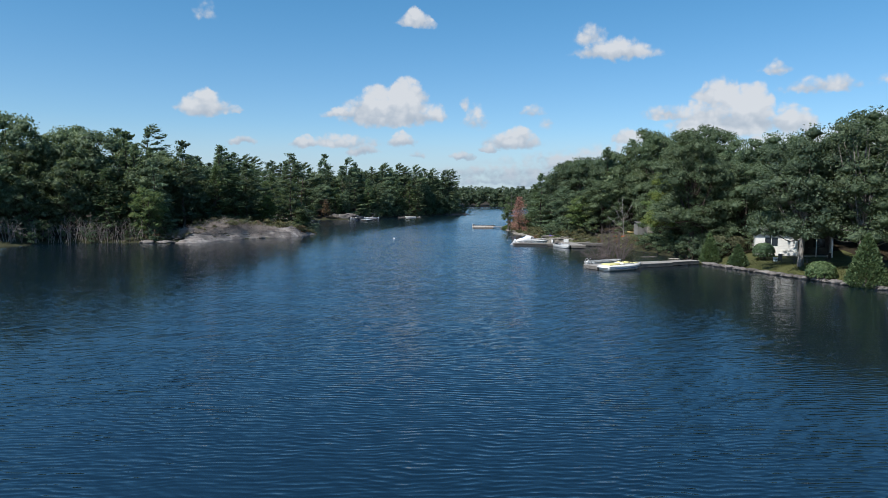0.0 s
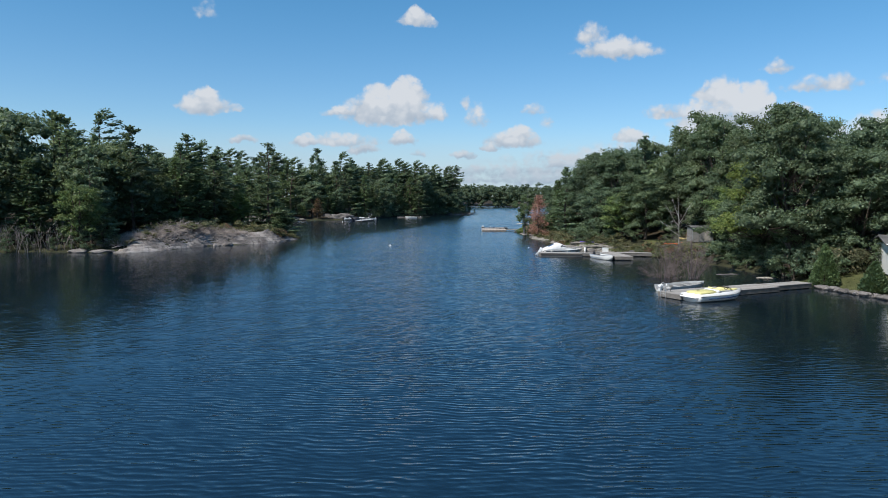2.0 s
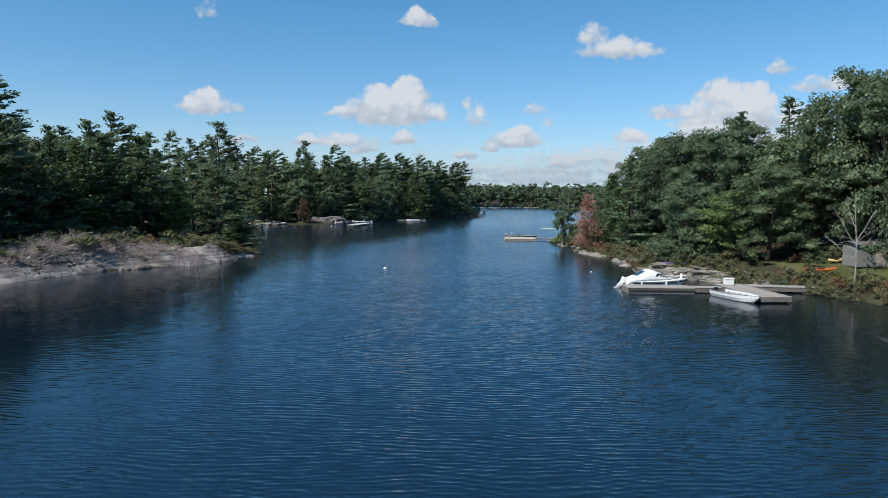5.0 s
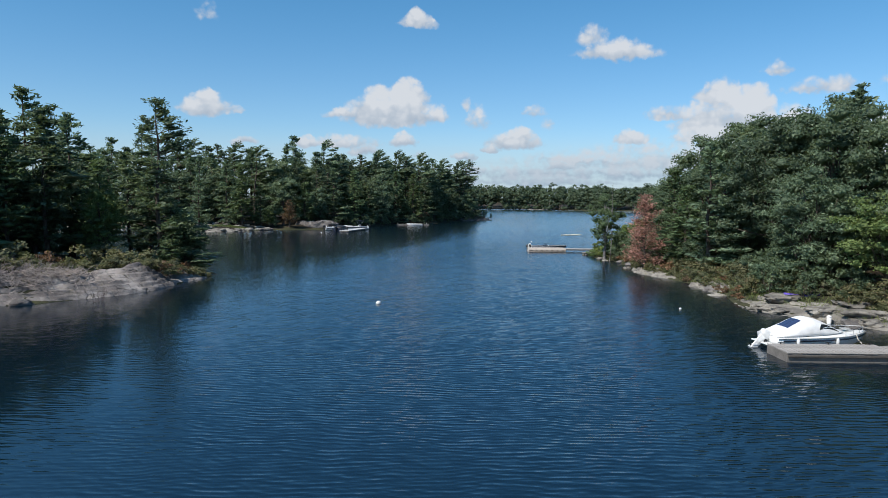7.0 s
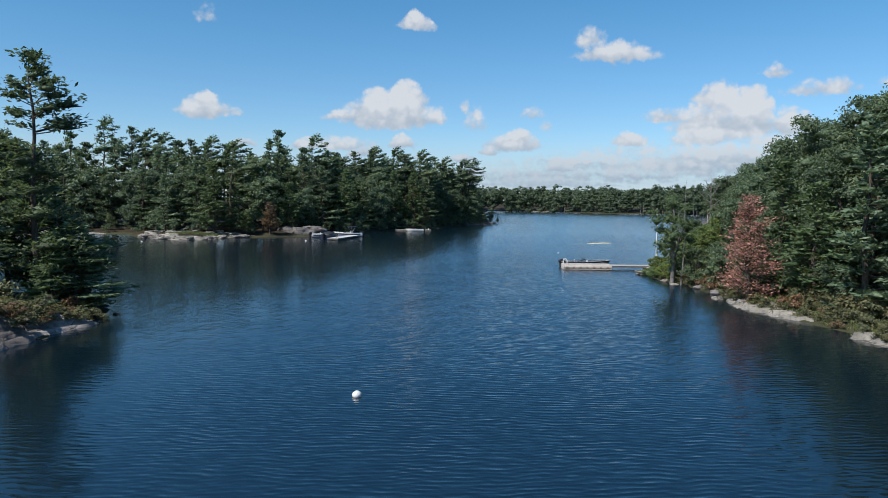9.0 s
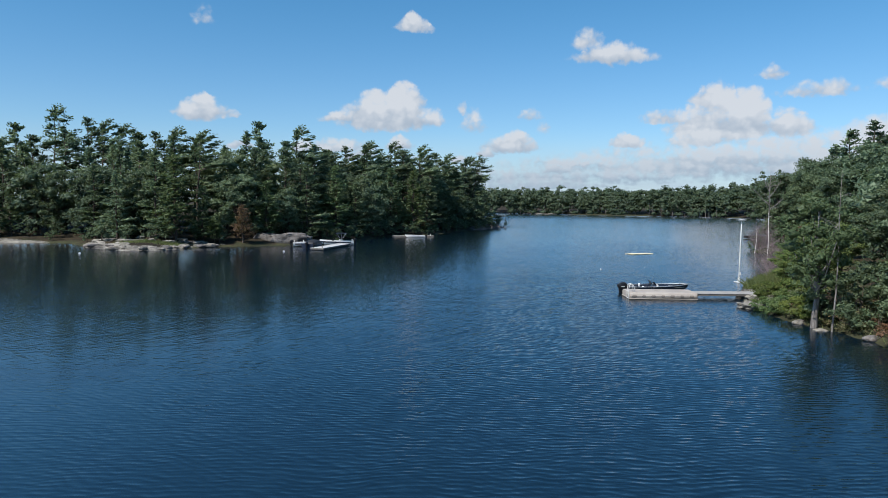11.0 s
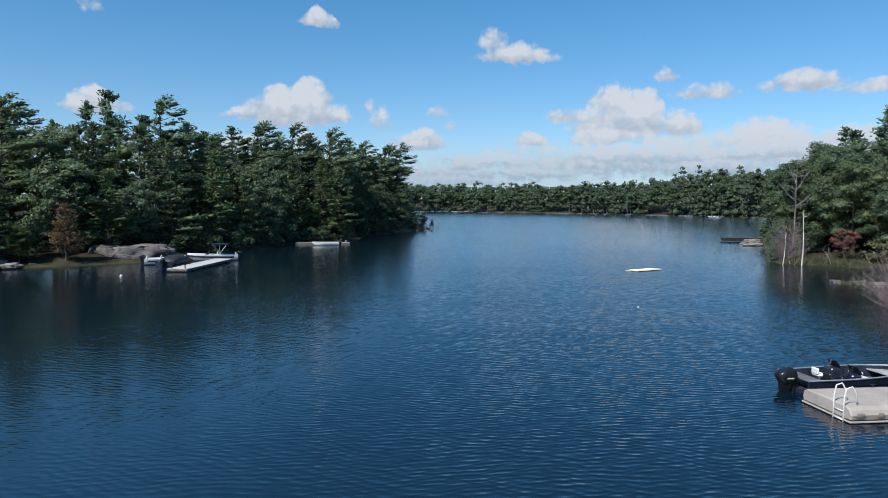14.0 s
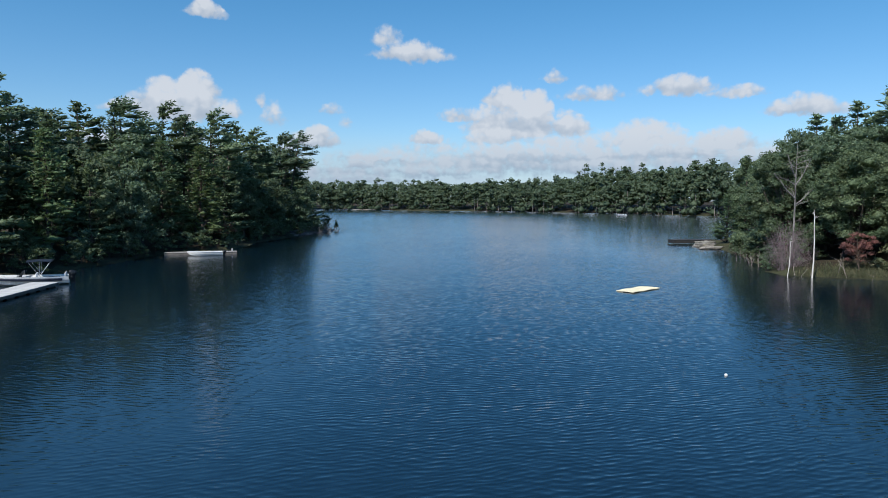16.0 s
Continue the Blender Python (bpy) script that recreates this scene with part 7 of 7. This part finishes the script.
deck_boat(-21.6, 240.9, 189, 5.9, "white bowrider with a navy sun top moored at the dock")
deck_boat(-27.7, 230.6, 76, 5.2, "dark runabout under a black tarpaulin beside the dock", False, M_TARP, "covered_boat")
deck_boat(-31.0, 235.4, 12, 4.4, "small white open boat beside the dock", False, None, "runabout")
d4 = planked_dock("dock", "low grey dock below the trees with a rowboat beside it", -16.9, 270.4, 2, 9.0, 1.6, 0.35, 0.35)
part("post", rod([(8.4, 0.5, -0.3), (8.4, 0.5, 0.7)], 0.07, None, 7), M_WHITE, d4, "white corner post")
skiff(-9.7, 268.8, 186, 4.3, 1.5, "white rowboat tied to the low grey dock", M_BLACK, M_WHITE, "rowboat", M_WHITE)
planked_dock("crib_dock", "dark timber crib dock beside the rocks", 62.4, 275.4, -10, 7.0, 2.4, 0.75, 0.35, M_TAR_WOOD, 0.55)
for x, y, a, b, c, turn in ((61.6, 263.6, 2.6, 1.2, 0.5, 10), (63.8, 267.6, 2.4, 1.5, 0.9, -20), (66.2, 271.4, 2.2, 1.5, 1.1, 30), (65.2, 269.0, 1.2, 0.9, 1.3, 60)):
    rock(x, y, a, b, c, turn, PALE[int(x) % 3], "pale flat granite ledge beside a dark dock", "granite_slab", z=max(0.1, level(x, y)))
for x, y, a in ((36.6, 211.4, 0.9), (37.6, 210.4, 0.8), (38.6, 210.8, 1.0), (39.6, 209.9, 0.7)):
    rock(x, y, a, a * 0.6, 0.3, x * 90, BOULDERS[int(x) % 5], "low grey boulder breaking the water of the cove", "boulder", z=0.02)
deck_boat(168.5, 462.0, 118, 5.6, "small white motorboat out on the open lake", False, None, "motorboat")


def buoy(x, y, r, label):
    b = thing("buoy", label, "buoy", x, y, 0.0, 30)
    part("float", ball((0, 0, r * 0.35), (r, r * 0.9, r * 0.8)), M_WHITE, b, smooth=True)
    part("ring", rod([(r * 0.3 * math.cos(a), 0, r * 1.05 + r * 0.15 * math.sin(a)) for a in np.linspace(0, 6.28, 11)], r * 0.09, None, 5), M_WHITE, b)
    part("collar", rod([(0, 0, r * 0.9), (0, 0, r * 1.02)], r * 0.3, None, 8), M_WHITE, b)


buoy(-8.2, 124.7, 0.19, "white plastic mooring buoy floating in the channel")
buoy(12.4, 123.9, 0.09, "small white marker buoy floating near the shore")
buoy(-29.7, 223.0, 0.16, "white mooring buoy floating off the long dock")
buoy(-56.1, 215.6, 0.16, "white mooring buoy floating off the granite ledge")
buoy(11.9, 199.2, 0.08, "tiny white marker buoy on open water")
raft = thing("swim_mat", "yellow foam swim mat floating on the lake", "swim mat", 23.6, 224.2, 0.04, 27)
sheet = Mesh()
N = 14
for i in range(N + 1):
    for k in range(5):
        sheet.v.append((-2.05 + 4.1 * i / N, -0.8 + 0.4 * k, 0.05 + 0.02 * math.sin(i * 0.9 + k)))
for i in range(N + 1):
    for k in range(5):
        sheet.v.append((-2.05 + 4.1 * i / N, -0.8 + 0.4 * k, 0.0 + 0.02 * math.sin(i * 0.9 + k)))
for i in range(N):
    for k in range(4):
        a = i * 5 + k
        sheet.f.append((a, a + 5, a + 6, a + 1))
        sheet.f.append((a + 75, a + 76, a + 81, a + 80))
for i in range(N):
    sheet.f += [(i * 5, i * 5 + 75, i * 5 + 80, i * 5 + 5), (i * 5 + 4, i * 5 + 9, i * 5 + 84, i * 5 + 79)]
for k in range(4):
    sheet.f += [(k, k + 1, k + 76, k + 75), (70 + k, 145 + k, 146 + k, 71 + k)]
part("foam_sheet", sheet, M_FOAM, raft)
part("tether", rod([(-2.0, 0, 0.06), (-2.2, 0.05, 0.03), (-2.4, 0.0, -0.3)], 0.02), M_ROPE, raft)


# the cottage and its garden
def cottage(x, y, turn):
    z = level(x + 3, y) - 0.05
    house = thing("cottage", "low white cottage with a dark roofed porch on the lawn", "house", x, y, z, turn)
    W, Dp, Hh = 8.0, 4.6, 2.5
    for size, at in (((1.0, 0.14, Hh), (0.5, 0, Hh / 2)), ((1.4, 0.14, 1.05), (1.7, 0, 0.525)), ((1.4, 0.14, 0.4), (1.7, 0, Hh - 0.2)), ((2.0, 0.14, Hh), (3.4, 0, Hh / 2)),
                     ((0.14, Dp, Hh), (0.07, Dp / 2, Hh / 2)), ((0.14, Dp, Hh), (W - 0.07, Dp / 2 + 0.9, Hh / 2)), ((W, 0.14, Hh), (W / 2, Dp + 0.9, Hh / 2)), ((0.14, 1.9, Hh), (4.4, 0.95, Hh / 2))):
        part("wall", box(size, at, 0.008), M_SIDING, house)
    # back wall coloured dark to stand for the shade under the porch roof
    part("porch_wall", box((3.4, 0.14, Hh), (6.1, 1.9, Hh / 2), 0.008), M_DARK_WOOD, house, "porch back wall, darkened for roof shade")
    strip = box((1.0, 0.022, 0.03), (0, 0, 0), 0.004).link("siding_board", M_SIDING, house)
    data = strip.data
    bpy.data.objects.remove(strip)
    for i in range(1, 14):
        for x0, w in ((0.5, 1.0), (3.4, 2.0)):
            b = new("siding_board", data)
            b.parent = house
            b.location, b.scale = (x0, -0.078, i * 0.18), (w, 1, 1)
    win = part("window", box((1.4, 0.03, 1.05), (1.7, 0.05, 1.575), 0.004), M_GLASS, house)
    fr = Mesh()
    for size, at in (((1.5, 0.06, 0.07), (1.7, -0.06, 1.05)), ((1.5, 0.06, 0.07), (1.7, -0.06, 2.1)), ((0.07, 0.06, 1.05), (1.0, -0.06, 1.575)), ((0.07, 0.06, 1.05), (2.4, -0.06, 1.575)), ((0.05, 0.05, 1.05), (1.7, -0.02, 1.575))):
        box(size, at, 0.006, fr)
    part("frame", fr, M_SIDING, win)
    door = part("door", box((0.9, 0.05, 2.0), (5.4, 1.81, 1.0), 0.01), M_DARK_WOOD, house)
    part("handle", ball((5.75, 1.76, 1.0), (0.04, 0.04, 0.04)), M_ALU, door)
    part("porch_window", box((1.2, 0.04, 1.0), (6.8, 1.81, 1.5), 0.01), M_GLASS, house)
    part("porch_floor", box((3.6, 1.9, 0.12), (6.2, 0.95, 0.06), 0.01), M_WOOD, house)
    for x0 in (4.6, 6.3, 7.9):
        part("porch_post", box((0.1, 0.1, Hh), (x0, 0.0, Hh / 2), 0.01), M_SIDING, house)
    roof = Mesh()
    for k in (-1, 1):
        box((W + 0.8, 3.35, 0.12), (W / 2, 2.75 + k * 1.55, Hh + 0.36), 0.02, roof, Matrix.Rotation(-k * 0.2, 4, "X"))
    part("roof", roof, M_SHINGLE, house)
    part("gutter", box((W + 0.7, 0.1, 0.09), (W / 2, -0.42, Hh + 0.08), 0.02), M_SIDING, house)


cottage(36.9, 79.6, -22)


def conifer_bush(x, y, h, wide, label, name="cedar"):
    root = tree_thing(name, label, "shrub")
    crown, trunk = Mesh(), Mesh()
    n = int(1500 * wide)
    f = rng.random(n) ** 1.3
    a = rng.uniform(0, 6.283, n)
    r = wide / 2 * ((1 - f) ** 0.75 * np.minimum(1, 0.55 + f * 4)) * rng.uniform(0.7, 1.06, n)
    at = np.stack([r * np.cos(a), r * np.sin(a), f * h + 0.05], 1)
    out = np.stack([np.cos(a), np.sin(a), 0.8 + 0 * a], 1)
    tufts(crown, at, out, 1, 0.05, 0.26)
    trunk.limb([(0, 0, -0.2), (0, 0, h * 0.8)], [0.07, 0.02], 5)
    trunk.link("trunk", M_BARK, root)
    crown.link("crown", M_SPRUCE, root)
    return put(root, x, y)


def clipped_bush(x, y, wide, tall, label, long=None, name="round_bush", mat=None):
    root = tree_thing(name, label, "shrub")
    crown, stem = Mesh(), Mesh()
    n = int(900 * wide * (long or wide) / 2)
    u = units(n)
    u[:, 2] = np.abs(u[:, 2]) * 1.0 - 0.35 * (rng.random(n) < 0.3)
    k = np.sign(u) * np.abs(u) ** (0.55 if long else 0.9)
    at = k * np.array([(long or wide) / 2, wide / 2, tall * 0.55]) * rng.uniform(0.86, 1.02, (n, 1)) + np.array([0, 0, tall * 0.42])
    normal = u + units(n) * 0.7
    along = np.cross(normal, units(n))
    along /= np.linalg.norm(along, axis=1, keepdims=True)
    across = np.cross(normal, along)
    across /= np.linalg.norm(across, axis=1, keepdims=True)
    crown.leaves(at, along * 0.1, across * 0.07)
    for i in range(5):
        stem.limb([(0.1 * i - 0.2, 0.05, -0.2), (0.3 * i - 0.6, 0.1 * (i % 2), tall * 0.7)], [0.04, 0.015], 4)
    stem.link("stem_cluster", M_BARK, root)
    crown.link("crown", mat or M_JUNIPER, root)
    return put(root, x, y)


conifer_bush(31.9, 80.2, 3.5, 2.5, "cone-shaped green cedar beside the dock's landing")
conifer_bush(33.4, 75.9, 2.4, 2.4, "squat green cedar on the lawn's edge")
conifer_bush(37.4, 59.4, 4.6, 3.6, "tall bushy green cedar on the lawn")
clipped_bush(37.0, 77.6, 2.3, 2.0, "clipped round green bush before the cottage", mat=M_SPRUCE)
clipped_bush(36.0, 64.0, 2.6, 1.9, "rounded bright green bush on the lawn", mat=M_SPRUCE)
put(clipped_bush(35.6, 84.0, 1.8, 2.6, "clipped olive green hedge beside the cottage", 4.6, "hedge"), 35.0, 83.2, None, -0.2)
put(broadleaf(14.5, 5.2, "grey-green oak with drooping boughs shading the lawn", M_LEAF, 120, 170, 0.22, 0.13, "oak_tree", M_GREY_BARK, skirt=34, puff=0.2), 37.2, 70.0)
put(broadleaf(15.8, 4.8, "grey-green oak with a high crown shading the lawn", M_LEAF, 100, 170, 0.22, 0.1, "oak_tree", M_GREY_BARK, skirt=24, puff=0.2), 41.2, 66.6)
pot = thing("flower_pot", "small white pot standing on the lawn", "pot", 37.7, 76.2, level(37.7, 76.2) - 0.03)
part("pot", loft([[(r * math.cos(a), r * math.sin(a), z) for a in np.linspace(0, 6.283, 13)[:-1]] for r, z in ((0.2, 0.0), (0.27, 0.4), (0.3, 0.42), (0.3, 0.48), (0.25, 0.48))]), M_WHITE, pot)
table = thing("picnic_table", "dark picnic table on the shaded lawn", "table", 38.6, 72.6, level(38.6, 72.6), -25)
part("tabletop", box((1.8, 0.75, 0.05), (0, 0, 0.74), 0.01), M_GREY, table)
for k in (-0.65, 0.65):
    part("bench", box((1.8, 0.26, 0.05), (0, k, 0.44), 0.01), M_DARK_WOOD, table)
for x0 in (-0.6, 0.6):
    for k in (-1, 1):
        part("leg", rod([(x0, k * 0.7, 0), (x0, k * 0.15, 0.72)], 0.045), M_DARK_WOOD, table)
    part("brace", box((0.06, 1.5, 0.08), (x0, 0, 0.4), 0.01), M_DARK_WOOD, table)
for x, y, a in ((36.9, 74.0, 200), (40.4, 70.9, 120)):
    chair = thing("garden_chair", "dark garden chair on the shaded lawn", "chair", x, y, level(x, y), a, "garden chairs on the lawn")
    part("seat", box((0.55, 0.55, 0.06), (0, 0, 0.42), 0.02), M_DARK_WOOD, chair)
    part("backrest", box((0.06, 0.55, 0.65), (-0.28, 0, 0.75), 0.02), M_DARK_WOOD, chair)
    for px in (-0.22, 0.22):
        for py in (-0.22, 0.22):
            part("leg", box((0.05, 0.05, 0.42), (px, py, 0.21), 0.006), M_DARK_WOOD, chair)

retire(*PINES, *FIRS, *OAKS, *NEAR, *BACK, *SHRUBS)
